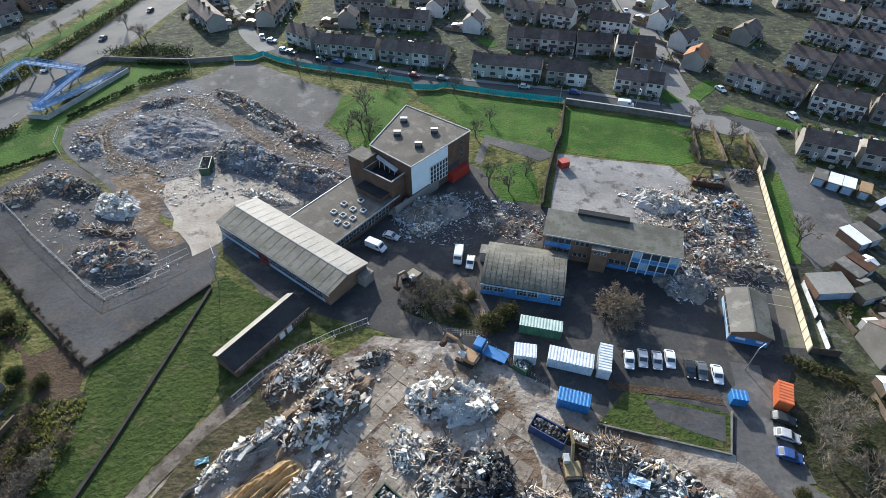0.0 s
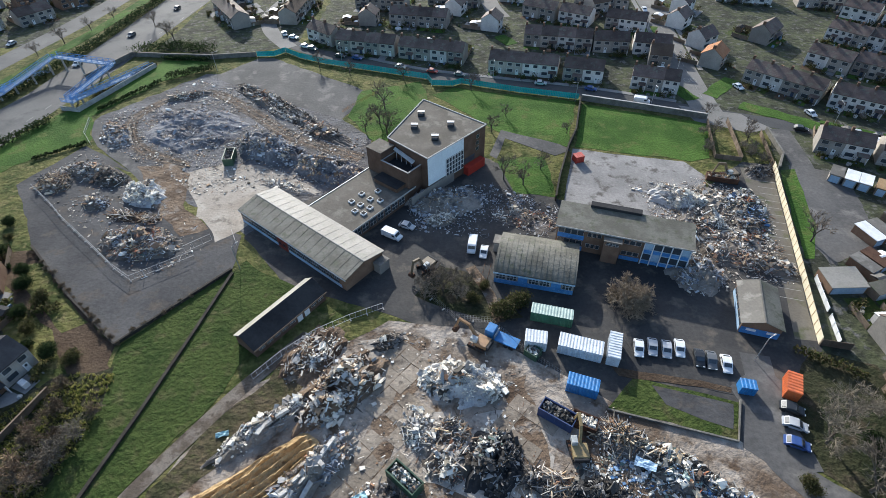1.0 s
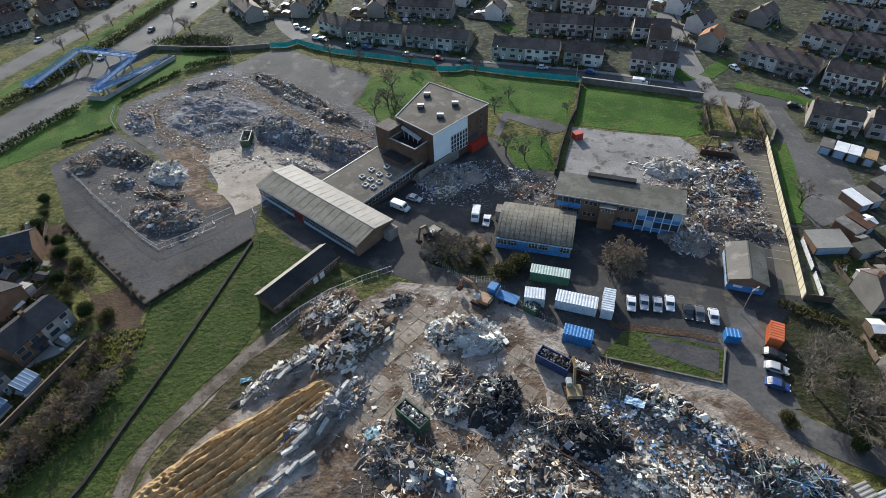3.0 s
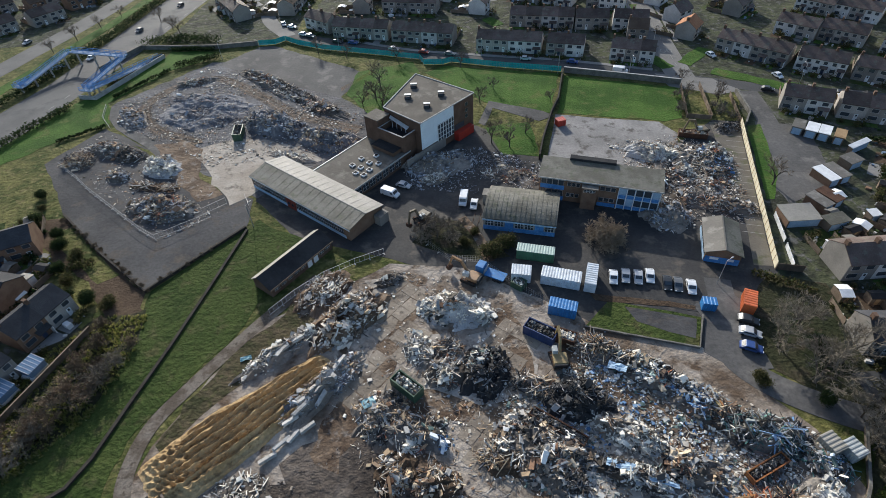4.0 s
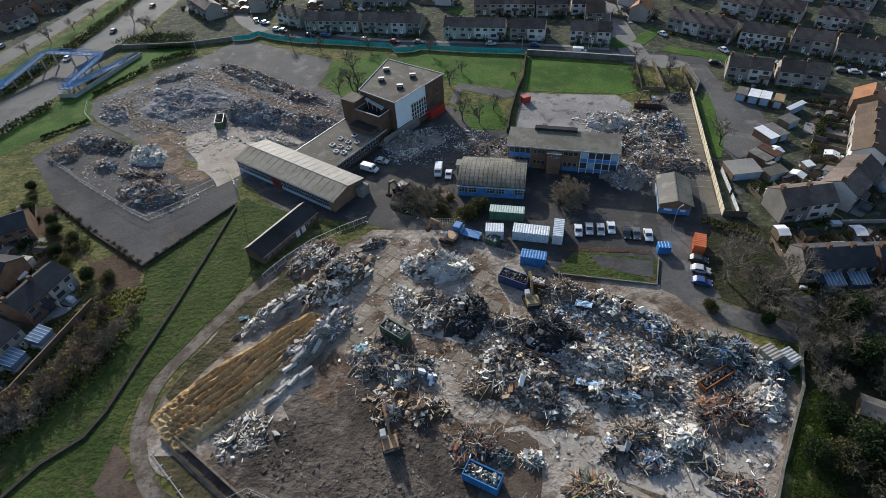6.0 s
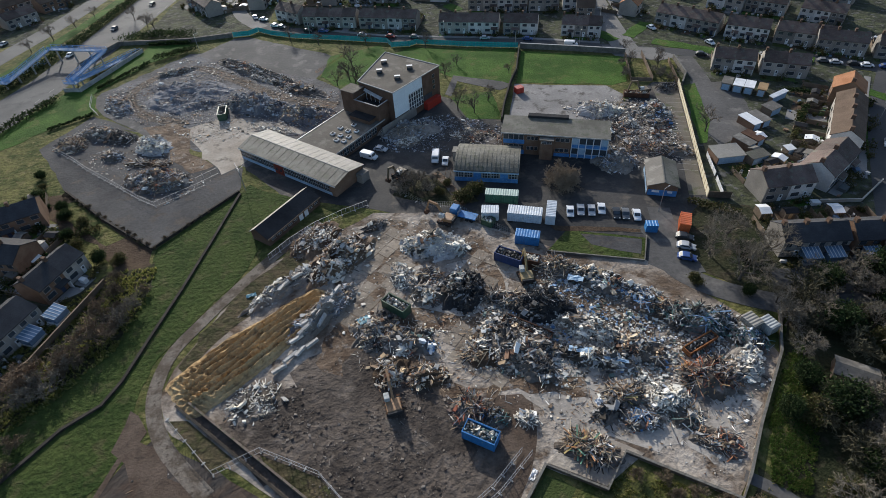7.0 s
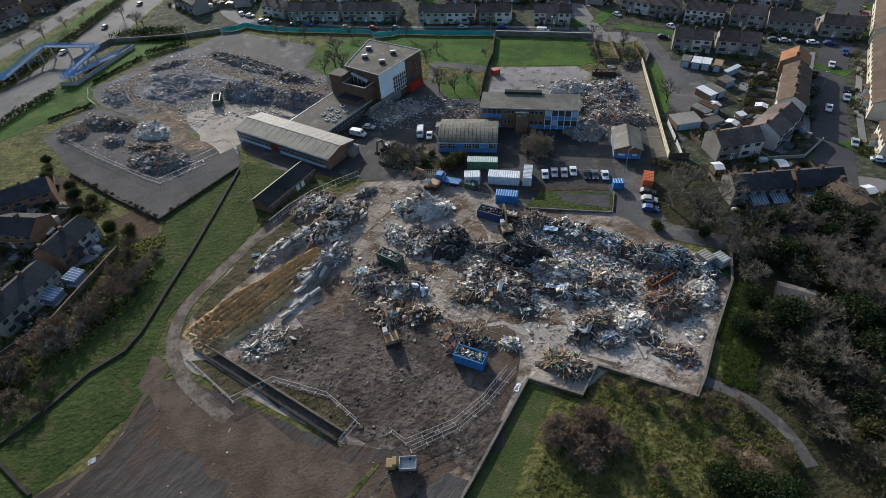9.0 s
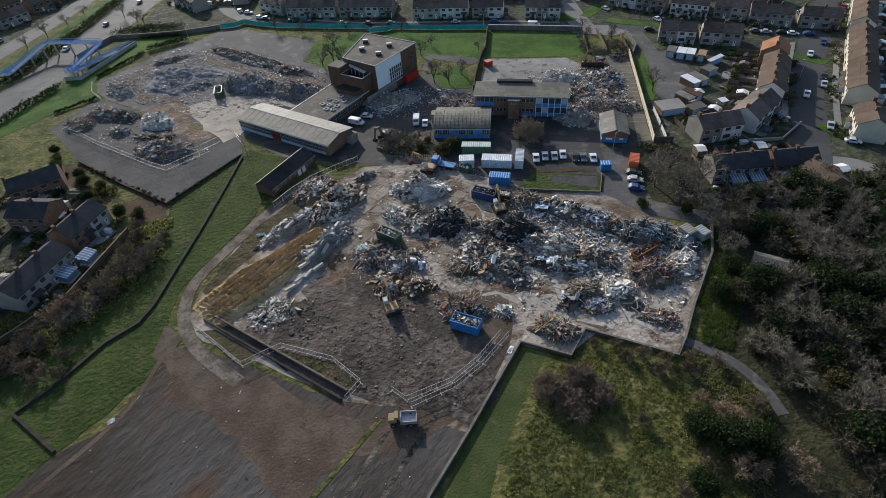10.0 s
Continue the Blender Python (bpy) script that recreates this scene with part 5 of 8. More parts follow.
def car(colour, van=False):
    c = empty("van" if van else "car")
    L, W, H = (5.2, 1.95, 2.1) if van else (4.2, 1.74, 1.45)
    if van:
        pts = [(0.05, 0.35), (L - 0.05, 0.35), (L, 0.5), (L, H - 0.12), (L - 0.2, H), (1.5, H), (1.1, H - 0.15), (0.75, 1.15), (0.12, 0.95), (0, 0.6)]
    else:
        pts = [(0.08, 0.3), (L - 0.1, 0.3), (L, 0.55), (L - 0.05, 0.85), (L - 0.35, 0.93), (L - 0.9, H - 0.06), (L - 1.4, H), (1.75, H - 0.02), (1.05, 0.9), (0.15, 0.74), (0, 0.5)]
    bm = profile([(y, z) for y, z in pts], -W / 2, W / 2)
    bmesh.ops.bevel(bm, geom=[e for e in bm.edges], offset=0.06, segments=2, affect="EDGES")
    part("body", bm, M["car_" + colour], c)
    if van:
        part("windscreen", profile([(0.80, 1.22), (1.10, 1.92), (1.06, 1.95), (0.74, 1.24)], -0.8, 0.8), M["glass"], c)
        for s in (-1, 1):
            x = s * (W / 2 + 0.004)
            part("side_window", box(min(x, x + s * 0.02), 1.15, 1.2, max(x, x + s * 0.02), 1.95, 1.75), M["glass"], c)
    else:
        part("windscreen", profile([(1.12, 0.96), (1.70, 1.38), (1.66, 1.44), (1.06, 0.99)], -0.66, 0.66), M["glass"], c)
        part("rear_window", profile([(L - 0.42, 0.98), (L - 0.88, 1.36), (L - 0.84, 1.42), (L - 0.34, 1.0)], -0.62, 0.62), M["glass"], c)
        for s in (-1, 1):
            x = s * (W / 2 + 0.004)
            part("side_window", profile([(1.25, 0.95), (L - 0.75, 0.95), (L - 1.15, 1.32), (1.75, 1.32)], min(x, x + s * 0.02), max(x, x + s * 0.02)), M["glass"], c)
    for s in (-1, 1):
        for y in (0.8, L - 0.8):
            bm = bmesh.new()
            bmesh.ops.create_cone(bm, cap_ends=True, segments=12, radius1=0.32, radius2=0.32, depth=0.2, matrix=Matrix.Translation((s * (W / 2 - 0.08), y, 0.32)) @ Matrix.Rotation(math.pi / 2, 4, "Y"))
            part("wheel", bm, M["black"], c)
    for x in (-0.78, 0.46):
        part("headlight", box(x, -0.02, 0.58, x + 0.32, 0.1, 0.72), M["white_paint"], c)
    return c


CARS = {}


def park(x, y, yaw, colour, where, van=False, z=0.09):
    key = (colour, van)
    m = pose(x, y, z, 0, 0, yaw)
    if key in CARS:
        ob = copy_thing(CARS[key], m)
    else:
        ob = CARS[key] = car(colour, van)
        ob.matrix_basis = m
    words = {"white": "white", "silver": "silver-grey", "black": "black", "blue": "dark blue", "red": "red", "grey": "dark grey"}[colour]
    return tagged(ob, f"{words} {'panel van' if van else 'hatchback car'} parked {where}", "van" if van else "car", "parked vehicles")


for x, y, col in ((35.4, 57.6, "white"), (38.1, 57.9, "silver"), (40.7, 57.4, "silver"), (43.3, 57.7, "white"), (46.4, 55.5, "black"), (48.5, 55.0, "grey"), (51.1, 54.2, "white")):
    park(x, y, -10, col, "in the site car park row")
for x, y, col in ((60.0, 47.3, "black"), (59.2, 44.2, "silver"), (58.0, 40.7, "blue")):
    park(x + 1.6, y - 1.0, 68, col, "by the access lane")
park(-13.6, 90.6, 60, "white", "in the school courtyard", True)
park(-10.6, 94.6, 65, "silver", "in the school courtyard")
park(3.2, 85.9, -8, "white", "in the dark courtyard", True)
park(5.9, 84.4, -10, "white", "in the dark courtyard")
for x, y, a, col in ((30.4, 172.1, 80, "silver"), (-59.9, 203.0, 60, "white"), (-56.5, 201.0, 60, "grey"), (-37.2, 192.5, 70, "blue"), (96.2, 168.0, 20, "white"), (112, 149.8, 15, "white"), (106.1, 141.8, 70, "black"), (81.5, 241.6, 0, "white"), (-72.2, 214.7, 25, "silver"), (-66.6, 212.5, 70, "white"), (-44, 194.3, 68, "black"), (2, 178.6, 72, "grey"), (-8, 181, 70, "red"), (47, 167.6, 72, "blue"), (-20, 185, 70, "silver"),
                     (147.3, 103.5, -35, "white"), (140.6, 86.2, -35, "black"), (137.2, 81, -35, "silver"), (128.0, 76.1, -35, "white"), (122.8, 56.8, -35, "silver"), (126.4, 48.6, 60, "white"), (171.6, 141.9, 50, "silver"), (158, 112, -35, "blue"), (133, 104, 60, "blue"), (136, 106, 60, "grey"), (187.4, 142.8, -40, "red"), (104, 70.0, 40, "silver")):
    park(x, y, a, col, "along a residential street")
park(62.7, 158.6, 72, "white", "beside the stone wall", True)
for k in range(10):
    park(122 + k * 4.2 + (k % 2), 139.2 - k * 2.0, 70, ("silver", "black", "white", "blue", "red", "grey")[k % 6], "along a residential street")
for x, y, a, col in ((-146, 186, -8, "white"), (-138, 214, -8, "grey"), (-184, 205, -12, "silver"), (-131, 245, -8, "black")):
    park(x, y, a, col, "on the main road", False, 0.035)


def corrugated(x0, y0, z0, x1, y1, z1, n):
    """A box with ribbed long sides and ribbed top."""
    step = (x1 - x0) / n
    front, back = [], []
    for i in range(n):
        for k, d in ((0.1, 0.0), (0.3, 0.06), (0.6, 0.06), (0.8, 0.0)):
            front.append((x0 + (i + k) * step, y0 - d))
            back.append((x0 + (i + k) * step, y1 + d))
    return prism([(x0, y0)] + front + [(x1, y0), (x1, y1)] + back[::-1] + [(x0, y1)], z0, z1)


def ribbed_sheet(x0, y0, z0, x1, y1, z1, n):
    """A trapezoid-ribbed sheet, its ribs across x."""
    step = (x1 - x0) / n
    up = [(x0, z1 - 0.05)] + [(x0 + (i + k) * step, z1 - 0.05 + d) for i in range(n) for k, d in ((0.1, 0.0), (0.25, 0.07), (0.6, 0.07), (0.75, 0.0))] + [(x1, z1 - 0.05)]
    bm = bmesh.new()
    a = [bm.verts.new((x, y0, z)) for x, z in up] + [bm.verts.new((x, y0, z0)) for x in (x1, x0)]
    b = [bm.verts.new((x, y1, z)) for x, z in up] + [bm.verts.new((x, y1, z0)) for x in (x1, x0)]
    m = len(a)
    bm.faces.new(a)
    bm.faces.new(b[::-1])
    for i in range(m):
        bm.faces.new((a[i], b[i], b[(i + 1) % m], a[(i + 1) % m]))
    bmesh.ops.recalc_face_normals(bm, faces=bm.faces)
    return bm


def container(x, y, yaw, L, W, H, mat, label, top=None):
    c = empty("shipping_container", pose(x, y, 0.1, 0, 0, yaw), label, "container", "site containers")
    part("body", corrugated(0, 0, 0.1, L, W, H, int(L / 0.45)), M[mat], c)
    part("roof_sheet", ribbed_sheet(-0.05, -0.05, H + 0.003, L + 0.05, W + 0.05, H + 0.1, int(L / 0.6)), M[top or mat], c, "ribbed roof sheet")
    for i in range(2):
        d = part("door", box(L + 0.003, 0.08 + i * W / 2, 0.2, L + 0.07, W / 2 - 0.04 + i * W / 2, H - 0.1), M[mat], c)
        part("lock_bar", box(L + 0.07, W / 4 + i * W / 2, 0.2, L + 0.12, W / 4 + 0.06 + i * W / 2, H - 0.1), M["steel"], d)
    for px in (0.0, L - 0.2):
        for py in (0.0, W - 0.2):
            part("corner_foot", box(px, py, 0, px + 0.2, py + 0.2, 0.1), M["black"], c)


for nm, c in (("cont_white", (0.62, 0.66, 0.70)), ("cont_blue", (0.04, 0.19, 0.46)), ("cont_green", (0.05, 0.14, 0.09)), ("cont_palegreen", (0.42, 0.52, 0.46)), ("cont_orange", (0.66, 0.16, 0.05)), ("cont_red", (0.42, 0.05, 0.03)), ("skip_green", (0.05, 0.10, 0.06)), ("skip_blue", (0.035, 0.06, 0.16)), ("digger_dull", (0.15, 0.115, 0.07)), ("digger_yellow", (0.30, 0.22, 0.10)), ("digger_orange", (0.34, 0.20, 0.10)), ("tarp", (0.24, 0.42, 0.47)), ("pale_cab", (0.45, 0.47, 0.46))):
    M[nm] = surf(nm, c, tuple(v * 0.75 for v in c), 0.7, 4.0, 0.5, 0.05, 0.0, 0.4, c3=tuple(0.6 * v + 0.03 for v in c), fine_mix=0.25)
container(15.2, 66.6, -13, 8.4, 2.6, 2.7, "cont_green", "dark green site cabin with pale ribbed roof", "cont_palegreen")
container(13.4, 59.4, -9, 4.2, 3.0, 2.6, "cont_white", "short white steel container")
container(19.7, 58.6, -16, 8.4, 3.2, 2.6, "cont_white", "long white ribbed steel container")
container(30.9, 55.4, 74, 6.3, 2.3, 2.7, "cont_white", "white steel container set crosswise")
container(20.2, 50.1, -18, 5.6, 2.6, 2.6, "cont_blue", "bright blue steel container")
container(61.4, 48.6, 66, 4.6, 2.4, 2.5, "cont_orange", "orange steel container by the lane")
container(33.2, 123.6, 20, 2.6, 2.2, 2.0, "cont_red", "small red steel store on the yard")
container(51.6, 50.2, -10, 2.7, 2.0, 2.1, "cont_blue", "small blue steel store")
container(60.2, 21.5, -68, 3.2, 2.6, 2.4, "pale_felt", "pale grey cabin at the yard edge")
container(63.4, 20.6, -68, 3.0, 2.4, 2.2, "pale_cab", "pale grey dented cabin")


def skip(x, y, yaw, L, W, H, mat, label, fill=None, seed=1):
    s = empty("skip", pose(x, y, 0.1, 0, 0, yaw), label, "skip", "waste skips")
    t = 0.12
    bm = bmesh.new()
    add_box(bm, 0, 0, 0, L, W, 0.15)
    for a in ((0, 0, 0.15, L, t, H), (0, W - t, 0.15, L, W, H), (0, t, 0.15, t, W - t, H), (L - t, t, 0.15, L, W - t, H)):
        add_box(bm, *a)
    part("body", bm, M[mat], s)
    n = max(3, int(L / 1.3))
    for i in range(n + 1):
        for y0 in (-0.08, W):
            part("rib", box(i * (L - 0.1) / n, y0, 0.1, i * (L - 0.1) / n + 0.1, y0 + 0.08, H - 0.05), M[mat], s)
    part("rim", box(-0.06, -0.1, H - 0.1, L + 0.06, 0.0, H + 0.04), M[mat], s)
    part("rim", box(-0.06, W, H - 0.1, L + 0.06, W + 0.1, H + 0.04), M[mat], s)
    if fill:
        rng = np.random.default_rng(seed)
        k = int(L * W * 16)
        pl = np.stack([rng.uniform(0.4, L - 0.4, k), rng.uniform(0.4, W - 0.4, k), rng.uniform(H * 0.55, H * 0.95, k)], -1)
        v, f = chunks(rng, pl, rng.uniform(0.12, 0.6, (k, 3)))
        part("load_bed", box(t, t, 0.15, L - t, W - t, H * 0.6), M["dirt"], s)
        tagged(fast_mesh("load", v, f, M[fill], s), kind="stuff")


M["tipper_orange"] = surf("tipper_orange", (0.36, 0.15, 0.05), (0.24, 0.10, 0.045), 0.6, 3.0, c3=(0.13, 0.07, 0.045), bump=0.2, rough=0.6)
skip(-11.0, 33.6, -40, 6.0, 2.5, 2.4, "skip_green", "dark green steel skip heaped with metal", "rubble_metal", 2)
skip(14.6, 45.2, -33, 6.4, 2.6, 2.4, "skip_blue", "dark blue roll-off skip, nearly empty", "rubble_dark", 3)
skip(19.9, 43.3, -24, 4.6, 2.4, 1.8, "rust", "rusty scrap trailer filled with debris", "rubble_white", 4)
skip(3.2, 2.4, -30, 6.0, 2.6, 2.5, "cont_blue", "bright blue skip with pale debris", "rubble_metal", 5)
skip(13.2, 58.0, -38, 2.8, 2.2, 1.7, "skip_green", "small green covered skip", "rubble_metal", 6)
skip(-64.4, 121.6, 98, 6.0, 2.6, 2.4, "skip_green", "dark green skip on the pale pad", "rubble_dark", 7)
skip(47.6, 14.6, 26, 7.6, 1.7, 1.3, "tipper_orange", "rusty orange steel tipper body", "rubble_dark", 8)
skip(13.8, 27.0, -35, 10.5, 1.8, 0.9, "rust", "long rusted open trailer bed", "rubble_dark", 9)
skip(12.2, 24.2, -35, 10.0, 1.3, 0.8, "rust", "second long rusted trailer bed", "rubble_dark", 10)
skip(67.2, 116.2, -15, 8.0, 2.2, 1.5, "rust", "rusty brown trailer by the rubble", "rubble_wood", 11)


def excavator(x, y, yaw, mat, label, reach=1.0, swing=0):
    """A tracked digger: tracks along y, the boom ahead along y."""
    e = empty("excavator", pose(x, y, 0.1, 0, 0, yaw), label, "excavator", "demolition machines")
    for s in (-1, 1):
        bm = profile([(-1.9, 0.25), (-1.6, 0), (1.6, 0), (1.9, 0.25), (1.9, 0.65), (1.6, 0.9), (-1.6, 0.9), (-1.9, 0.65)], s * 1.25 - 0.3, s * 1.25 + 0.3)
        tr = part("track", bm, M["black"], e)
        for i in range(5):
            part("track_shoe", box(s * 1.25 - 0.33, -1.7 + i * 0.75, 0.88, s * 1.25 + 0.33, -1.3 + i * 0.75, 0.95), M["rust"], tr)
    part("undercarriage", box(-0.95, -0.9, 0.35, 0.95, 0.9, 1.0), M["black"], e)
    up = empty("superstructure", pose(0, 0, 0, 0, 0, swing))
    up.parent = e
    part("engine_house", box(-1.35, -2.1, 1.05, 1.35, 0.5, 2.0, 0.12), M[mat], up)
    part("counterweight", box(-1.3, -2.6, 1.1, 1.3, -2.11, 1.95, 0.1), M["black"], up)
    part("cab", box(-1.35, 0.0, 1.95, -0.35, 1.4, 2.95, 0.08), M["pale_cab"], up)
    part("cab_glass", box(-1.28, 1.0, 2.1, -0.42, 1.44, 2.85), M["glass"], up)
    bm = bmesh.new()
    k = reach
    p = [(0.2, 0.5, 1.5), (0.2, 2.4 * k, 4.6), (0.2, 4.6 * k, 5.0)]
    for a, b in zip(p, p[1:]):
        d = Vector(b) - Vector(a)
        m = Matrix.Translation((Vector(a) + Vector(b)) / 2) @ d.to_track_quat("Z", "Y").to_matrix().to_4x4() @ Matrix.Diagonal((0.42, 0.6, d.length + 0.25, 1))
        bmesh.ops.create_cube(bm, size=1, matrix=m)
    part("boom", bm, M[mat], up)
    bm = bmesh.new()
    a, b = Vector(p[2]), Vector((0.2, 5.6 * k, 1.9))
    d = b - a
    bmesh.ops.create_cube(bm, size=1, matrix=Matrix.Translation((a + b) / 2) @ d.to_track_quat("Z", "Y").to_matrix().to_4x4() @ Matrix.Diagonal((0.34, 0.42, d.length + 0.2, 1)))
    part("stick", bm, M[mat], up)
    part("ram", rod(bmesh.new(), (0.2, 1.0, 1.9), (0.2, 2.2 * k, 3.7), 0.1, 8), M["steel"], up)
    y = 5.6 * k
    part("bucket", profile([(y - 0.5, 2.0), (y + 0.3, 2.0), (y + 0.5, 1.3), (y, 0.8), (y - 0.7, 1.2)], -0.4, 0.8), M["rust"], up)


excavator(4.6, 60.2, 60, "digger_orange", "orange tracked excavator with raised boom", 1.0, 0)
excavator(20.8, 38.6, 10, "digger_yellow", "yellow-brown excavator beside a roll-off skip", 0.9, -8)
excavator(-8.6, 9.6, 12, "digger_orange", "excavator working in dark mud", 1.0, 0)
excavator(-7.0, 81.0, 120, "digger_dull", "excavator parked in the shaded courtyard", 0.8, 20)
excavator(73.5, 117.5, 100, "digger_dull", "dusty brown excavator by the northern rubble", 0.9, 0)


def dumper(x, y, yaw):
    d = empty("site_dumper", pose(x, y, 0.1, 0, 0, yaw), "small yellow site dumper with steel tipping tray", "dumper")
    part("chassis", box(-2.2, -0.6, 0.5, 2.0, 0.6, 0.9), M["black"], d)
    part("engine_cover", box(-2.4, -0.85, 0.9, -0.9, 0.85, 1.9, 0.15), M["digger_yellow"], d)
    part("cab_frame", box(-1.3, -0.75, 1.9, -0.5, 0.75, 2.6, 0.1), M["digger_yellow"], d)
    bm = bmesh.new()
    for a in ((-0.2, -1.1, 0.95, 2.6, 1.1, 1.05), (-0.2, -1.1, 1.05, 2.6, -1.0, 1.8), (-0.2, 1.0, 1.05, 2.6, 1.1, 1.8), (-0.2, -1.0, 1.05, -0.1, 1.0, 1.8), (2.5, -1.0, 1.05, 2.6, 1.0, 1.6)):
        add_box(bm, *a)
    part("tray", bm, M["steel"], d, "pale worn steel tray")
    for sx in (-1.6, 1.5):
        for sy in (-1, 1):
            bm = bmesh.new()
            bmesh.ops.create_cone(bm, cap_ends=True, segments=12, radius1=0.55, radius2=0.55, depth=0.4, matrix=Matrix.Translation((sx, sy * 0.95, 0.55)) @ Matrix.Rotation(math.pi / 2, 4, "X"))
            wh = part("wheel", bm, M["black"], d)
            part("hub", box(sx - 0.15, sy * 1.13 - 0.04, 0.4, sx + 0.15, sy * 1.13 + 0.04, 0.7), M["digger_yellow"], wh)


dumper(-8.0, -17.2, -5)


def lorry(x, y, yaw, label):
    t = empty("lorry", pose(x, y, 0.1, 0, 0, yaw), label, "lorry")
    part("cab", box(0, -1.2, 0.6, 1.9, 1.2, 2.9, 0.12), M["cont_blue"], t)
    part("windscreen", box(-0.03, -1.0, 1.7, 0.02, 1.0, 2.6), M["glass"], t)
    part("bed", box(2.1, -1.25, 0.9, 6.8, 1.25, 1.2), M["cont_blue"], t)
    part("headboard", box(2.05, -1.2, 1.2, 2.2, 1.2, 2.2), M["steel"], t)
    for sx in (1.0, 4.6, 5.8):
        for sy in (-1, 1):
            bm = bmesh.new()
            bmesh.ops.create_cone(bm, cap_ends=True, segments=12, radius1=0.5, radius2=0.5, depth=0.3, matrix=Matrix.Translation((sx, sy * 1.1, 0.5)) @ Matrix.Rotation(math.pi / 2, 4, "X"))
            part("wheel", bm, M["black"], t)


lorry(6.2, 62.8, -28, "blue flatbed lorry beside the excavator")


# ---- footbridge over the main road ----
def footbridge():
    b = empty("footbridge", pose(0, 0, 0), "blue-painted steel footbridge with zigzag access ramps", "footbridge")

    def span(p, q, w, name):
        p, q = Vector(p), Vector(q)
        d = q - p
        side = Vector((-d.y, d.x, 0)).normalized() * w / 2
        bm = bmesh.new()
        lo = [bm.verts.new(p + s * side + Vector((0, 0, z))) for s in (-1, 1) for z in (-0.25, 0)]
        hi = [bm.verts.new(q + s * side + Vector((0, 0, z))) for s in (-1, 1) for z in (-0.25, 0)]
        for i, j in ((0, 1), (1, 3), (3, 2), (2, 0)):
            bm.faces.new((lo[i], lo[j], hi[j], hi[i]))
        bm.faces.new((lo[0], lo[1], lo[3], lo[2]))
        bm.faces.new((hi[0], hi[1], hi[3], hi[2]))
        bmesh.ops.recalc_face_normals(bm, faces=bm.faces)
        deck = part(name, bm, M["bridge_deck"], b)
        n = max(2, int(d.length / 2.5))
        for s in (-1, 1):
            off = side * s
            rl = bmesh.new()
            for z in (0.15, 0.6, 1.25):
                rod(rl, p + off + Vector((0, 0, z)), q + off + Vector((0, 0, z)), 0.09, 4)
            part("rail", rl, M["bridge_blue"], deck)
            for i in range(n + 1):
                c = p + d * (i / n) + off
                part("post", box(c.x - 0.07, c.y - 0.07, c.z - 0.2, c.x + 0.07, c.y + 0.07, c.z + 1.3), M["bridge_blue"], deck)
        for i in range(1, n, 3):
            c = p + d * (i / n)
            if c.z > 1.0:
                part("pier", box(c.x - 0.25, c.y - 0.25, 0, c.x + 0.25, c.y + 0.25, c.z - 0.25), M["concrete"], b)

    span((-149, 183, 5.6), (-124, 176.5, 5.6), 2.4, "deck")
    span((-124.3, 175.6, 5.6), (-130.2, 155.6, 3.0), 2.2, "ramp")
    span((-127.6, 154.6, 3.0), (-116.5, 187, 0.4), 2.2, "ramp")
    span((-131.2, 154.9, 3.0), (-126.6, 153.8, 3.0), 2.2, "landing")
    span((-149.5, 182.0, 5.6), (-156.0, 160.0, 2.6), 2.2, "ramp")
    span((-158.4, 160.4, 2.6), (-153.6, 183.0, 0.3), 2.2, "ramp")
    span((-158.9, 160.2, 2.6), (-155.2, 159.4, 2.6), 2.2, "landing")
    w = part("ramp_wall", strip_bm([(-132.5, 153.4), (-126.0, 152.2), (-114.5, 186.5)], 0.3, 0, 1.6), M["concrete"], b, "pale concrete ramp wall")


M["bridge_blue"] = surf("bridge_blue", (0.20, 0.38, 0.66), (0.15, 0.30, 0.56), 0.5, 3.0, bump=0.05, rough=0.5)
M["bridge_deck"] = surf("bridge_deck", (0.26, 0.32, 0.42), (0.34, 0.40, 0.48), 0.3, 3.0, bump=0.05)
footbridge()


def field_shed():
    """Old long shed standing among the scrub."""
    g = empty("field_shed", pose(70.6, 7.6, 0, 0, 0, -34), "long grey weathered shed among bare trees", "shed")
    part("wall", profile([(0, 0), (4.2, 0), (4.2, 1.9), (2.1, 2.7), (0, 1.9)], 0, 6.6), M["old_wood"], g)
    for ya, yb, za, zb in ((-0.2, 2.1, 1.88, 2.75), (2.104, 4.4, 2.75, 1.88)):
        part("roof_slope", profile([(ya, za), (yb, zb), (yb, zb + 0.1), (ya, za + 0.1)], -0.2, 6.8), M["felt"], g)
    part("door", box(-0.06, 1.5, 0.02, -0.003, 2.6, 1.8), M["dark_brick"], g)


field_shed()


def garden_clutter():
    """Bins, tubs, toys and boards too small to tell apart, strewn behind the houses."""
    rng = np.random.default_rng(8)
    pl, n = [], 26
    for p0, p1, k, depth in PLACED:
        d = (p1 - p0).normalized()
        q = Vector((-d.y, d.x))
        for i in range(k * n // 2):
            a = p0.lerp(p1, rng.uniform(0, 1)) + q * (depth + 0.6 + abs(rng.normal(0, 4.5))) if rng.uniform() < 0.75 else p0.lerp(p1, rng.uniform(0, 1)) - q * rng.uniform(0.6, 4.0)
            pl.append((a.x, a.y, 0.2))
    pl = np.array(pl)
    m = len(pl)
    s = np.exp(rng.normal(-0.75, 0.55, (m, 1))) * rng.uniform(0.5, 1.5, (m, 3))
    v, f = chunks(rng, pl, np.minimum(s, 2.2), 0.06, 0.05)
    tagged(fast_mesh("garden_clutter", v, f, M["clutter"]), "bins, tubs and boards strewn in back gardens", "clutter", kind="stuff")


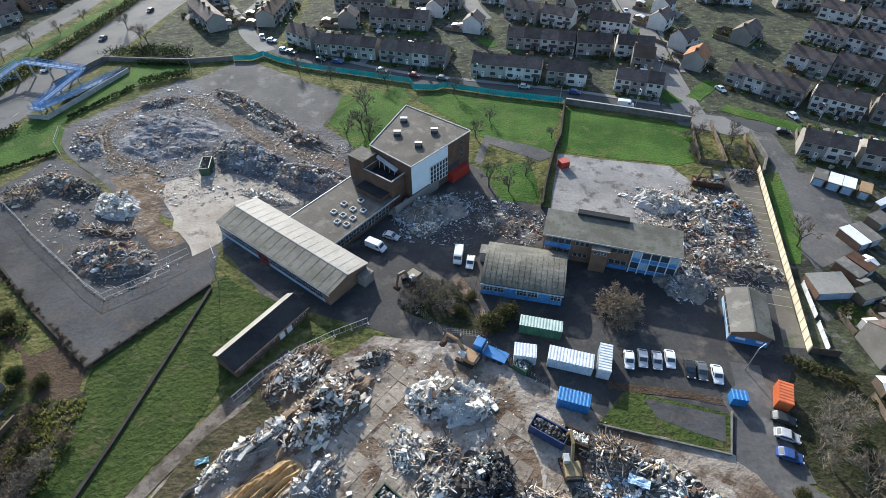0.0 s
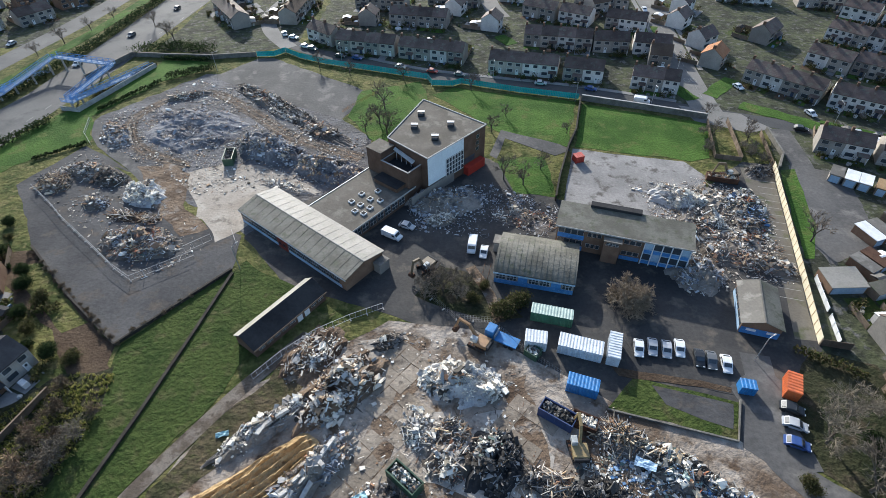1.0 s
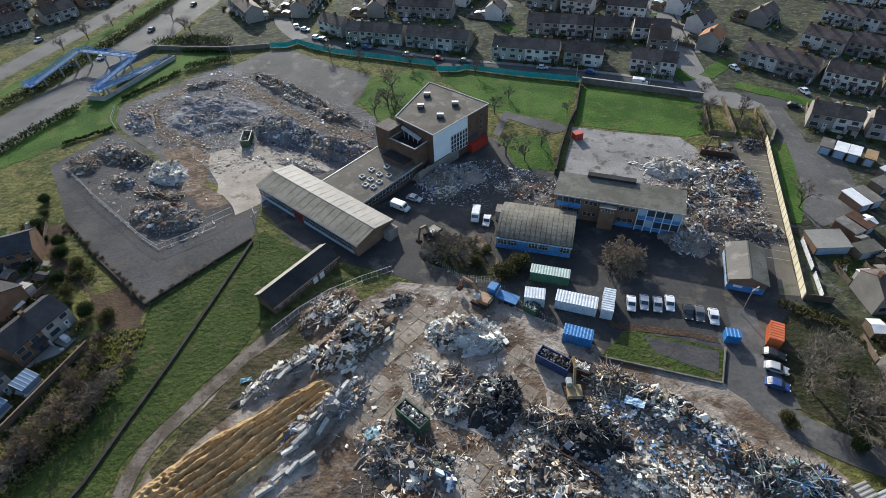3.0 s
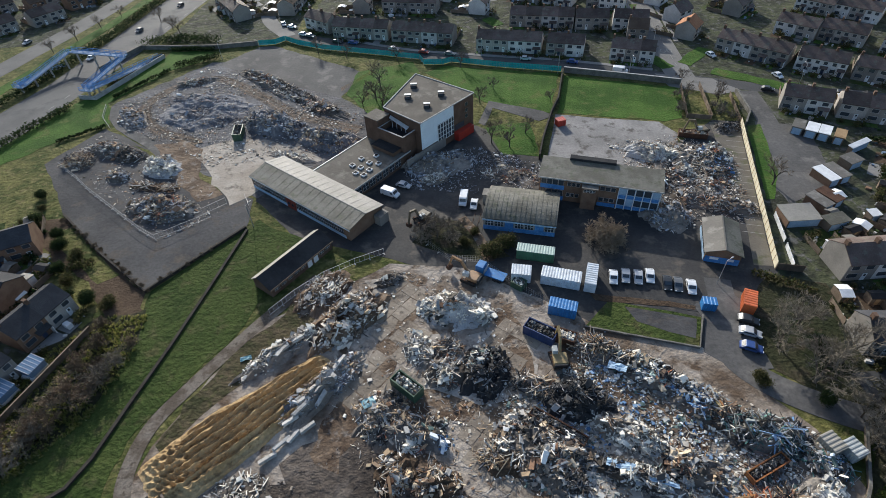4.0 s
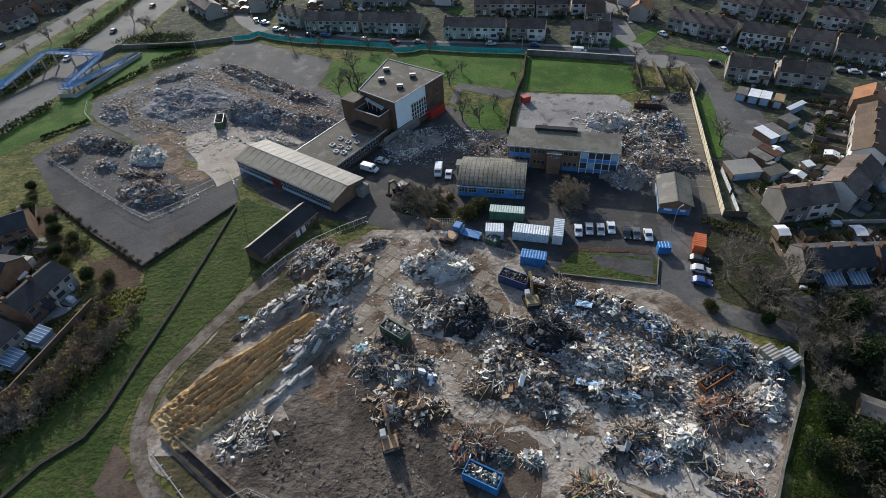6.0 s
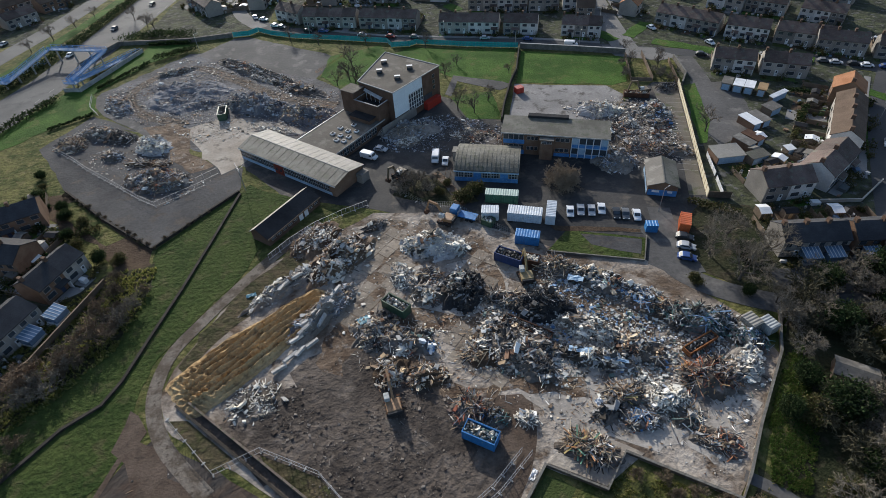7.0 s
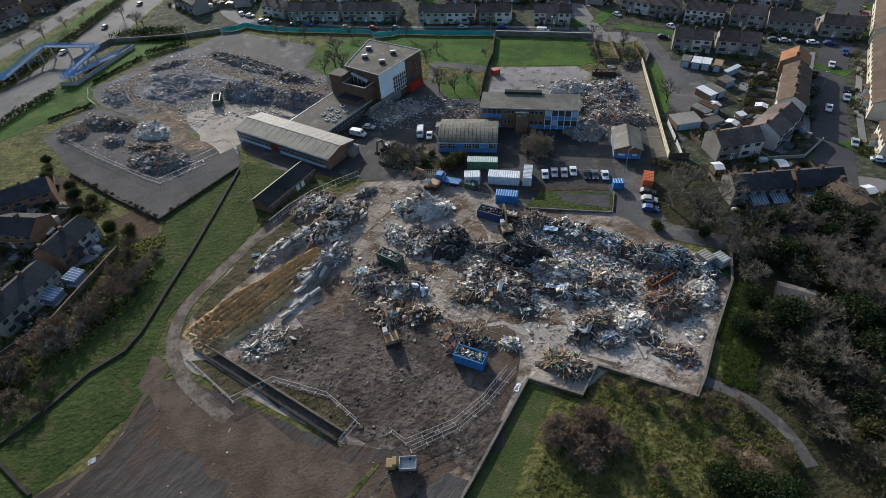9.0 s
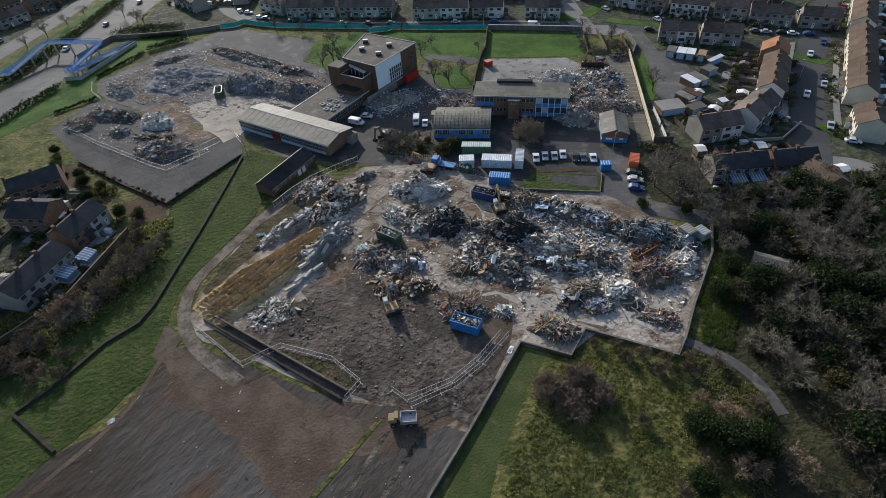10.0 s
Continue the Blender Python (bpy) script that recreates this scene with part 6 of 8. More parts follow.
M["clutter"] = islands("garden_clutter", [(0.62, 0.62, 0.61), (0.20, 0.17, 0.14), (0.09, 0.10, 0.10), (0.36, 0.34, 0.31), (0.05, 0.08, 0.03), (0.26, 0.16, 0.10), (0.46, 0.45, 0.43), (0.07, 0.10, 0.04), (0.16, 0.22, 0.30), (0.30, 0.28, 0.24)])
garden_clutter()

# ---- heaps of rubble ----
def mound_z(u, v, h, seed, rough):
    """Height of a heap at (u, v) of its unit circle: a body with lobes, lumps and hollows."""
    r = math.hypot(u, v)
    n = noise.fractal((u * 3.1 + seed, v * 3.1, seed * 0.37), 0.75, 2.1, 4)
    edge = 1 + 0.36 * noise.noise((u * 1.9, v * 1.9, seed + 5.0)) + 0.16 * noise.noise((u * 4.7, v * 4.7, seed + 8.0))
    body = max(0.0, 1 - (r / edge) ** 2)
    return h * body ** 0.8 * max(0.12, 1 + 1.25 * rough * n)


MIX = {
    "rubble": ("rubble", "rubble", "rubble_white", "rubble_wood", "rubble_dark", "rubble_red"),
    "rubble_white": ("rubble_white", "rubble_white", "rubble_white", "rubble", "rubble_white"),
    "rubble_blue": ("rubble_blue", "rubble_blue", "rubble", "rubble_wood"),
    "rubble_dark": ("rubble_dark", "rubble_dark", "rubble_dark", "rubble_dark", "rubble_metal"),
    "rubble_wood": ("rubble_wood", "rubble_wood", "rubble_wood", "rubble", "rubble_dark"),
    "rubble_metal": ("rubble_metal", "rubble_metal", "rubble_scrap", "rubble_white", "rubble_dark", "rubble_wood", "rubble_red"),
    "rubble_earth": ("rubble", "rubble_wood", "rubble_white", "rubble"),
    "rubble_fine": ("rubble_blue", "rubble"),
    "rubble_court": ("rubble", "rubble_red", "rubble_blue", "rubble_wood", "rubble_metal"),
    "rubble_red": ("rubble_red", "rubble_red", "rubble_wood", "rubble_dark"),
    "rubble_teal": ("rubble_teal", "rubble_teal", "rubble_dark", "rubble_scrap", "rubble_metal"),
}


def heap(x, y, rx, ry, yaw, h, mat, label, base="dirt", dens=5.0, size=0.35, long=0.15, rough=0.5, seed=0, pieces=0, name="rubble_heap", piece_mat="concrete"):
    """A mound of broken stuff: an uneven core, dumped loads of loose bits of every size and some large blocks."""
    g = empty(name, pose(x, y, 0, 0, 0, yaw), label, "rubble heap")
    rx, ry = rx * 0.95, ry * 0.95
    n = max(18, int(max(rx, ry) * 2.6))
    xs = np.linspace(-1.3, 1.3, n)
    vs = np.array([(a * rx, b * ry, mound_z(a, b, h, seed, rough) - 0.04) for a in xs for b in xs])
    idx = np.arange(n * n).reshape(n, n)
    fs = np.stack([idx[:-1, :-1], idx[1:, :-1], idx[1:, 1:], idx[:-1, 1:]], -1).reshape(-1, 4)
    keep = vs[fs][:, :, 2].max(1) > 0.0
    fast_mesh("core", vs, fs[keep], M[base], g)
    rng = np.random.default_rng(seed + 100)
    loads = max(6, int(math.pi * rx * ry / 5.0))
    lr, la = np.sqrt(rng.uniform(0, 1.0, loads)), rng.uniform(0, 2 * np.pi, loads)
    centre = np.stack([lr * np.cos(la), lr * np.sin(la)], -1)
    mats = MIX[mat]
    kind = rng.integers(0, len(mats), loads)
    big = np.exp(rng.normal(0, 0.35, loads))
    k = int(math.pi * rx * ry * dens * 2.4)
    own = rng.integers(0, loads, k)
    uv = centre[own] + rng.normal(0, 1, (k, 2)) * np.array([1.1 / rx, 1.1 / ry]) * rng.choice([0.7, 1.0, 1.7], (k, 1), p=[0.45, 0.4, 0.15])
    u, v = uv[:, 0], uv[:, 1]
    near = np.hypot(u, v) < rng.uniform(0.75, 1.2, k)
    uv, own, k = uv[near], own[near], int(near.sum())
    u, v = uv[:, 0], uv[:, 1]
    z = np.array([mound_z(p, q, h, seed, rough) for p, q in zip(u, v)])
    s = np.minimum(0.30 * size * big[own] * np.exp(rng.normal(0, 0.68, k)), 0.9)
    shape = np.stack([s * rng.uniform(0.9, 2.2, k), s * rng.uniform(0.5, 1.2, k), s * rng.uniform(0.12, 0.75, k)], -1)
    bar = rng.uniform(0, 1, k) < long * 0.75
    m = int(bar.sum())
    shape[bar] = np.stack([rng.uniform(0.6, 1.9, m) * (1 + 0.8 * (long > 0.35)), rng.uniform(0.07, 0.2, m), rng.uniform(0.05, 0.14, m)], -1)
    pl = np.stack([u * rx, v * ry, z + s * 0.22 + 0.06], -1)
    vv, ff = chunks(rng, pl, shape, 0.38)
    names = list(dict.fromkeys(mats))
    which = np.repeat(np.array([names.index(mats[i]) for i in kind])[own], 6)
    tagged(fast_mesh("debris", vv, ff, M[names[0]], g, [M[q] for q in names[1:]], which), kind="stuff")
    for i in range(int(pieces * 1.3)):
        a, r = rng.uniform(0, 6.28), rng.uniform(0, 0.95)
        p, q = r * math.cos(a), r * math.sin(a)
        zz = mound_z(p, q, h, seed, rough)
        ob = new("block", BLOCKS[i % 4][0])
        ob.parent = g
        ob.matrix_basis = pose(p * rx, q * ry, zz + 0.15, rng.normal(0, 22), rng.normal(0, 22), rng.uniform(0, 360)) @ Matrix.Diagonal((rng.uniform(0.35, 1.0), rng.uniform(0.35, 0.9), 0.7, 1))
        ob.material_slots[0].link = "OBJECT"
        ob.material_slots[0].material = M[piece_mat]
    return g


def block_mesh(seed, a, b, c):
    rng = random.Random(seed)
    bm = box(-a, -b, -c, a, b, c, 0.06)
    for v in bm.verts:
        v.co += Vector((rng.uniform(-1, 1), rng.uniform(-1, 1), rng.uniform(-0.5, 0.5))) * 0.12
    me = bpy.data.meshes.new("block")
    bm.to_mesh(me)
    bm.free()
    me.materials.append(M["concrete"])
    return me


BLOCKS = [(block_mesh(1, 0.9, 0.6, 0.14),), (block_mesh(2, 1.7, 0.22, 0.18),), (block_mesh(3, 0.6, 0.5, 0.3),), (block_mesh(4, 1.2, 0.8, 0.1),)]
M["grey_fines"] = surf("grey_fines", (0.20, 0.172, 0.142), (0.32, 0.285, 0.245), 0.15, 2.0, c3=(0.13, 0.12, 0.11), bump=0.8, fine_mix=0.6)
M["field_fines"] = surf("field_fines", (0.105, 0.101, 0.107), (0.225, 0.222, 0.232), 0.10, 1.6, c3=(0.28, 0.27, 0.265), bump=0.9, fine_mix=0.6, contrast=0.16)
M["pale_fines"] = surf("pale_fines", (0.42, 0.41, 0.40), (0.56, 0.55, 0.53), 0.2, 2.5, c3=(0.22, 0.21, 0.20), bump=0.6, fine_mix=0.5)
M["rubble_blue"] = islands("rubble_blue_grey", [(0.26, 0.28, 0.31), (0.33, 0.34, 0.36), (0.19, 0.20, 0.22), (0.46, 0.46, 0.47), (0.12, 0.12, 0.13), (0.38, 0.36, 0.34), (0.20, 0.16, 0.14), (0.58, 0.58, 0.58)])
M["rubble_teal"] = islands("rubble_teal", [(0.08, 0.16, 0.14), (0.14, 0.25, 0.22), (0.05, 0.075, 0.07), (0.30, 0.32, 0.31), (0.10, 0.12, 0.11), (0.42, 0.42, 0.40), (0.20, 0.16, 0.12), (0.05, 0.05, 0.048), (0.55, 0.54, 0.52)])
M["rubble_scrap"] = islands("rubble_blue_scrap", [(0.10, 0.19, 0.34), (0.22, 0.32, 0.46), (0.62, 0.66, 0.70), (0.05, 0.08, 0.14), (0.36, 0.42, 0.48), (0.08, 0.08, 0.085), (0.16, 0.26, 0.42), (0.74, 0.75, 0.76)], 0.55)
M["clod"] = islands("mud_clod", [(0.11, 0.088, 0.070), (0.07, 0.055, 0.044), (0.16, 0.135, 0.11), (0.05, 0.04, 0.033), (0.22, 0.19, 0.16)], 0.95)
# north-west field
heap(-83, 142, 19, 12.5, -28, 1.6, "rubble_fine", "broad low mound of crushed grey masonry", "field_fines", 2.6, 0.22, 0.08, 0.7, 1)
heap(-61, 157, 24, 4.2, -40, 1.4, "rubble", "long bank of pale broken concrete and earth", "dirt", 5.0, 0.42, 0.15, 0.9, 2, 14)
heap(-41, 139, 12, 3.0, -32, 1.2, "rubble", "low bank of mixed brick rubble", "dirt", 5.0, 0.4, 0.15, 0.7, 5, 6)
heap(-56, 130, 15, 6.2, -28, 3.0, "rubble_blue", "long blue-grey heap of crushed masonry", "field_fines", 6.0, 0.42, 0.1, 0.8, 3, 10)
heap(-37, 120, 11, 5.6, -25, 3.0, "rubble_blue", "tall blue-grey heap of crushed masonry", "field_fines", 6.0, 0.42, 0.1, 0.7, 63, 10)
heap(-106, 137, 4.4, 10, 32, 1.5, "rubble_blue", "small heap of broken blue-grey masonry", "grey_fines", 6.0, 0.45, 0.12, 0.6, 4, 5)
heap(-93, 163, 9, 2.4, 25, 0.9, "rubble", "low bank of earth and broken brick", "dirt", 5.0, 0.38, 0.15, 0.7, 64, 4)
heap(-47, 112, 9, 2.4, -24, 0.7, "rubble_white", "scatter of pale plaster rubble", "pale_dust", 4.0, 0.4, 0.1, 0.6, 6, 3)
# ball court
heap(-112, 113, 6, 4.4, -25, 1.4, "rubble_wood", "heap of splintered pale timber", "dirt", 7.0, 0.38, 0.5, 0.6, 7)
heap(-105, 118, 9, 4.0, -15, 1.8, "rubble", "heap of mixed demolition debris", "dirt", 6.0, 0.4, 0.2, 0.7, 8, 8)
heap(-97, 115, 5.5, 3.6, -25, 1.6, "rubble_dark", "dark heap of charred debris", "dirt", 6.0, 0.38, 0.2, 0.6, 65, 2)
heap(-95.5, 103.8, 4, 2.8, -20, 1.4, "rubble_blue", "small heap of grey debris", "dirt", 6.0, 0.4, 0.2, 0.6, 9, 4)
heap(-84.5, 108, 6.6, 4.6, -40, 2.4, "rubble_white", "heap of white plasterboard and insulation", "pale_fines", 8.0, 0.45, 0.1, 0.6, 10, 6, piece_mat="white_paint")
heap(-83, 98.5, 8, 2.2, -8, 0.7, "rubble_wood", "thin bed of rusty laths and timber", "brown_soil", 5.0, 0.3, 0.5, 0.5, 66)
heap(-77, 88.6, 10, 6.0, -8, 2.0, "rubble_court", "heap of wood, metal and masonry", "dirt", 6.5, 0.38, 0.35, 0.6, 11, 6)
heap(-72, 86, 5, 3.0, 10, 1.6, "rubble_blue", "heap of blue-grey rubble", "dirt", 6.0, 0.38, 0.15, 0.6, 12, 3)
# courtyard
heap(-3.5, 106, 10.5, 6.5, 10, 1.5, "rubble_blue", "spread of shaded grey rubble", "grey_fines", 5.0, 0.38, 0.12, 0.7, 13, 6)
heap(-4.5, 98.5, 4.0, 2.6, 15, 1.2, "rubble_white", "small heap of pale boards", "grey_fines", 8.0, 0.55, 0.35, 0.5, 14, 4)
heap(17, 99.5, 9, 5, -20, 0.5, "rubble", "thin spread of brick rubble", "dirt", 3.0, 0.3, 0.15, 0.6, 15)
# beside the teaching block
heap(64, 98, 11, 15, -15, 1.5, "rubble", "broad spread of broken brick and concrete", "dirt", 5.0, 0.38, 0.15, 0.8, 16, 12)
heap(57, 107.5, 9.5, 4.6, -30, 2.4, "rubble_white", "heap of pale broken concrete", "pale_fines", 6.5, 0.5, 0.2, 0.7, 17, 10)
heap(73, 103, 5, 9, -12, 1.8, "rubble_metal", "heap of twisted pipes and concrete", "dirt", 6.0, 0.42, 0.3, 0.7, 18, 8)
heap(68, 84, 9, 3.4, -20, 1.5, "rubble", "bank of splintered rubble by the hut", "dirt", 7.0, 0.42, 0.3, 0.6, 19, 6)
heap(53.5, 80.5, 6.5, 5.5, 0, 2.0, "rubble_blue", "heap of dark masonry at the torn end", "grey_fines", 6.0, 0.42, 0.2, 0.7, 20, 6)
# main yard
heap(1.4, 51.4, 8.4, 4.6, -8, 2.7, "rubble_white", "tall heap of white broken concrete", "pale_fines", 9.0, 0.5, 0.06, 0.6, 21, 16)
heap(-6.5, 42.0, 3.2, 5.2, 30, 1.3, "rubble_white", "small heap of pale slabs", "grey_fines", 6.0, 0.45, 0.15, 0.5, 22, 6)
heap(-0.5, 41.6, 3.2, 2.6, 0, 1.6, "rubble_wood", "small heap of broken timber", "dirt", 8.0, 0.35, 0.45, 0.5, 23)
heap(-0.5, 36.5, 4.8, 4.0, 20, 1.7, "rubble", "heap of mixed scrap and plaster", "dirt", 8.0, 0.45, 0.25, 0.6, 24, 6)
heap(6.6, 36.4, 4.4, 6.4, -10, 3.0, "rubble_dark", "tall heap of black tyres and scrap", "dark_felt", 9.0, 0.5, 0.15, 0.6, 25)
heap(-21.5, 49.5, 10.5, 5.4, 46, 2.8, "rubble_earth", "long bank of grey concrete rubble and earth", "mud_brown", 5.5, 0.48, 0.12, 0.7, 26, 18)
heap(-28, 57, 7.5, 5.0, 50, 1.8, "rubble_earth", "bank of earth and broken timber", "mud_brown", 4.0, 0.34, 0.2, 0.7, 27, 6)
heap(-33.5, 41.5, 10.5, 2.6, 42, 1.5, "rubble_white", "low bank of broken concrete kerbs", "grey_fines", 6.0, 0.48, 0.12, 0.6, 28, 10)
heap(-23.5, 33.5, 10.5, 3.4, 50, 2.0, "rubble_blue", "bank of concrete beams and slabs", "grey_fines", 6.0, 0.48, 0.12, 0.6, 29, 22)
heap(-34.5, 13.0, 7.0, 4.6, 20, 0.35, "rubble_white", "pale scatter of plaster and splinters", "dirt", 2.2, 0.3, 0.3, 0.6, 30, 1)
heap(-12.5, 27.5, 5.5, 5.0, 20, 1.8, "rubble_wood", "heap of timber and packaging waste", "dirt", 8.0, 0.4, 0.25, 0.6, 31, 4)
heap(-7.5, 24.2, 8.5, 4.0, -10, 1.4, "rubble_metal", "low heap of scrap metal and plastic", "dirt", 7.0, 0.42, 0.3, 0.6, 32, 4)
heap(-9.0, 17.4, 4.2, 3.4, 60, 1.4, "rubble_wood", "small heap of splintered boards", "brown_soil", 8.0, 0.4, 0.35, 0.5, 33, 3)
heap(-2.0, 15.2, 4.4, 3.0, 0, 1.3, "rubble_wood", "small heap of roots and boards", "brown_soil", 8.0, 0.4, 0.35, 0.5, 34, 3)
heap(15.0, 33.0, 5.5, 2.6, -20, 1.2, "rubble_wood", "low bank of twigs and laths", "dirt", 7.0, 0.3, 0.5, 0.6, 35)
heap(22.8, 29.6, 6.4, 4.4, -18, 3.2, "rubble_dark", "tall heap of black shredded scrap", "dark_felt", 9.0, 0.45, 0.3, 0.7, 36)
heap(15.5, 20.5, 9.5, 6.0, -30, 1.6, "rubble", "broad heap of white goods and scrap", "dirt", 8.0, 0.48, 0.22, 0.7, 37, 12)
heap(28.5, 40.6, 5.4, 3.0, -30, 1.9, "rubble_wood", "heap of pale sawn timber", "dirt", 10.0, 0.4, 0.55, 0.5, 38)
heap(36.0, 36.2, 9.5, 3.6, -30, 1.9, "rubble_metal", "bank of crumpled sheet metal", "dirt", 8.0, 0.55, 0.3, 0.7, 39, 10)
heap(44.0, 29.5, 6.0, 4.0, -40, 1.9, "rubble_metal", "heap of blue painted metal", "dirt", 8.0, 0.5, 0.35, 0.7, 40, 5)
heap(46.8, 27.2, 3.4, 3.0, 0, 1.8, "rubble_wood", "small heap of orange timber", "dirt", 10.0, 0.35, 0.5, 0.5, 41)
heap(30.5, 23.4, 9.5, 3.2, -28, 2.0, "rubble_white", "bank of white scrap panels", "grey_fines", 8.0, 0.48, 0.3, 0.7, 42, 8)
heap(39.0, 17.6, 6.5, 3.4, -35, 1.6, "rubble", "heap of pale rubble and pipes", "dirt", 8.0, 0.42, 0.3, 0.7, 43, 6)
heap(30.0, 16.2, 8.0, 2.6, -20, 1.5, "rubble_metal", "heap of bent aluminium sheets", "dirt", 8.0, 0.6, 0.35, 0.6, 44, 12, piece_mat="steel")
heap(52.5, 23.2, 8.5, 4.2, -12, 2.2, "rubble_teal", "heap of green netting and scrap", "dirt", 8.0, 0.45, 0.4, 0.7, 45, 6)
heap(60.0, 18.0, 4.0, 4.5, 40, 1.4, "rubble_teal", "heap of turquoise plastic waste", "dirt", 8.0, 0.45, 0.3, 0.6, 46, 4)
heap(57.2, 12.6, 3.2, 6.0, -40, 1.3, "rubble_white", "stack of broken pale slabs", "grey_fines", 7.0, 0.6, 0.2, 0.5, 47, 12)
heap(49.4, 9.8, 5.0, 4.4, 30, 2.2, "rubble_red", "heap of red and orange timber", "dirt", 10.0, 0.42, 0.6, 0.6, 48)
heap(40.2, 6.6, 4.4, 3.2, -10, 1.5, "rubble_white", "heap of white plastic window frames", "grey_fines", 9.0, 0.5, 0.3, 0.6, 49, 5, piece_mat="white_paint")
heap(33.2, 8.0, 4.0, 2.4, -5, 1.4, "rubble_wood", "small heap of planks", "dirt", 9.0, 0.4, 0.6, 0.5, 50)
heap(29.5, 5.0, 3.4, 2.4, 30, 1.2, "rubble_dark", "small dark scrap heap", "dirt", 8.0, 0.45, 0.3, 0.5, 51, 2)
heap(34.5, 2.8, 4.0, 2.4, -10, 1.2, "rubble_metal", "small heap of cables and metal", "dirt", 8.0, 0.42, 0.3, 0.5, 52, 2)
heap(4.8, 7.6, 3.6, 3.6, 10, 1.5, "rubble_red", "heap of red timber and grating", "dirt", 9.0, 0.42, 0.5, 0.5, 53)
heap(9.6, 5.6, 3.0, 2.0, 0, 0.9, "rubble_teal", "small heap of plastic scrap", "dirt", 8.0, 0.4, 0.3, 0.5, 54)
heap(15.0, 4.8, 2.2, 1.8, 0, 1.0, "rubble_white", "small heap of white board", "grey_fines", 9.0, 0.5, 0.2, 0.5, 55, 3, piece_mat="white_paint")
heap(24.4, -1.6, 5.6, 3.0, -20, 1.5, "rubble_wood", "fan of long timbers on a slab", "dirt", 6.0, 0.35, 0.75, 0.5, 56)
heap(45.5, -2.0, 4.6, 2.8, -30, 0.9, "rubble", "low heap of scrap by the wall", "dirt", 6.0, 0.4, 0.35, 0.5, 57, 2)
heap(42.0, 2.5, 3.4, 2.4, 0, 0.7, "rubble_metal", "small heap of bent pipes", "dirt", 6.0, 0.4, 0.4, 0.5, 58)
heap(18.0, 15.0, 4.6, 3.0, -30, 1.4, "rubble_dark", "dark heap with broken planks", "dirt", 8.0, 0.45, 0.4, 0.5, 59, 3)
heap(9.0, 19.0, 4.4, 3.2, -10, 1.0, "rubble_wood", "low heap of brush and laths", "brown_soil", 7.0, 0.32, 0.5, 0.5, 60)
heap(-13.5, 60.5, 3.6, 1.8, 30, 1.0, "rubble_dark", "small dark heap by the fence", "dirt", 7.0, 0.4, 0.2, 0.5, 61)
heap(83, 120, 5, 3, 20, 1.2, "rubble_dark", "heap of scrap by the hoarding end", "dirt", 7.0, 0.4, 0.3, 0.5, 62)


def scatter(name, label, pts, n, mat, seed, size=0.11, long=0.3):
    """Loose bits strewn over the ground inside an outline."""
    rng = np.random.default_rng(seed)
    P = np.array(pts)
    lo, hi = P.min(0), P.max(0)
    c = rng.uniform(lo, hi, (n * 3, 2))
    inside = np.zeros(len(c), bool)
    for a, b in zip(P, np.roll(P, -1, 0)):
        hit = ((a[1] > c[:, 1]) != (b[1] > c[:, 1])) & (c[:, 0] < (b[0] - a[0]) * (c[:, 1] - a[1]) / (b[1] - a[1] + 1e-9) + a[0])
        inside ^= hit
    dens = np.array([noise.noise((x * 0.09, y * 0.09, seed)) for x, y in c])
    c = c[inside & (dens > rng.uniform(-0.5, 0.5, len(c)))][:n]
    k = len(c)
    s = np.minimum(size * np.exp(rng.normal(0, 0.6, k)), 0.6)
    shape = np.stack([s * rng.uniform(0.8, 1.8, k), s, s * 0.5], -1)
    bar = rng.uniform(0, 1, k) < long
    shape[bar] = np.stack([rng.uniform(0.4, 1.5, bar.sum()), rng.uniform(0.04, 0.12, bar.sum()), np.full(bar.sum(), 0.06)], -1)
    v, f = chunks(rng, np.column_stack([c, 0.09 + s * 0.15]), shape, 0.12)
    tagged(fast_mesh(name, v, f, M[mat]), label, "debris", kind="stuff")


scatter("yard_litter", "small rubble strewn over the yard", [(-26, 56), (-14, 64), (10, 58), (30, 46), (60, 24), (62, 12), (46, -9), (30, -3), (14, 6), (4, 17), (-12, 23), (-24, 28)], 2600, "rubble", 5, 0.12, 0.25)
scatter("timber_litter", "splinters of timber strewn over the yard", [(-20, 30), (0, 30), (30, 34), (60, 22), (52, -4), (12, 4), (-14, 16)], 1300, "rubble_wood", 6, 0.13, 0.6)
scatter("scrap_litter", "mixed scrap strewn between the heaps", [(10, 30), (24, 38), (34, 40), (48, 30), (60, 24), (60, 8), (50, 2), (36, 4), (20, 12), (8, 16)], 5500, "rubble_metal", 15, 0.22, 0.3)
scatter("blue_litter", "blue and white scrap strewn between the heaps", [(14, 30), (34, 40), (50, 28), (60, 22), (52, 12), (36, 12), (20, 16)], 1500, "rubble_scrap", 25, 0.24, 0.3)
scatter("plaster_litter", "white plaster and board strewn over the yard", [(-16, 60), (10, 58), (30, 40), (60, 20), (48, -6), (14, 4), (-10, 18), (-28, 28)], 450, "rubble_white", 16, 0.12, 0.1)
scatter("field_litter", "crushed rubble strewn over the field", [(-116, 146), (-94, 176), (-60, 160), (-28, 136), (-26, 114), (-48, 108), (-70, 108), (-106, 132)], 6000, "rubble", 7, 0.13, 0.15)
scatter("court_litter", "debris strewn on the ball court", [(-118, 112), (-112, 130), (-66, 97), (-60, 86), (-72, 76)], 1800, "rubble", 8, 0.13, 0.3)
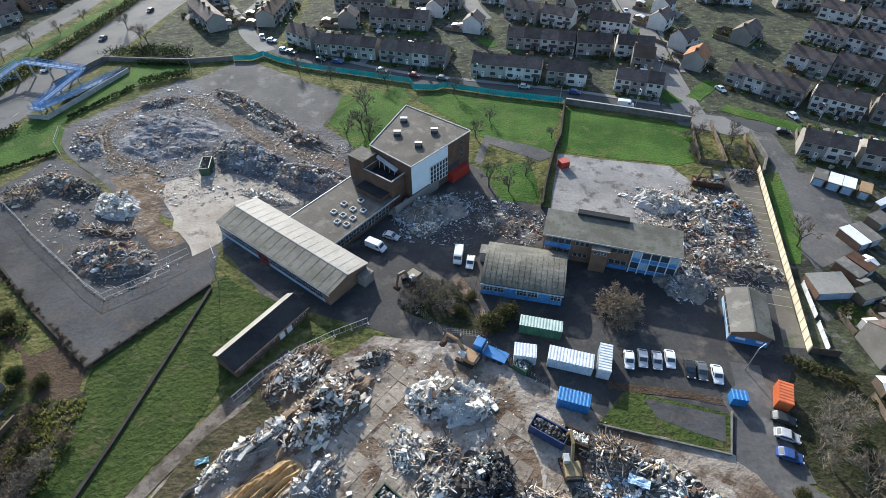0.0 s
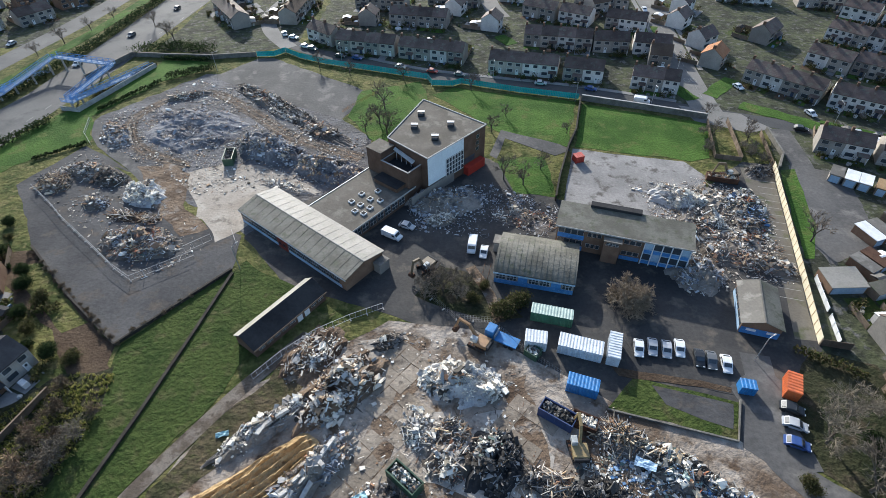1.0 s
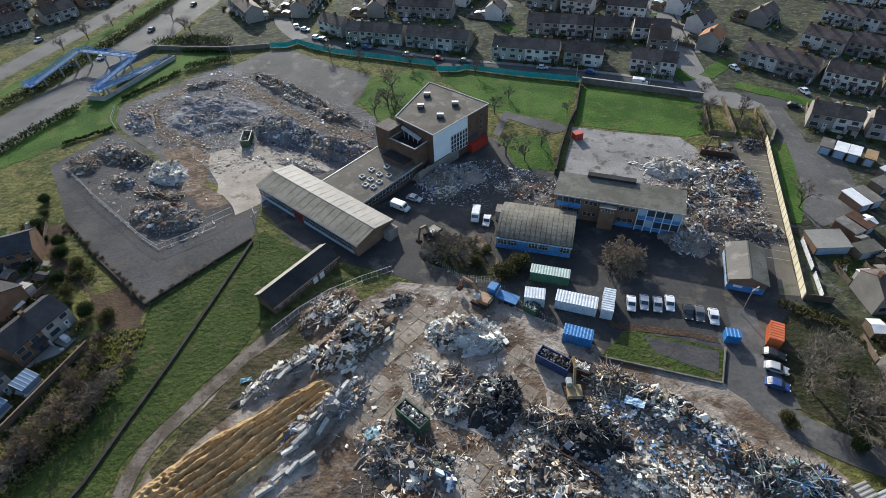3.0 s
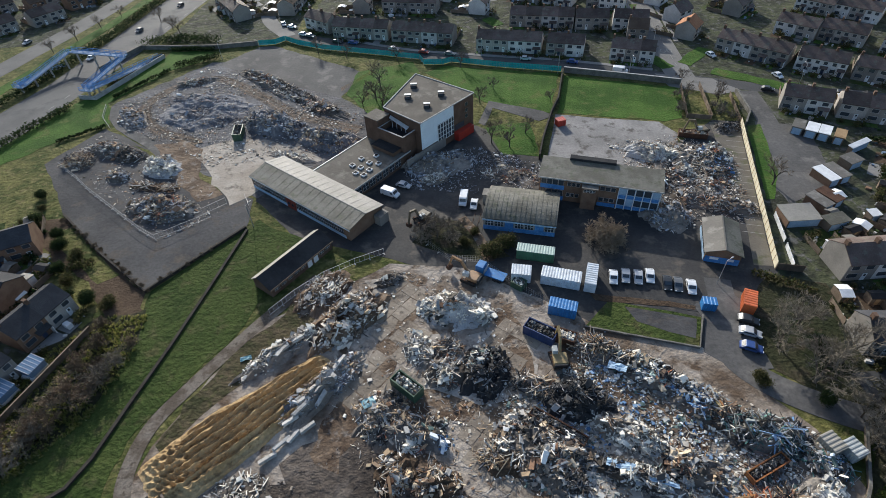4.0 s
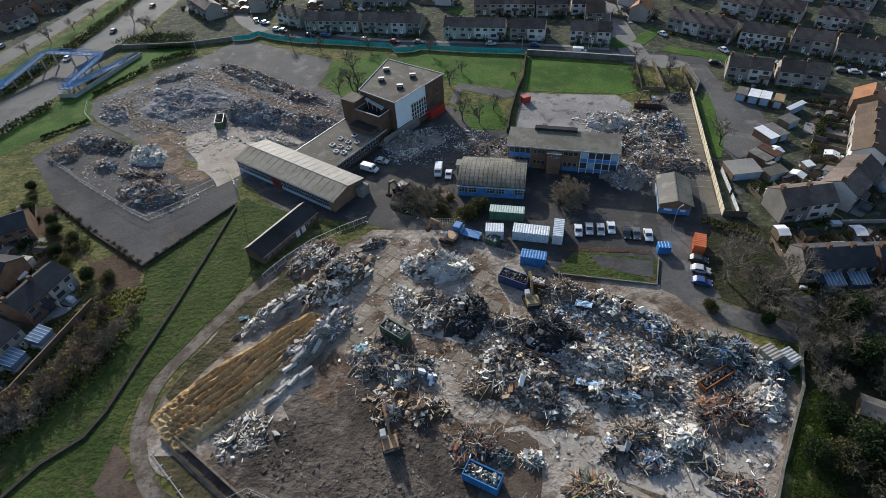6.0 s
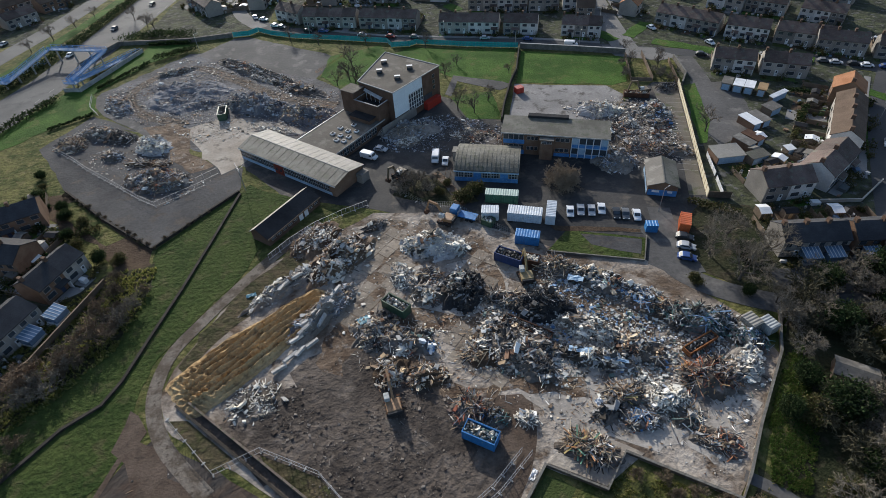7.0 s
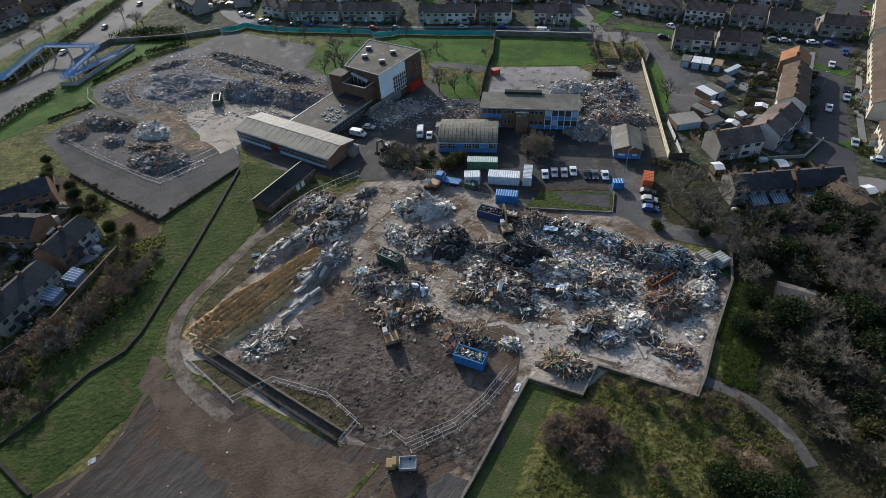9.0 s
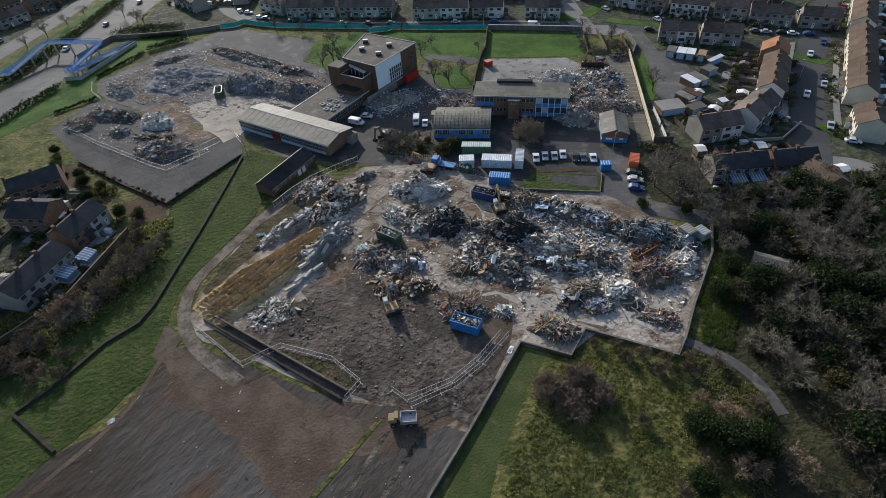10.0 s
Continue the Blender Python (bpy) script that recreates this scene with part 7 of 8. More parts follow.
scatter("north_litter", "brick rubble strewn by the school", [(46, 114), (66, 118), (80, 108), (74, 78), (50, 74), (50, 96)], 3500, "rubble", 9, 0.13, 0.3)
scatter("courtyard_litter", "rubble strewn in the courtyard", [(-15, 112), (10, 114), (26, 104), (22, 92), (4, 92), (-10, 94)], 1600, "rubble_blue", 10, 0.13, 0.2)
scatter("mud_clods", "clods and stones in the churned mud", [(-36, 12), (-18, 22), (-4, 16), (6, 6), (10, -4), (4, -16), (-8, -12), (-18, -9)], 1700, "clod", 41, 0.11, 0.03)
scatter("lot_litter", "stones and scraps on the bare lot", [(-50, 5), (-18, -12), (0, -22), (-12, -40), (-80, -30)], 160, "rubble", 12, 0.10, 0.2)


def sand_bank():
    """Ploughed yellow sand: long furrows up the bank, clods and cross ridges at its foot."""
    n, m = 260, 110
    L, W = 37.0, 13.0
    vs = []
    for i in range(n):
        for j in range(m):
            x, y = (i / (n - 1) - 0.5) * L, (j / (m - 1) - 0.5) * W
            wob = noise.noise((x * 0.10, y * 0.18, 2.0))
            half = 0.5 * W * (0.96 - 0.42 * max(0.0, (x + 2) / (L / 2)))
            e = max(0.0, 1 - abs(2 * x / L) ** 6) * max(0.0, 1 - abs(y / half) ** 4)
            e = max(0.0, min(1.0, 1.6 * e - 0.25 * (1 + noise.noise((x * 0.4, y * 0.6, 7.0)))))
            foot = min(1.0, max(0.0, (-x - 7) / 8))
            furrow = 1 - abs(math.sin(y * 2.2 + 2.6 * wob + 0.5 * noise.noise((x * 0.14, y * 0.8, 9.0))))
            cross = 1 - abs(math.sin(x * 2.3 + 1.4 * y + 2.6 * noise.noise((x * 0.2, y * 0.3, 5.0))))
            lump = noise.fractal((x * 0.32, y * 1.3, 4.0), 0.8, 2.0, 3)
            z = e * (0.45 + (1.0 - 0.35 * foot) * furrow + 0.7 * foot * cross + 0.55 * lump)
            vs.append((x, y + 0.6 * wob, max(-0.02, z)))
    idx = np.arange(n * m).reshape(n, m)
    fs = np.stack([idx[:-1, :-1], idx[1:, :-1], idx[1:, 1:], idx[:-1, 1:]], -1).reshape(-1, 4)
    fs = fs[np.array(vs)[fs][:, :, 2].max(1) > 0.0]
    ob = fast_mesh("sand_bank", np.array(vs), fs, M["sand"])
    ob.matrix_basis = pose(-36.2, 26.4, 0.08, 0, 0, 44)
    tagged(ob, "furrowed bank of yellow sandy subsoil", "sand bank")


sand_bank()


def sheets():
    """Single large things lying in the yard."""
    rng = random.Random(3)
    for x, y, z, a, l, w, mat, label in ((-14.6, 29.2, 1.7, 30, 2.4, 1.8, "tarp", "crumpled turquoise plastic sheet"), (-40.4, 40.2, 0.3, 20, 2.2, 1.0, "tarp", "turquoise plastic sheet by the track"), (27.4, 17.4, 1.8, -20, 4.4, 1.4, "pale_blue", "bent sheet of pale blue metal"), (33.6, 14.6, 1.5, -15, 4.6, 0.8, "pale_blue", "bent strip of pale blue metal"), (31.0, 35.8, 1.9, -25, 3.4, 1.6, "pale_blue", "buckled pale blue roof sheet"), (28.2, 6.6, 0.7, 30, 1.4, 1.4, "white_paint", "square white board on the ground"), (14.2, -5.0, 0.15, 55, 2.0, 0.9, "white_paint", "white board on bare ground"), (-61.5, -8.8, 0.15, 20, 1.3, 0.9, "white_paint", "white scrap on the bare lot"), (38.0, 33.8, 1.8, -30, 3.0, 1.8, "cont_palegreen", "pale green crumpled sheet")):
        bm = bmesh.new()
        bmesh.ops.create_grid(bm, x_segments=8, y_segments=6, size=0.5)
        for v in bm.verts:
            v.co = Vector((v.co.x * l, v.co.y * w, 0.35 * noise.noise((v.co.x * 4 + x, v.co.y * 4, y)) * min(1, w)))
        bmesh.ops.solidify(bm, geom=bm.faces[:], thickness=0.05)
        ob = part("sheet", bm, M[mat])
        ob.matrix_basis = pose(x, y, z, rng.uniform(-8, 8), rng.uniform(-8, 8), a)
        tagged(ob, label, "sheet")


sheets()


def beams():
    """Broken concrete beams tumbled on the bank beside the sand."""
    rng = random.Random(14)
    for x, y, z, a, l in ((-24.0, 33.0, 2.0, 48, 4.6), (-22.3, 35.0, 2.1, 140, 3.2), (-25.8, 30.6, 1.6, 40, 4.2), (-26.6, 28.2, 1.5, 52, 3.6), (-28.2, 26.2, 0.9, 35, 3.0), (-29.0, 22.2, 0.4, 48, 3.4), (-27.2, 23.4, 0.4, 55, 2.6), (-25.0, 25.0, 0.6, 42, 2.8), (-21.0, 37.6, 2.0, 60, 3.4), (-30.8, 19.6, 0.3, 38, 3.0), (-23.4, 30.4, 1.2, 66, 3.0), (-33, 41.2, 1.4, 44, 3.0), (-30.4, 43.6, 1.5, 40, 2.4)):
        bm = box(-l / 2, -0.34, -0.3, l / 2, 0.34, 0.3, 0.05)
        for v in bm.verts:
            v.co += Vector((rng.uniform(-1, 1) * 0.16, rng.uniform(-1, 1) * 0.05, rng.uniform(-1, 1) * 0.05))
        ob = part("concrete_beam", bm, M["pale_beam"])
        ob.matrix_basis = pose(x, y, z + 0.25, rng.uniform(-14, 14), rng.uniform(-9, 9), a)
        tagged(ob, "broken pale concrete beam on a rubble bank", "beam", "concrete beams")


def timber_stack(x, y, yaw, n, l0, l1, rise, mats, label, seed, spread=180):
    """Long boards thrown down crosswise over one another."""
    g = empty("timber_pile", pose(x, y, 0.1, 0, 0, yaw), label, "timber pile", "timber piles")
    rng = random.Random(seed)
    for i in range(n):
        l, r = rng.uniform(l0, l1), rng.uniform(0, 1.6)
        a = rng.uniform(-spread / 2, spread / 2)
        ob = part("board", box(-l / 2, -rng.uniform(0.06, 0.16), -0.04, l / 2, rng.uniform(0.06, 0.16), 0.04), M[rng.choice(mats)], g)
        ob.matrix_basis = pose(r * math.cos(i * 2.4), r * math.sin(i * 2.4), 0.25 + rise * i / n, 0, rng.uniform(-16, 16), a)


M["pale_beam"] = surf("beam_concrete", (0.42, 0.40, 0.37), (0.55, 0.53, 0.49), 0.5, 2.5, c3=(0.30, 0.28, 0.25), bump=0.3, vary=0.15)
M["board_yellow"] = plain("yellow_board", (0.50, 0.38, 0.14))
M["board_green"] = plain("green_board", (0.16, 0.32, 0.20))
M["board_red"] = plain("red_brown_board", (0.34, 0.12, 0.055))
M["board_orange"] = plain("orange_board", (0.50, 0.23, 0.085))
beams()
timber_stack(23.4, -1.4, 20, 46, 2.6, 6.4, 1.3, ("timber", "old_wood", "board_yellow", "board_green", "board_orange"), "fan of long coloured timbers on a concrete pad", 1)
timber_stack(49.0, 9.2, 30, 60, 2.4, 5.6, 1.6, ("board_red", "board_orange", "timber", "board_red", "old_wood"), "crossed pile of red and orange boards", 2, 140)
timber_stack(46.6, 11.6, 60, 24, 2.0, 4.2, 0.9, ("board_red", "board_orange", "timber"), "crossed pile of red and orange boards", 3, 120)
timber_stack(33.4, 8.0, -10, 26, 1.6, 3.6, 1.0, ("timber", "board_yellow", "old_wood"), "loose pile of pale planks in the yard", 4, 100)
timber_stack(28.2, 41.2, -30, 44, 1.6, 3.4, 1.8, ("timber", "board_yellow", "timber"), "tall loose pile of pale sawn timber", 5, 150)
timber_stack(46.8, 27.0, 0, 30, 1.4, 3.0, 1.7, ("board_orange", "timber", "board_yellow"), "loose pile of orange timber offcuts", 6, 150)

# ---- walls and fences ----
M["dark_wood"] = surf("dark_wood", (0.035, 0.03, 0.026), (0.055, 0.048, 0.04), 0.5, 3.0, bump=0.3)
M["pale_wall"] = surf("pale_wall", (0.42, 0.39, 0.34), (0.34, 0.32, 0.28), 0.4, 3.0, bump=0.2)
M["old_brick"] = surf("old_brick", (0.13, 0.10, 0.08), (0.19, 0.155, 0.125), 0.5, 3.0, c3=(0.09, 0.10, 0.05), bump=0.5)
M["white_steel"] = surf("pale_steel", (0.44, 0.44, 0.44), (0.36, 0.36, 0.36), 0.5, 3.0, rough=0.5, metal=0.2, bump=0.05)
def wall_line(name, pts, w, h, mat, label, cap=None):
    g = empty(name, None, label, "wall", kind="structure")
    part("courses", strip_bm(pts, w, 0, h), M[mat], g)
    part("coping", strip_bm(pts, w + 0.12, h, h + 0.1), M[cap or mat], g)


wall_line("wall_stone_northwest", [(-136, 176), (-128, 196), (-113, 194.5), (-96, 193.5), (-79, 196)], 0.5, 1.7, "stone", "grey stone boundary wall")
wall_line("wall_stone_north", [(40.7, 161.2), (60, 155.0), (78, 148.8)], 0.5, 2.0, "stone", "grey stone boundary wall", "concrete")
wall_line("wall_lawn", [(40.2, 160.5), (35.6, 140), (32.2, 131.5), (27.6, 116), (25.4, 106.6)], 0.35, 1.8, "dark_wood", "tall dark wall dividing the lawns")
wall_line("wall_court", [(-102.5, 87), (-85, 71.5), (-68.5, 58.6), (-51.5, 80)], 0.4, 0.7, "dark_wood", "low dark wall round the court")
# a ditch: its dark line comes from an added low dark wall
wall_line("wall_ditch", [(-51, 79), (-54, 60), (-56.8, 43.7), (-59.6, 30), (-61.5, 20), (-63.5, 15), (-69, 10.6), (-75.4, 1.3), (-80.9, -4.5), (-69.7, -13.6)], 0.5, 0.42, "dark_wood", "narrow ditch across the grass, drawn as a low dark ridge")
wall_line("wall_south", [(-9, -38), (-4.6, -31), (3.4, -20.9), (16.4, -3.7), (25.3, -8.5), (30, -2.7), (45.3, -11.7), (48.4, -7.9), (54, 0), (65, 14), (70, 24)], 0.35, 0.8, "old_brick", "low brown brick boundary wall", "stone")
wall_line("wall_pit_a", [(-49.1, 13.4), (-19.0, -11.0)], 0.3, 0.5, "dark_wood", "remains of a brick cellar wall")
wall_line("wall_pit_c", [(-46.6, 13.6), (-17.8, -9.6)], 0.25, 0.9, "old_brick", "second wall of a brick cellar pit")
strip("pit_bed", [(-47.8, 13.4), (-18.4, -10.4)], 1.5, 0.12, M["mud"], "dark wet bed of the cellar pit", "pit", False)
wall_line("wall_lane", [(93.6, 142), (92.5, 128), (88.5, 121)], 0.4, 1.5, "stone", "stone wall along the lane")
wall_line("wall_east_street", [(133, 60), (150, 84), (172, 114)], 0.3, 0.9, "pale_wall", "pale low wall before front gardens")
wall_line("wall_garden", [(27.2, 46.4), (48.2, 40.8), (51.4, 48.8)], 0.2, 0.5, "stone", "low stone edging of the enclosure")
wall_line("wall_corner_house", [(97, 56), (107, 55), (117, 62)], 0.2, 0.9, "pale_wall", "pale garden wall on a corner")
wall_line("wall_west", [(-75.5, 48), (-82, 26), (-90, 16), (-104, 2)], 0.2, 1.6, "old_wood", "dark timber boundary fence")


def panel_fence(name, pts, step, h, mat, label, post_mat=None, thick=0.08):
    """Boarded panels between posts; every panel is a piece of its own."""
    g = empty(name, None, label, "fence")
    prev = None
    for a, b in zip(pts, pts[1:]):
        a, b = Vector(a), Vector(b)
        d = b - a
        n = max(1, round(d.length / step))
        ang = math.degrees(math.atan2(d.y, d.x))
        w = d.length / n
        bm = box(0.06, -thick / 2, 0.05, w - 0.06, thick / 2, h)
        add_box(bm, 0.06, thick / 2, h * 0.75, w - 0.06, thick / 2 + 0.06, h * 0.82)
        add_box(bm, 0.06, thick / 2, h * 0.2, w - 0.06, thick / 2 + 0.06, h * 0.27)
        first = part("panel", bm, M[mat], g)
        pf = part("post", box(-0.07, -0.1, 0, 0.07, 0.1, h + 0.08), M[post_mat or mat], g)
        for i in range(n):
            m = pose(*(a + d * (i / n)), 0, 0, 0, ang)
            for src in (first, pf):
                if i == 0:
                    src.matrix_basis = m
                else:
                    c = src.copy()
                    scene.collection.objects.link(c)
                    c.matrix_basis = m


panel_fence("site_hoarding", [(87.6, 122.4), (71.5, 61.7)], 2.4, 2.2, "cream", "cream-painted site hoarding beside the parking strip", "timber")
panel_fence("hoarding_end", [(71.5, 61.5), (77, 60.4)], 1.8, 1.9, "old_wood", "brown timber hoarding across the lane end")
panel_fence("white_fence", [(79.0, 79.5), (77.2, 70)], 2.4, 1.4, "white_paint", "white-painted panel fence behind the hoarding")
panel_fence("white_fence", [(76.8, 68.4), (75.4, 61.8)], 2.2, 1.4, "white_paint", "white-painted panel fence behind the hoarding")
panel_fence("plank_ramp_fence", [(83.5, 147), (80.2, 125.6)], 2.4, 1.8, "old_wood", "brown timber fence beside the gateway")
panel_fence("plank_ramp_fence", [(77.5, 147), (73.2, 127.0), (80.0, 125.4)], 2.4, 1.5, "old_wood", "brown timber fence beside the gateway")
panel_fence("lane_fence", [(91.0, 140), (87.8, 123)], 2.4, 1.6, "old_wood", "brown timber fence by the lane")


def mesh_fence(name, pts, step, h, mat, label, fill=None, feet=True):
    """Steel fence panels on feet, with thin bars; some carry a sheet."""
    g = empty(name, None, label, "fence")
    for a, b in zip(pts, pts[1:]):
        a, b = Vector(a), Vector(b)
        d = b - a
        n = max(1, round(d.length / step))
        w = d.length / n
        ang = math.degrees(math.atan2(d.y, d.x))
        if mat == "white_steel":
            bm = box(0.0, -0.03, h - 0.06, w, 0.03, h)
            add_box(bm, 0.0, -0.03, 0.3, w, 0.03, 0.35)
            for px in (0.0, w / 3, 2 * w / 3, w - 0.07):
                add_box(bm, px, -0.025, 0.1, px + 0.05, 0.025, h - 0.02)
        else:
            bm = lattice(0.0, w, 0.1, h, 0.0, 6, 3, 0.06, 0.06)
        first = part("panel", bm, M[mat], g)
        srcs = [first]
        if fill:
            bm = bmesh.new()
            bmesh.ops.create_grid(bm, x_segments=8, y_segments=4, size=0.5)
            for v in bm.verts:
                v.co = Vector(((v.co.x + 0.5) * w, 0.09 + 0.12 * noise.noise((v.co.x * 3 + a.x, v.co.y * 3, a.y)), 0.15 + (v.co.y + 0.5) * (h - 0.1)))
            bmesh.ops.solidify(bm, geom=bm.faces[:], thickness=0.03)
            srcs.append(part("netting", bm, M[fill], g, "turquoise debris netting"))
        if feet:
            srcs.append(part("foot", box(-0.12, -0.35, 0, 0.12, 0.35, 0.14), M["concrete"], g))
        for i in range(n):
            m = pose(*(a + d * (i / n)), 0.06, 0, 0, ang)
            for src in srcs:
                if i == 0:
                    src.matrix_basis = m
                else:
                    c = src.copy()
                    scene.collection.objects.link(c)
                    c.matrix_basis = m


TEAL = [(-78.6, 195.5), (-71.9, 196), (-68.4, 199.4), (-62, 194.5), (-50.6, 188.9), (-32.3, 183.2), (-11.5, 176.4), (-9.7, 171.6), (-2.5, 171.2), (0.5, 173.0), (20.5, 166.5), (39.9, 161.7)]
mesh_fence("netted_fence", TEAL, 3.4, 2.0, "steel", "steel mesh fence hung with turquoise netting", "teal")
mesh_fence("site_fence", [(-5.5, 72), (0, 66.5), (7, 65.8), (12, 60), (20, 53)], 3.4, 1.9, "steel", "temporary steel mesh fence at the yard's head")
mesh_fence("site_fence", [(-15.5, 69.2), (-22, 66), (-28.4, 62), (-34, 56.6), (-38.2, 51.2)], 3.4, 1.9, "white_steel", "temporary steel mesh fence beside the long shed")
mesh_fence("court_fence", [(-116, 110), (-107, 102.9), (-100.5, 97.0), (-88, 87.2), (-79, 80), (-73.3, 76.2), (-66, 81.5), (-62, 84.5)], 3.4, 1.8, "white_steel", "temporary mesh fence round the court heaps")
mesh_fence("yard_fence", [(-9.6, -10.6), (-7, -13.2), (1.7, -10.6), (7.4, -6.6), (13, -1.0)], 3.0, 1.8, "white_steel", "curving pair of temporary mesh fences")
mesh_fence("yard_fence", [(-6.2, -14.6), (2.3, -11.8), (8.4, -7.6), (14.6, -1.6)], 3.0, 1.8, "white_steel", "curving pair of temporary mesh fences")
mesh_fence("pit_fence", [(-50, 10.9), (-38.8, -0.4), (-31.3, 3.0), (-20.8, -2), (-15.3, -8.1), (-18.2, -11.5)], 3.0, 1.8, "white_steel", "temporary mesh fence round the pit")
mesh_fence("goal_frame", [(-59.5, 90.0), (-64.5, 85.6)], 6.5, 2.2, "white_steel", "white steel goal frame on the court", None, False)
mesh_fence("goal_frame", [(-55.0, 92.0), (-52.8, 88.0)], 5.5, 2.0, "white_steel", "white steel goal frame by the court edge", None, False)
mesh_fence("path_rail", [(-119.5, 147), (-116.5, 138), (-111, 131.5)], 3.0, 1.1, "white_steel", "pale railing along the footpath", None, False)
mesh_fence("lawn_rail", [(-38, 152), (-28, 166)], 3.0, 1.4, "timber", "timber rail beside the car park", None, False)


def lamp_post(x, y, yaw, h=7.0):
    p = empty("street_lamp", pose(x, y, 0, 0, 0, yaw), "tall grey steel street lamp", "street lamp", "street lamps")
    bm = bmesh.new()
    rod(bm, (0, 0, 0), (0, 0, h), 0.09, 6)
    part("pole", bm, M["steel"], p)
    part("arm", rod(bmesh.new(), (0, 0, h - 0.05), (1.3, 0, h + 0.15), 0.05, 5), M["steel"], p)
    part("lantern", box(1.1, -0.14, h + 0.08, 1.8, 0.14, h + 0.24, 0.04), M["concrete"], p)


for x, y, a in ((57.5, 57.6, 30), (76.5, 178, 180), (90.5, 205, 180), (116, 146, 90), (75.2, 215, 0), (38.5, 160, 200), (-45, 192, -90), (12, 177, -90), (134, 89, 200), (152, 92, 150), (-60, 214, 200), (-90, 183, 30), (-49.8, 80.5, 60), (63, 158, -90)):
    lamp_post(x, y, a)


def goal_patch_lines():
    """Painted bay lines on the parking strip and road marks."""
    g = empty("bay_lines", None, "faded white painted parking bay lines", "road marking", kind="structure")
    for i in range(17):
        t = i / 16
        x, y = 86.3 - 12.4 * t, 118 - 45 * t
        part("line", strip_bm([(x, y), (x - 4.6, y + 1.2)], 0.14, 0.05, 0.056), M["faded_white"], g)
    for k in range(12):
        part("dash", strip_bm([(84.2 - k * 0.28, 226 - k * 6), (84.1 - k * 0.28, 223 - k * 6)], 0.14, 0.06, 0.067), M["faded_white"], g)
    for s, (dx, dy) in enumerate(((-1.2, 0), (1.2, 0))):
        ring = [(81.2 + dx + 0.9 * math.cos(a * 0.52), 176 + dy + 1.5 * math.sin(a * 0.52)) for a in range(13)]
        part("roundel", strip_bm(ring, 0.28, 0.06, 0.068), M["faded_white"], g)
    for k in range(18):
        y = 130 + k * 8
        part("dash", strip_bm([(-150.5 + k * 1.45 + 7.5, y), (-150 + k * 1.45 + 7.5, y + 3)], 0.18, 0.03, 0.037), M["faded_white"], g)


M["faded_white"] = surf("faded_white_paint", (0.24, 0.23, 0.21), (0.34, 0.33, 0.31), 0.8, 5.0, bump=0.0)
goal_patch_lines()

# ---- trees and scrub ----
def tubes(segs, sides=3):
    """Tapered rods from rows of (p, q, r0, r1), as one mesh's verts and faces."""
    P = np.array([s[0] for s in segs])
    Q = np.array([s[1] for s in segs])
    r0 = np.array([s[2] for s in segs])[:, None, None]
    r1 = np.array([s[3] for s in segs])[:, None, None]
    d = Q - P
    d /= np.linalg.norm(d, axis=1, keepdims=True) + 1e-9
    ref = np.where(np.abs(d[:, 2:3]) > 0.9, np.array([[1.0, 0, 0]]), np.array([[0, 0, 1.0]]))
    a = np.cross(d, ref)
    a /= np.linalg.norm(a, axis=1, keepdims=True) + 1e-9
    b = np.cross(d, a)
    th = np.arange(sides) * 2 * np.pi / sides
    ring = a[:, None] * np.cos(th)[None, :, None] + b[:, None] * np.sin(th)[None, :, None]
    v = np.concatenate([P[:, None] + ring * r0, Q[:, None] + ring * r1], 1)
    f = np.array([(i, (i + 1) % sides, sides + (i + 1) % sides, sides + i) for i in range(sides)])
    F = f[None] + (2 * sides) * np.arange(len(segs))[:, None, None]
    return v.reshape(-1, 3), F.reshape(-1, 4)


def ribbons(segs):
    """Fine twigs, too thin to show their roundness."""
    P = np.array([s[0] for s in segs])
    Q = np.array([s[1] for s in segs])
    r = np.array([s[2] for s in segs])[:, None]
    w = np.cross(Q - P, np.random.default_rng(len(segs)).normal(0, 1, P.shape))
    w /= np.linalg.norm(w, axis=1, keepdims=True) + 1e-9
    v = np.stack([P - w * r, P + w * r, Q + w * r * 0.5, Q - w * r * 0.5], 1).reshape(-1, 3)
    return v, np.arange(len(v)).reshape(-1, 4)


def grow(rng, p, d, length, r, depth, segs, spread, twigs):
    q = p + d * length
    segs[min(depth, 2)].append((p, q, r, r * 0.72))
    if depth >= twigs:
        return
    n = 4 if depth == 0 else 3 if depth < 3 else rng.choice((3, 4))
    for k in range(n):
        t = rng.uniform(0.35, 1.0) if k else 1.0
        start = p + (q - p) * t
        nd = d + np.array([rng.gauss(0, spread), rng.gauss(0, spread), rng.gauss(0.10, spread * 0.6)])
        nd /= np.linalg.norm(nd)
        grow(rng, start, nd, length * rng.uniform(0.62, 0.9), r * 0.62, depth + 1, segs, spread, twigs)


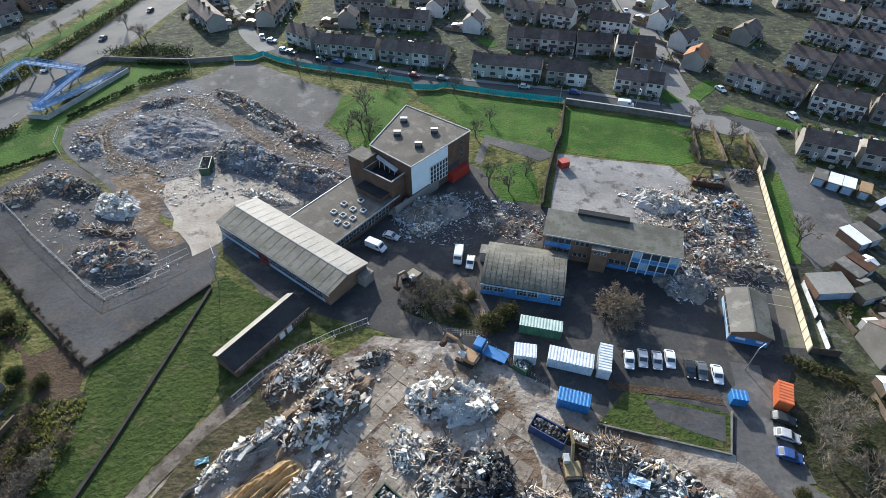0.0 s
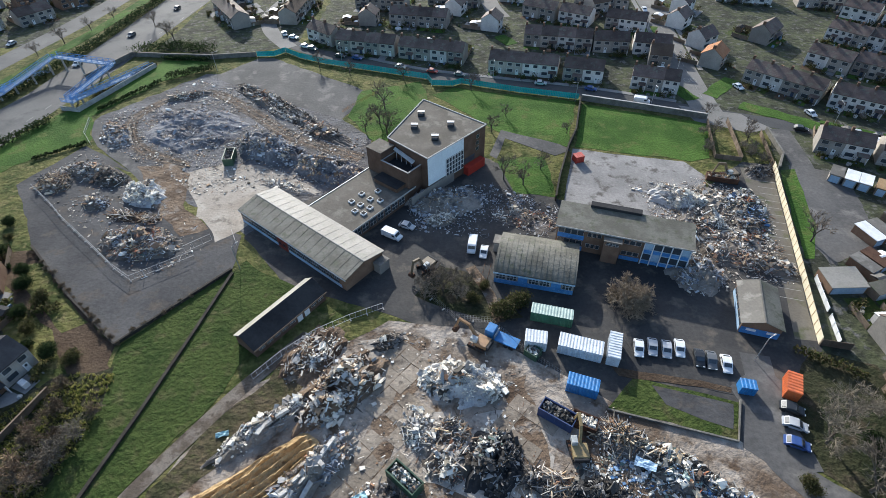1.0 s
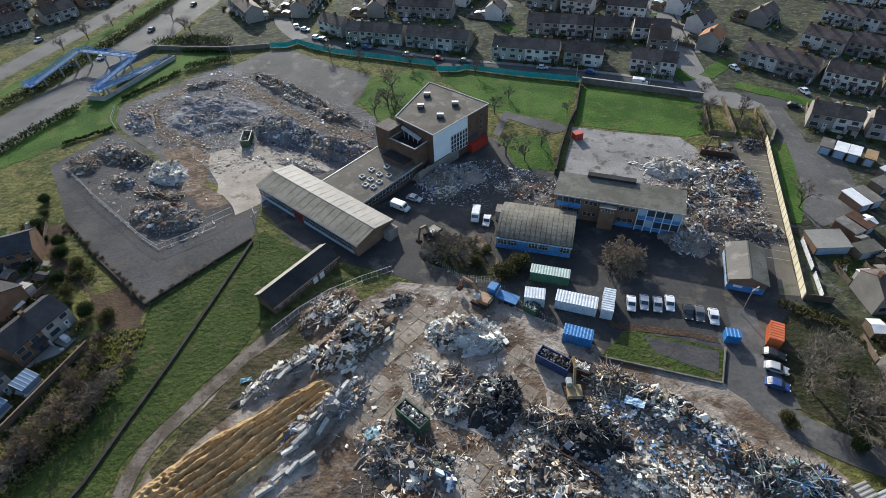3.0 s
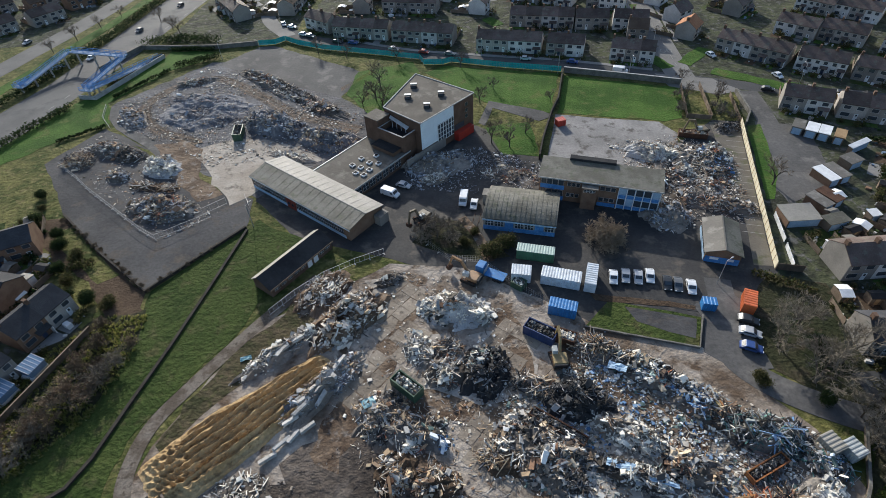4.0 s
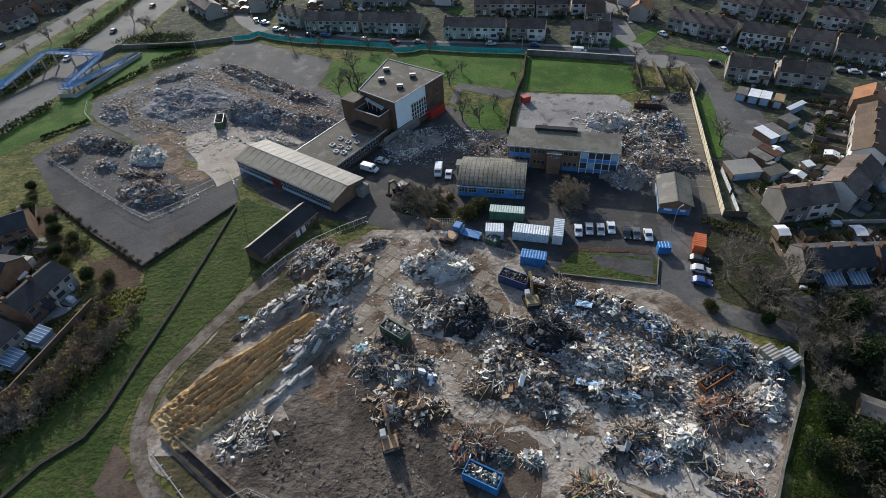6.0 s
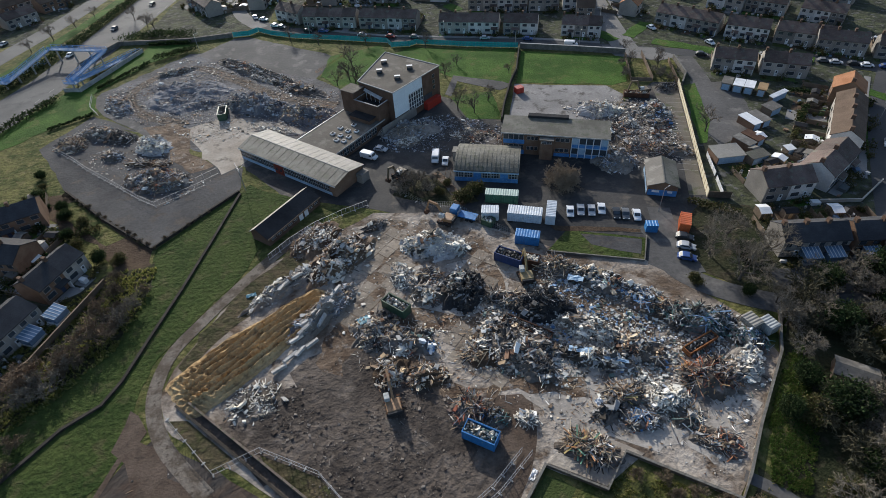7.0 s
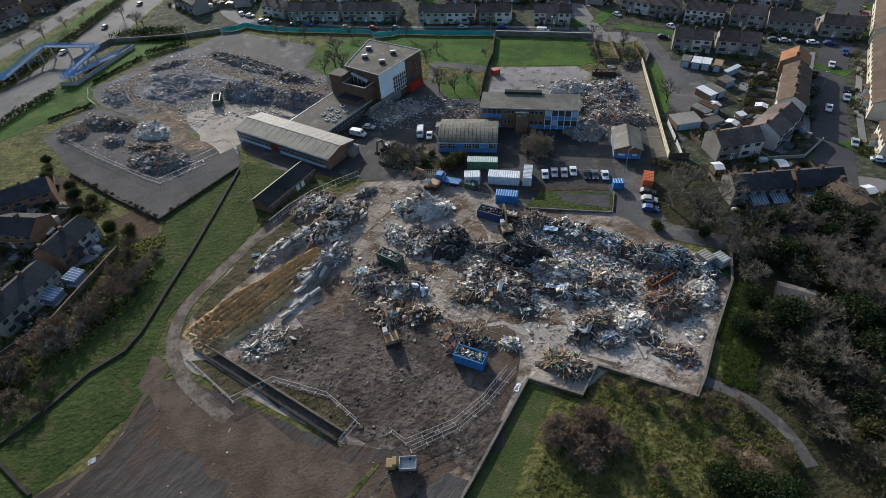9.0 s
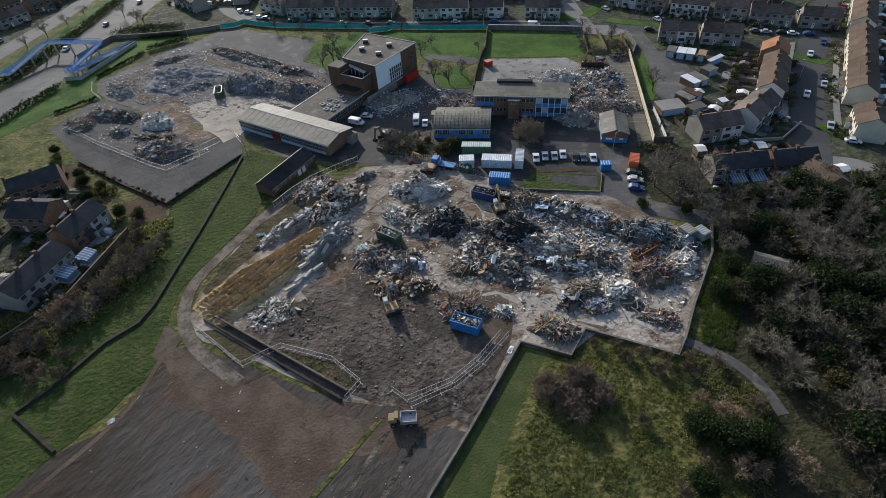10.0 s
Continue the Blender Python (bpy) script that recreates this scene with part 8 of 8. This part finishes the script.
def bare_tree(h, seed, label, spread=0.55, twigs=5, mats=("bark", "twig"), stems=1, name="tree", fat=1.0, twig=0.032):
    rng = random.Random(seed)
    t = empty(name, None, label, "tree" if name == "tree" else "shrub", "bare trees" if name == "tree" else "scrub")
    segs = [[], [], []]
    for s in range(stems):
        a = rng.uniform(0, 6.28)
        lean = 0.08 if stems == 1 else 0.45
        d = np.array([math.cos(a) * lean, math.sin(a) * lean, 1.0])
        d /= np.linalg.norm(d)
        grow(rng, np.array([math.cos(a) * 0.3 * (stems > 1), math.sin(a) * 0.3 * (stems > 1), -0.1]), d, h * 0.27, h * 0.022 * fat, 0, segs, spread, twigs)
    segs[2] = [(p, q, max(a, twig), b) for p, q, a, b in segs[2]]
    if stems > 2:
        fast_mesh("stem", *tubes(segs[0] + segs[1], 5), M[mats[0]], t)
    else:
        fast_mesh("trunk", *tubes(segs[0], 7), M[mats[0]], t)
        fast_mesh("limb_frame", *tubes(segs[1], 5), M[mats[0]], t)
    tagged(fast_mesh("twig_crown", *ribbons(segs[2]), M[mats[1]], t), kind="stuff")
    return t


def leafy(r, h, seed, label, mat, n=1600, leaf=0.16, name="shrub"):
    """A dense evergreen crown: clumps of small leaves on a branching stem."""
    rng = np.random.default_rng(seed)
    t = empty(name, None, label, "shrub" if name == "shrub" else "hedge", "evergreens")
    cl = rng.normal(0, 1, (16, 3))
    cl /= np.linalg.norm(cl, axis=1, keepdims=True)
    cl = cl * rng.uniform(0.35, 0.75, (16, 1)) * np.array([r, r, h * 0.42]) + np.array([0, 0, h * 0.52])
    pts = cl[rng.integers(0, 16, n)] + rng.normal(0, 1, (n, 3)) * np.array([r * 0.24, r * 0.24, h * 0.13])
    pts[:, 2] = np.maximum(pts[:, 2], 0.08)
    ax = rng.normal(0, 1, (n, 3))
    ax /= np.linalg.norm(ax, axis=1, keepdims=True)
    bx = np.cross(ax, rng.normal(0, 1, (n, 3)))
    bx /= np.linalg.norm(bx, axis=1, keepdims=True)
    k = leaf * rng.uniform(0.7, 1.6, (n, 1))
    v = np.stack([pts - ax * k * 1.3, pts + bx * k * 0.8, pts + ax * k * 1.3, pts - bx * k * 0.8 + np.cross(ax, bx) * k * 0.3], 1).reshape(-1, 3)
    f = np.arange(4 * n).reshape(n, 4)
    tagged(fast_mesh("leaf_crown", v, f, M[mat], t), kind="stuff")
    return t


M["twig_grey"] = surf("twig_grey", (0.155, 0.132, 0.10), (0.215, 0.185, 0.145), 0.5, 3.0, bump=0.0, vary=0.2)
M["twig_red"] = surf("twig_brown", (0.19, 0.135, 0.088), (0.26, 0.19, 0.128), 0.5, 3.0, bump=0.0, vary=0.2)
M["twig_tan"] = surf("twig_tan", (0.22, 0.17, 0.12), (0.30, 0.24, 0.17), 0.5, 3.0, bump=0.0)
M["twig_olive"] = surf("twig_olive", (0.070, 0.066, 0.040), (0.115, 0.105, 0.066), 0.5, 3.0, bump=0.0, vary=0.25)
M["twig_brown_dark"] = surf("twig_dark_brown", (0.16, 0.115, 0.080), (0.23, 0.17, 0.122), 0.5, 3.0, bump=0.0, vary=0.15)
BIG = [bare_tree(13, 1, "large bare winter tree with spreading limbs", 0.62, 6, ("bark", "twig_grey")), bare_tree(11, 2, "tall bare winter tree with fine grey twigs", 0.6, 6, ("bark", "twig_grey"))]
MID = [bare_tree(8, 3, "bare winter tree with brown twigs", 0.6, 5, ("bark", "twig")), bare_tree(7, 4, "slender bare winter tree", 0.55, 5, ("bark", "twig"))]
BUSH = [bare_tree(5.5, 5, "leafless many-stemmed scrub bush", 0.6, 5, ("bark", "twig_red"), 3, "shrub", 0.6, 0.036), bare_tree(5.0, 6, "leafless grey-brown scrub bush", 0.65, 5, ("bark", "twig_grey"), 3, "shrub", 0.6, 0.036), bare_tree(4.0, 7, "brown leafless bramble thicket", 0.75, 5, ("bramble", "bramble"), 3, "shrub", 0.5, 0.034), bare_tree(5.0, 15, "leafless olive-grey thicket in dark woodland", 0.7, 5, ("bark", "twig_olive"), 3, "shrub", 0.5, 0.04)]
DOME = bare_tree(5.6, 16, "broad dome of dense brown leafless bush", 0.9, 6, ("bark", "twig_brown_dark"), 6, "shrub", 0.5, 0.034)
GREEN = [leafy(2.6, 4.2, 8, "dark green evergreen bush with dense leaves", "leaf", 6500, 0.11), leafy(2.0, 2.6, 9, "olive-green rounded garden shrub", "olive_leaf", 3600, 0.09), leafy(1.3, 1.7, 12, "small dark green garden bush", "leaf", 800, 0.15)]
ROUND = bare_tree(7.0, 10, "rounded bare tree with very dense brown twigs", 0.95, 6, ("bark", "twig_tan"), 8, "tree", 0.7, 0.045)
USED = set()


def plant(ob, x, y, s=1.0, yaw=None, z=0.0, rng=random.Random(77)):
    m = pose(x, y, z, 0, 0, rng.uniform(0, 360) if yaw is None else yaw)
    if ob.name in USED:
        c = copy_thing(ob, m)
    else:
        USED.add(ob.name)
        c = ob
        c.matrix_basis = m
    c.scale = (s, s, s * rng.uniform(0.9, 1.1))
    return c


# single trees
for x, y, s in ((66, 33, 1.25), (63, 41, 0.95), (73, 37, 1.1), (69, 46, 0.9)):
    plant(BIG[0], x, y, s)
plant(ROUND, 36.7, 71.5, 1.15)
for x, y, s in ((-24.5, 155, 1.0), (-25, 145, 1.1), (-22, 139, 0.9), (-29, 141, 0.8), (12.5, 116, 0.9), (17.6, 113.6, 0.9), (23, 121, 0.8), (10, 141, 0.7), (15, 150, 0.6), (-3, 74.5, 0.8), (-6, 77, 0.6), (33, 140, 0.6), (76, 138, 0.7), (78, 150, 0.6), (85.8, 136, 0.7), (87, 140, 0.8), (84, 92, 0.9), (-118, 212, 0.9), (-123, 217, 0.9), (-132, 226, 0.8), (-162, 208, 0.8), (-158, 222, 0.7), (-155, 236, 0.7), (-166, 196, 0.7), (-40, 180, 0.7), (-20, 176, 0.8), (-52, 185, 0.7), (4, 168, 0.7)):
    plant(MID[int(x) % 2], x, y, s * 1.45)
for x, y, s in ((66, 29, 0.6), (70, 41, 0.7)):
    plant(GREEN[0], x, y, s)
for x, y, s in ((3.5, 72, 0.8), (10, 68.5, 1.5), (13, 70.5, 1.3), (6, 75.5, 0.7), (56.5, 33.5, 0.9)):
    plant(GREEN[1], x, y, s)
for x, y, s in ((-3, 77, 1.0), (-6, 74, 0.9), (0, 74, 1.0), (-1, 79, 0.8), (3, 77, 0.8), (-8, 77, 0.7)):
    plant(BUSH[1], x, y, s)
# woodland at the south-east
_r = random.Random(21)
WOOD = [(70, 20, 130, 31), (68, 0, 112, 22), (60, -22, 100, 2), (58, -46, 90, -18)]
count = 0
for x0, y0, x1, y1 in WOOD:
    for k in range(60):
        x, y = _r.uniform(x0, x1), _r.uniform(y0, y1)
        if abs(x - 75) < 6 and abs(y - 7.5) < 5 or x > 96 + (y + 31) * 1.1 and y < 4 or abs(x - 57) < 3:
            continue
        q = _r.random()
        if q < 0.26:
            plant(BIG[_r.randrange(2)], x, y, _r.uniform(0.6, 0.95))
        elif q < 0.60:
            plant(BUSH[_r.choice((1, 3, 3, 3))], x, y, _r.uniform(1.1, 1.7))
        else:
            plant(GREEN[_r.randrange(2)], x, y, _r.uniform(1.0, 1.7))
for x, y, s in ((19.5, -15.5, 1.0), (24.5, -14.5, 1.0), (27.0, -17.5, 0.95), (22.5, -19.5, 1.0)):
    plant(DOME, x, y, s)
for x, y, s in ((36, -11, 0.8), (41, -14, 0.9), (46, -15, 0.9), (34, -8, 0.8), (31, -7, 0.7), (39, -10, 0.8), (43, -12.6, 0.8), (47, -12, 0.7), (34, -24, 0.8), (51, -14, 0.9), (44, -22, 1.0), (48, -26, 1.1), (53, -24, 1.0), (40, -32, 1.0), (46, -34, 1.1), (34, -36, 1.0), (54, -36, 1.2)):
    plant(BUSH[0 if s > 1.05 else 2], x, y, s)
for x, y, s in ((42, -27, 1.2), (46, -30, 1.3), (38, -36, 1.0), (50, -31, 1.2), (60, 2, 0.9), (66, 8, 1.0), (97, 2, 1.6), (101, 6, 1.5), (104, 0, 1.4)):
    plant(GREEN[0], x, y, s)
# scrub along the western edge
for k in range(50):
    t = _r.random()
    x = -69 - 36 * t * t + _r.uniform(-4.0, 4.0)
    y = 46 - 52 * t + _r.uniform(-3.5, 3.5)
    plant(BUSH[_r.choice((0, 1, 2, 2))], x, y, _r.uniform(0.8, 1.4))
for k in range(20):
    plant(BUSH[2 if k % 3 else 0], _r.uniform(-106, -76), _r.uniform(8, 20) - 6, _r.uniform(0.8, 1.2))
for x, y in ((-99, 78), (-96, 74), (-104, 80), (-92, 66), (-90, 70), (-108, 84), (-88, 62), (-86, 58), (-80, 56), (-75, 55), (-110, 90), (-113, 95)):
    plant(GREEN[_r.randrange(3)], x, y, _r.uniform(0.6, 1.1))
for k in range(16):
    t = k / 15
    plant(BUSH[2], -101 + 33 * t, 84.5 - 26 * t, _r.uniform(0.3, 0.55))
for k in range(10):
    plant(BUSH[2], -66 + 12 * k / 9, 62 + 15 * k / 9, _r.uniform(0.25, 0.45))
# hedges
def hedge(pts, w, h, label, mat="leaf", dens=30, seed=0):
    rng = np.random.default_rng(seed)
    P = np.array(pts, float)
    seg = np.linalg.norm(np.diff(P, axis=0), axis=1)
    L = seg.sum()
    n = int(L * dens)
    s = rng.uniform(0, L, n)
    c = np.concatenate([[0], np.cumsum(seg)])
    base = np.stack([np.interp(s, c, P[:, 0]), np.interp(s, c, P[:, 1])], -1)
    lump = np.array([noise.noise((a * 0.35, b * 0.35, seed)) for a, b in base])
    pts3 = np.column_stack([base + rng.normal(0, w * 0.33, (n, 2)), np.abs(rng.uniform(0.05, 1, n)) ** 0.6 * h * (1 + 0.5 * lump)])
    ax = rng.normal(0, 1, (n, 3))
    ax /= np.linalg.norm(ax, axis=1, keepdims=True)
    bx = np.cross(ax, rng.normal(0, 1, (n, 3)))
    bx /= np.linalg.norm(bx, axis=1, keepdims=True)
    k = 0.26 * rng.uniform(0.7, 1.5, (n, 1))
    v = np.stack([pts3 - ax * k * 1.2, pts3 + bx * k * 0.8, pts3 + ax * k * 1.2, pts3 - bx * k * 0.8], 1).reshape(-1, 3)
    tagged(fast_mesh("hedge", v, np.arange(4 * n).reshape(n, 4), M[mat]), label, "hedge", "hedges", "stuff")


hedge([(-160, 60), (-146, 108), (-138, 134), (-132.5, 147)], 2.6, 1.8, "dark roadside hedge of mixed shrubs", "leaf", 40, 1)
hedge([(-126, 162), (-121, 170), (-116, 190)], 1.6, 1.2, "low hedge below the footbridge ramp", "olive_leaf", 30, 2)
hedge([(-168, 120), (-154, 172), (-148, 210), (-143, 262), (-138, 300)], 3.4, 2.2, "dark hedge between the two roads", "leaf", 40, 3)
hedge([(-106, 176.5), (-99, 181), (-92, 184)], 3.0, 2.0, "clipped dark hedge at the lawn edge", "leaf", 60, 4)
hedge([(-120, 153), (-107.5, 174)], 1.0, 1.2, "thin hedge along the path", "leaf", 30, 5)
hedge([(-125, 124), (-113, 133)], 0.9, 1.0, "thin hedge above the court", "leaf", 30, 6)
hedge([(-114, 193), (-96, 192)], 1.6, 1.4, "dark hedge under the stone wall", "leaf", 40, 7)
hedge([(-128, 200), (-112, 204), (-98, 200)], 6, 2.2, "dark garden shrubbery behind the wall", "leaf", 60, 8)
hedge([(-92, 15.5), (-100, 6)], 1.2, 1.6, "overgrown garden hedge", "olive_leaf", 30, 9)
for k, (x, y, a, l) in enumerate(((66, 60, -30, 12), (118, 112, -30, 10), (106, 84, 50, 16), (112, 92, 50, 12), (-96, 64, 20, 12), (-108, 76, -40, 16), (-120, 62, 70, 20), (-100, 44, 70, 16))):
    hedge([(x, y), (x + l * math.cos(radians(a)), y + l * math.sin(radians(a)))], 1.4, 1.6, "dark untrimmed garden hedge", "leaf" if k % 2 else "olive_leaf", 34, 20 + k)
for x, y in ((84, 128), (86, 131), (83, 133), (87, 126), (74, 140), (73, 134), (72, 130)):
    plant(BUSH[1], x, y, 0.7)
# garden shrubs, one joined mass
def shrubbery():
    pts = []
    for p0, p1, n, depth in PLACED:
        d = (p1 - p0).normalized()
        nrm = Vector((-d.y, d.x))
        for k in range(n * 5):
            a = p0.lerp(p1, _r.random()) + nrm * (depth + _r.uniform(2.0, 9) if k % 3 else -_r.uniform(1.2, 4))
            pts.append((a.x, a.y, _r.uniform(0.5, 1.5)))
    rng = np.random.default_rng(31)
    c = np.array(pts)
    n = 110
    size = c[:, 2][:, None, None]
    p = np.concatenate([c[:, :2], 0 * c[:, :1]], 1)[:, None, :] + rng.normal(0, 0.5, (len(c), n, 3)) * size + np.array([0, 0, 0.75]) * size
    p = p.reshape(-1, 3)
    p[:, 2] = np.maximum(p[:, 2], 0.1)
    ax = rng.normal(0, 1, p.shape)
    ax /= np.linalg.norm(ax, axis=1, keepdims=True)
    bx = np.cross(ax, rng.normal(0, 1, p.shape))
    bx /= np.linalg.norm(bx, axis=1, keepdims=True)
    v = np.stack([p - ax * 0.22, p + bx * 0.15, p + ax * 0.22, p - bx * 0.15], 1).reshape(-1, 3)
    tagged(fast_mesh("garden_shrubbery", v, np.arange(len(v)).reshape(-1, 4), M["olive_leaf"]), "dark green and olive shrubs in back gardens", "shrubbery", kind="stuff")


shrubbery()


def tussocks(name, label, pts, n, mat, seed, h=0.5):
    """Clumps of coarse grass blades inside an outline."""
    rng = np.random.default_rng(seed)
    P = np.array(pts, float)
    c = rng.uniform(P.min(0), P.max(0), (n * 3, 2))
    inside = np.zeros(len(c), bool)
    for a, b in zip(P, np.roll(P, -1, 0)):
        inside ^= ((a[1] > c[:, 1]) != (b[1] > c[:, 1])) & (c[:, 0] < (b[0] - a[0]) * (c[:, 1] - a[1]) / (b[1] - a[1] + 1e-9) + a[0])
    dens = np.array([noise.noise((x * 0.3, y * 0.3, seed)) for x, y in c])
    c = c[inside & (dens > rng.uniform(-0.6, 0.3, len(c)))][:n]
    m, k = len(c), 9
    base = np.repeat(np.column_stack([c, np.full(m, 0.03)]), k, 0) + rng.normal(0, 1, (m * k, 3)) * np.array([0.16, 0.16, 0])
    lean = np.column_stack([rng.normal(0, 0.3, (m * k, 2)), rng.uniform(0.5, 1.2, m * k)]) * h
    side = rng.normal(0, 1, (m * k, 3)) * np.array([1, 1, 0])
    side *= 0.09 / (np.linalg.norm(side, axis=1, keepdims=True) + 1e-9)
    v = np.stack([base - side, base + side, base + lean + side * 0.3, base + lean - side * 0.3], 1).reshape(-1, 3)
    tagged(fast_mesh(name, v, np.arange(len(v)).reshape(-1, 4), M[mat]), label, "grass", kind="stuff")


M["tussock"] = backlit(islands("tussock_grass", [(0.21, 0.21, 0.055), (0.30, 0.28, 0.09), (0.15, 0.18, 0.04), (0.36, 0.32, 0.14), (0.12, 0.145, 0.036)], 0.9))
M["blade"] = backlit(islands("bank_blades", [(0.070, 0.12, 0.022), (0.10, 0.15, 0.034), (0.055, 0.10, 0.02), (0.15, 0.155, 0.05)], 0.9))
tussocks("tussock_grass", "yellow-green tussocks of rough grass", [(24, -9), (30, -4.5), (45, -13), (50, -10), (57, -22), (46, -44), (20, -52), (2, -44), (8, -30), (17, -16)], 5200, "tussock", 1, 0.28)
tussocks("tussock_grass", "green tussocks along the woodland wall", [(66, 13.5), (70, 15), (63, -2), (56, -12), (51, -10), (56, 1)], 2000, "blade", 2, 0.45)
tussocks("scrub_tussocks", "dead grass and brambles under the scrub", [(-65, 52), (-64, 40), (-66, 28), (-73, 17), (-84, 6), (-108, -4), (-96, 20), (-84, 40), (-74, 52)], 4000, "tussock", 4, 0.5)

# ---- concrete bays of the yard floor ----
def yard_slabs():
    """Cast concrete bays, cracked apart and unevenly settled, in the open parts of the yard."""
    g = empty("yard_slabs", None, "worn cast concrete floor bays of the yard", "floor", kind="structure")
    rng = random.Random(4)
    meshes = []
    for k in range(4):
        bm = box(-1.5, -1.5, -0.1, 1.5, 1.5, 0.0)
        for v in bm.verts:
            v.co.x += rng.uniform(-0.12, 0.12)
            v.co.y += rng.uniform(-0.12, 0.12)
        me = bpy.data.meshes.new("slab")
        bm.to_mesh(me)
        bm.free()
        me.materials.append(M["slab"])
        meshes.append(me)
    c, s = math.cos(radians(52)), math.sin(radians(52))
    for cx, cy, nx, ny in ((-13, 55, 5, 3), (-12, 40, 7, 3), (8, 22, 3, 5), (12, 30, 3, 3), (12, 45, 3, 3)):
        for i in range(nx):
            for j in range(ny):
                if rng.random() < 0.22:
                    continue
                u, v = (i - nx / 2) * 3.15, (j - ny / 2) * 3.15
                ob = new("slab", meshes[rng.randrange(4)])
                ob.parent = g
                ob.matrix_basis = pose(cx + u * c - v * s, cy + u * s + v * c, 0.125 + rng.uniform(-0.03, 0.02), rng.uniform(-0.6, 0.6), rng.uniform(-0.6, 0.6), 52 + 90 * rng.randrange(4))


M["slab"] = surf("slab_concrete", (0.20, 0.165, 0.128), (0.31, 0.265, 0.21), 0.15, 1.6, c3=(0.11, 0.092, 0.076), bump=0.4, vary=0.18, fine_mix=0.5)
yard_slabs()
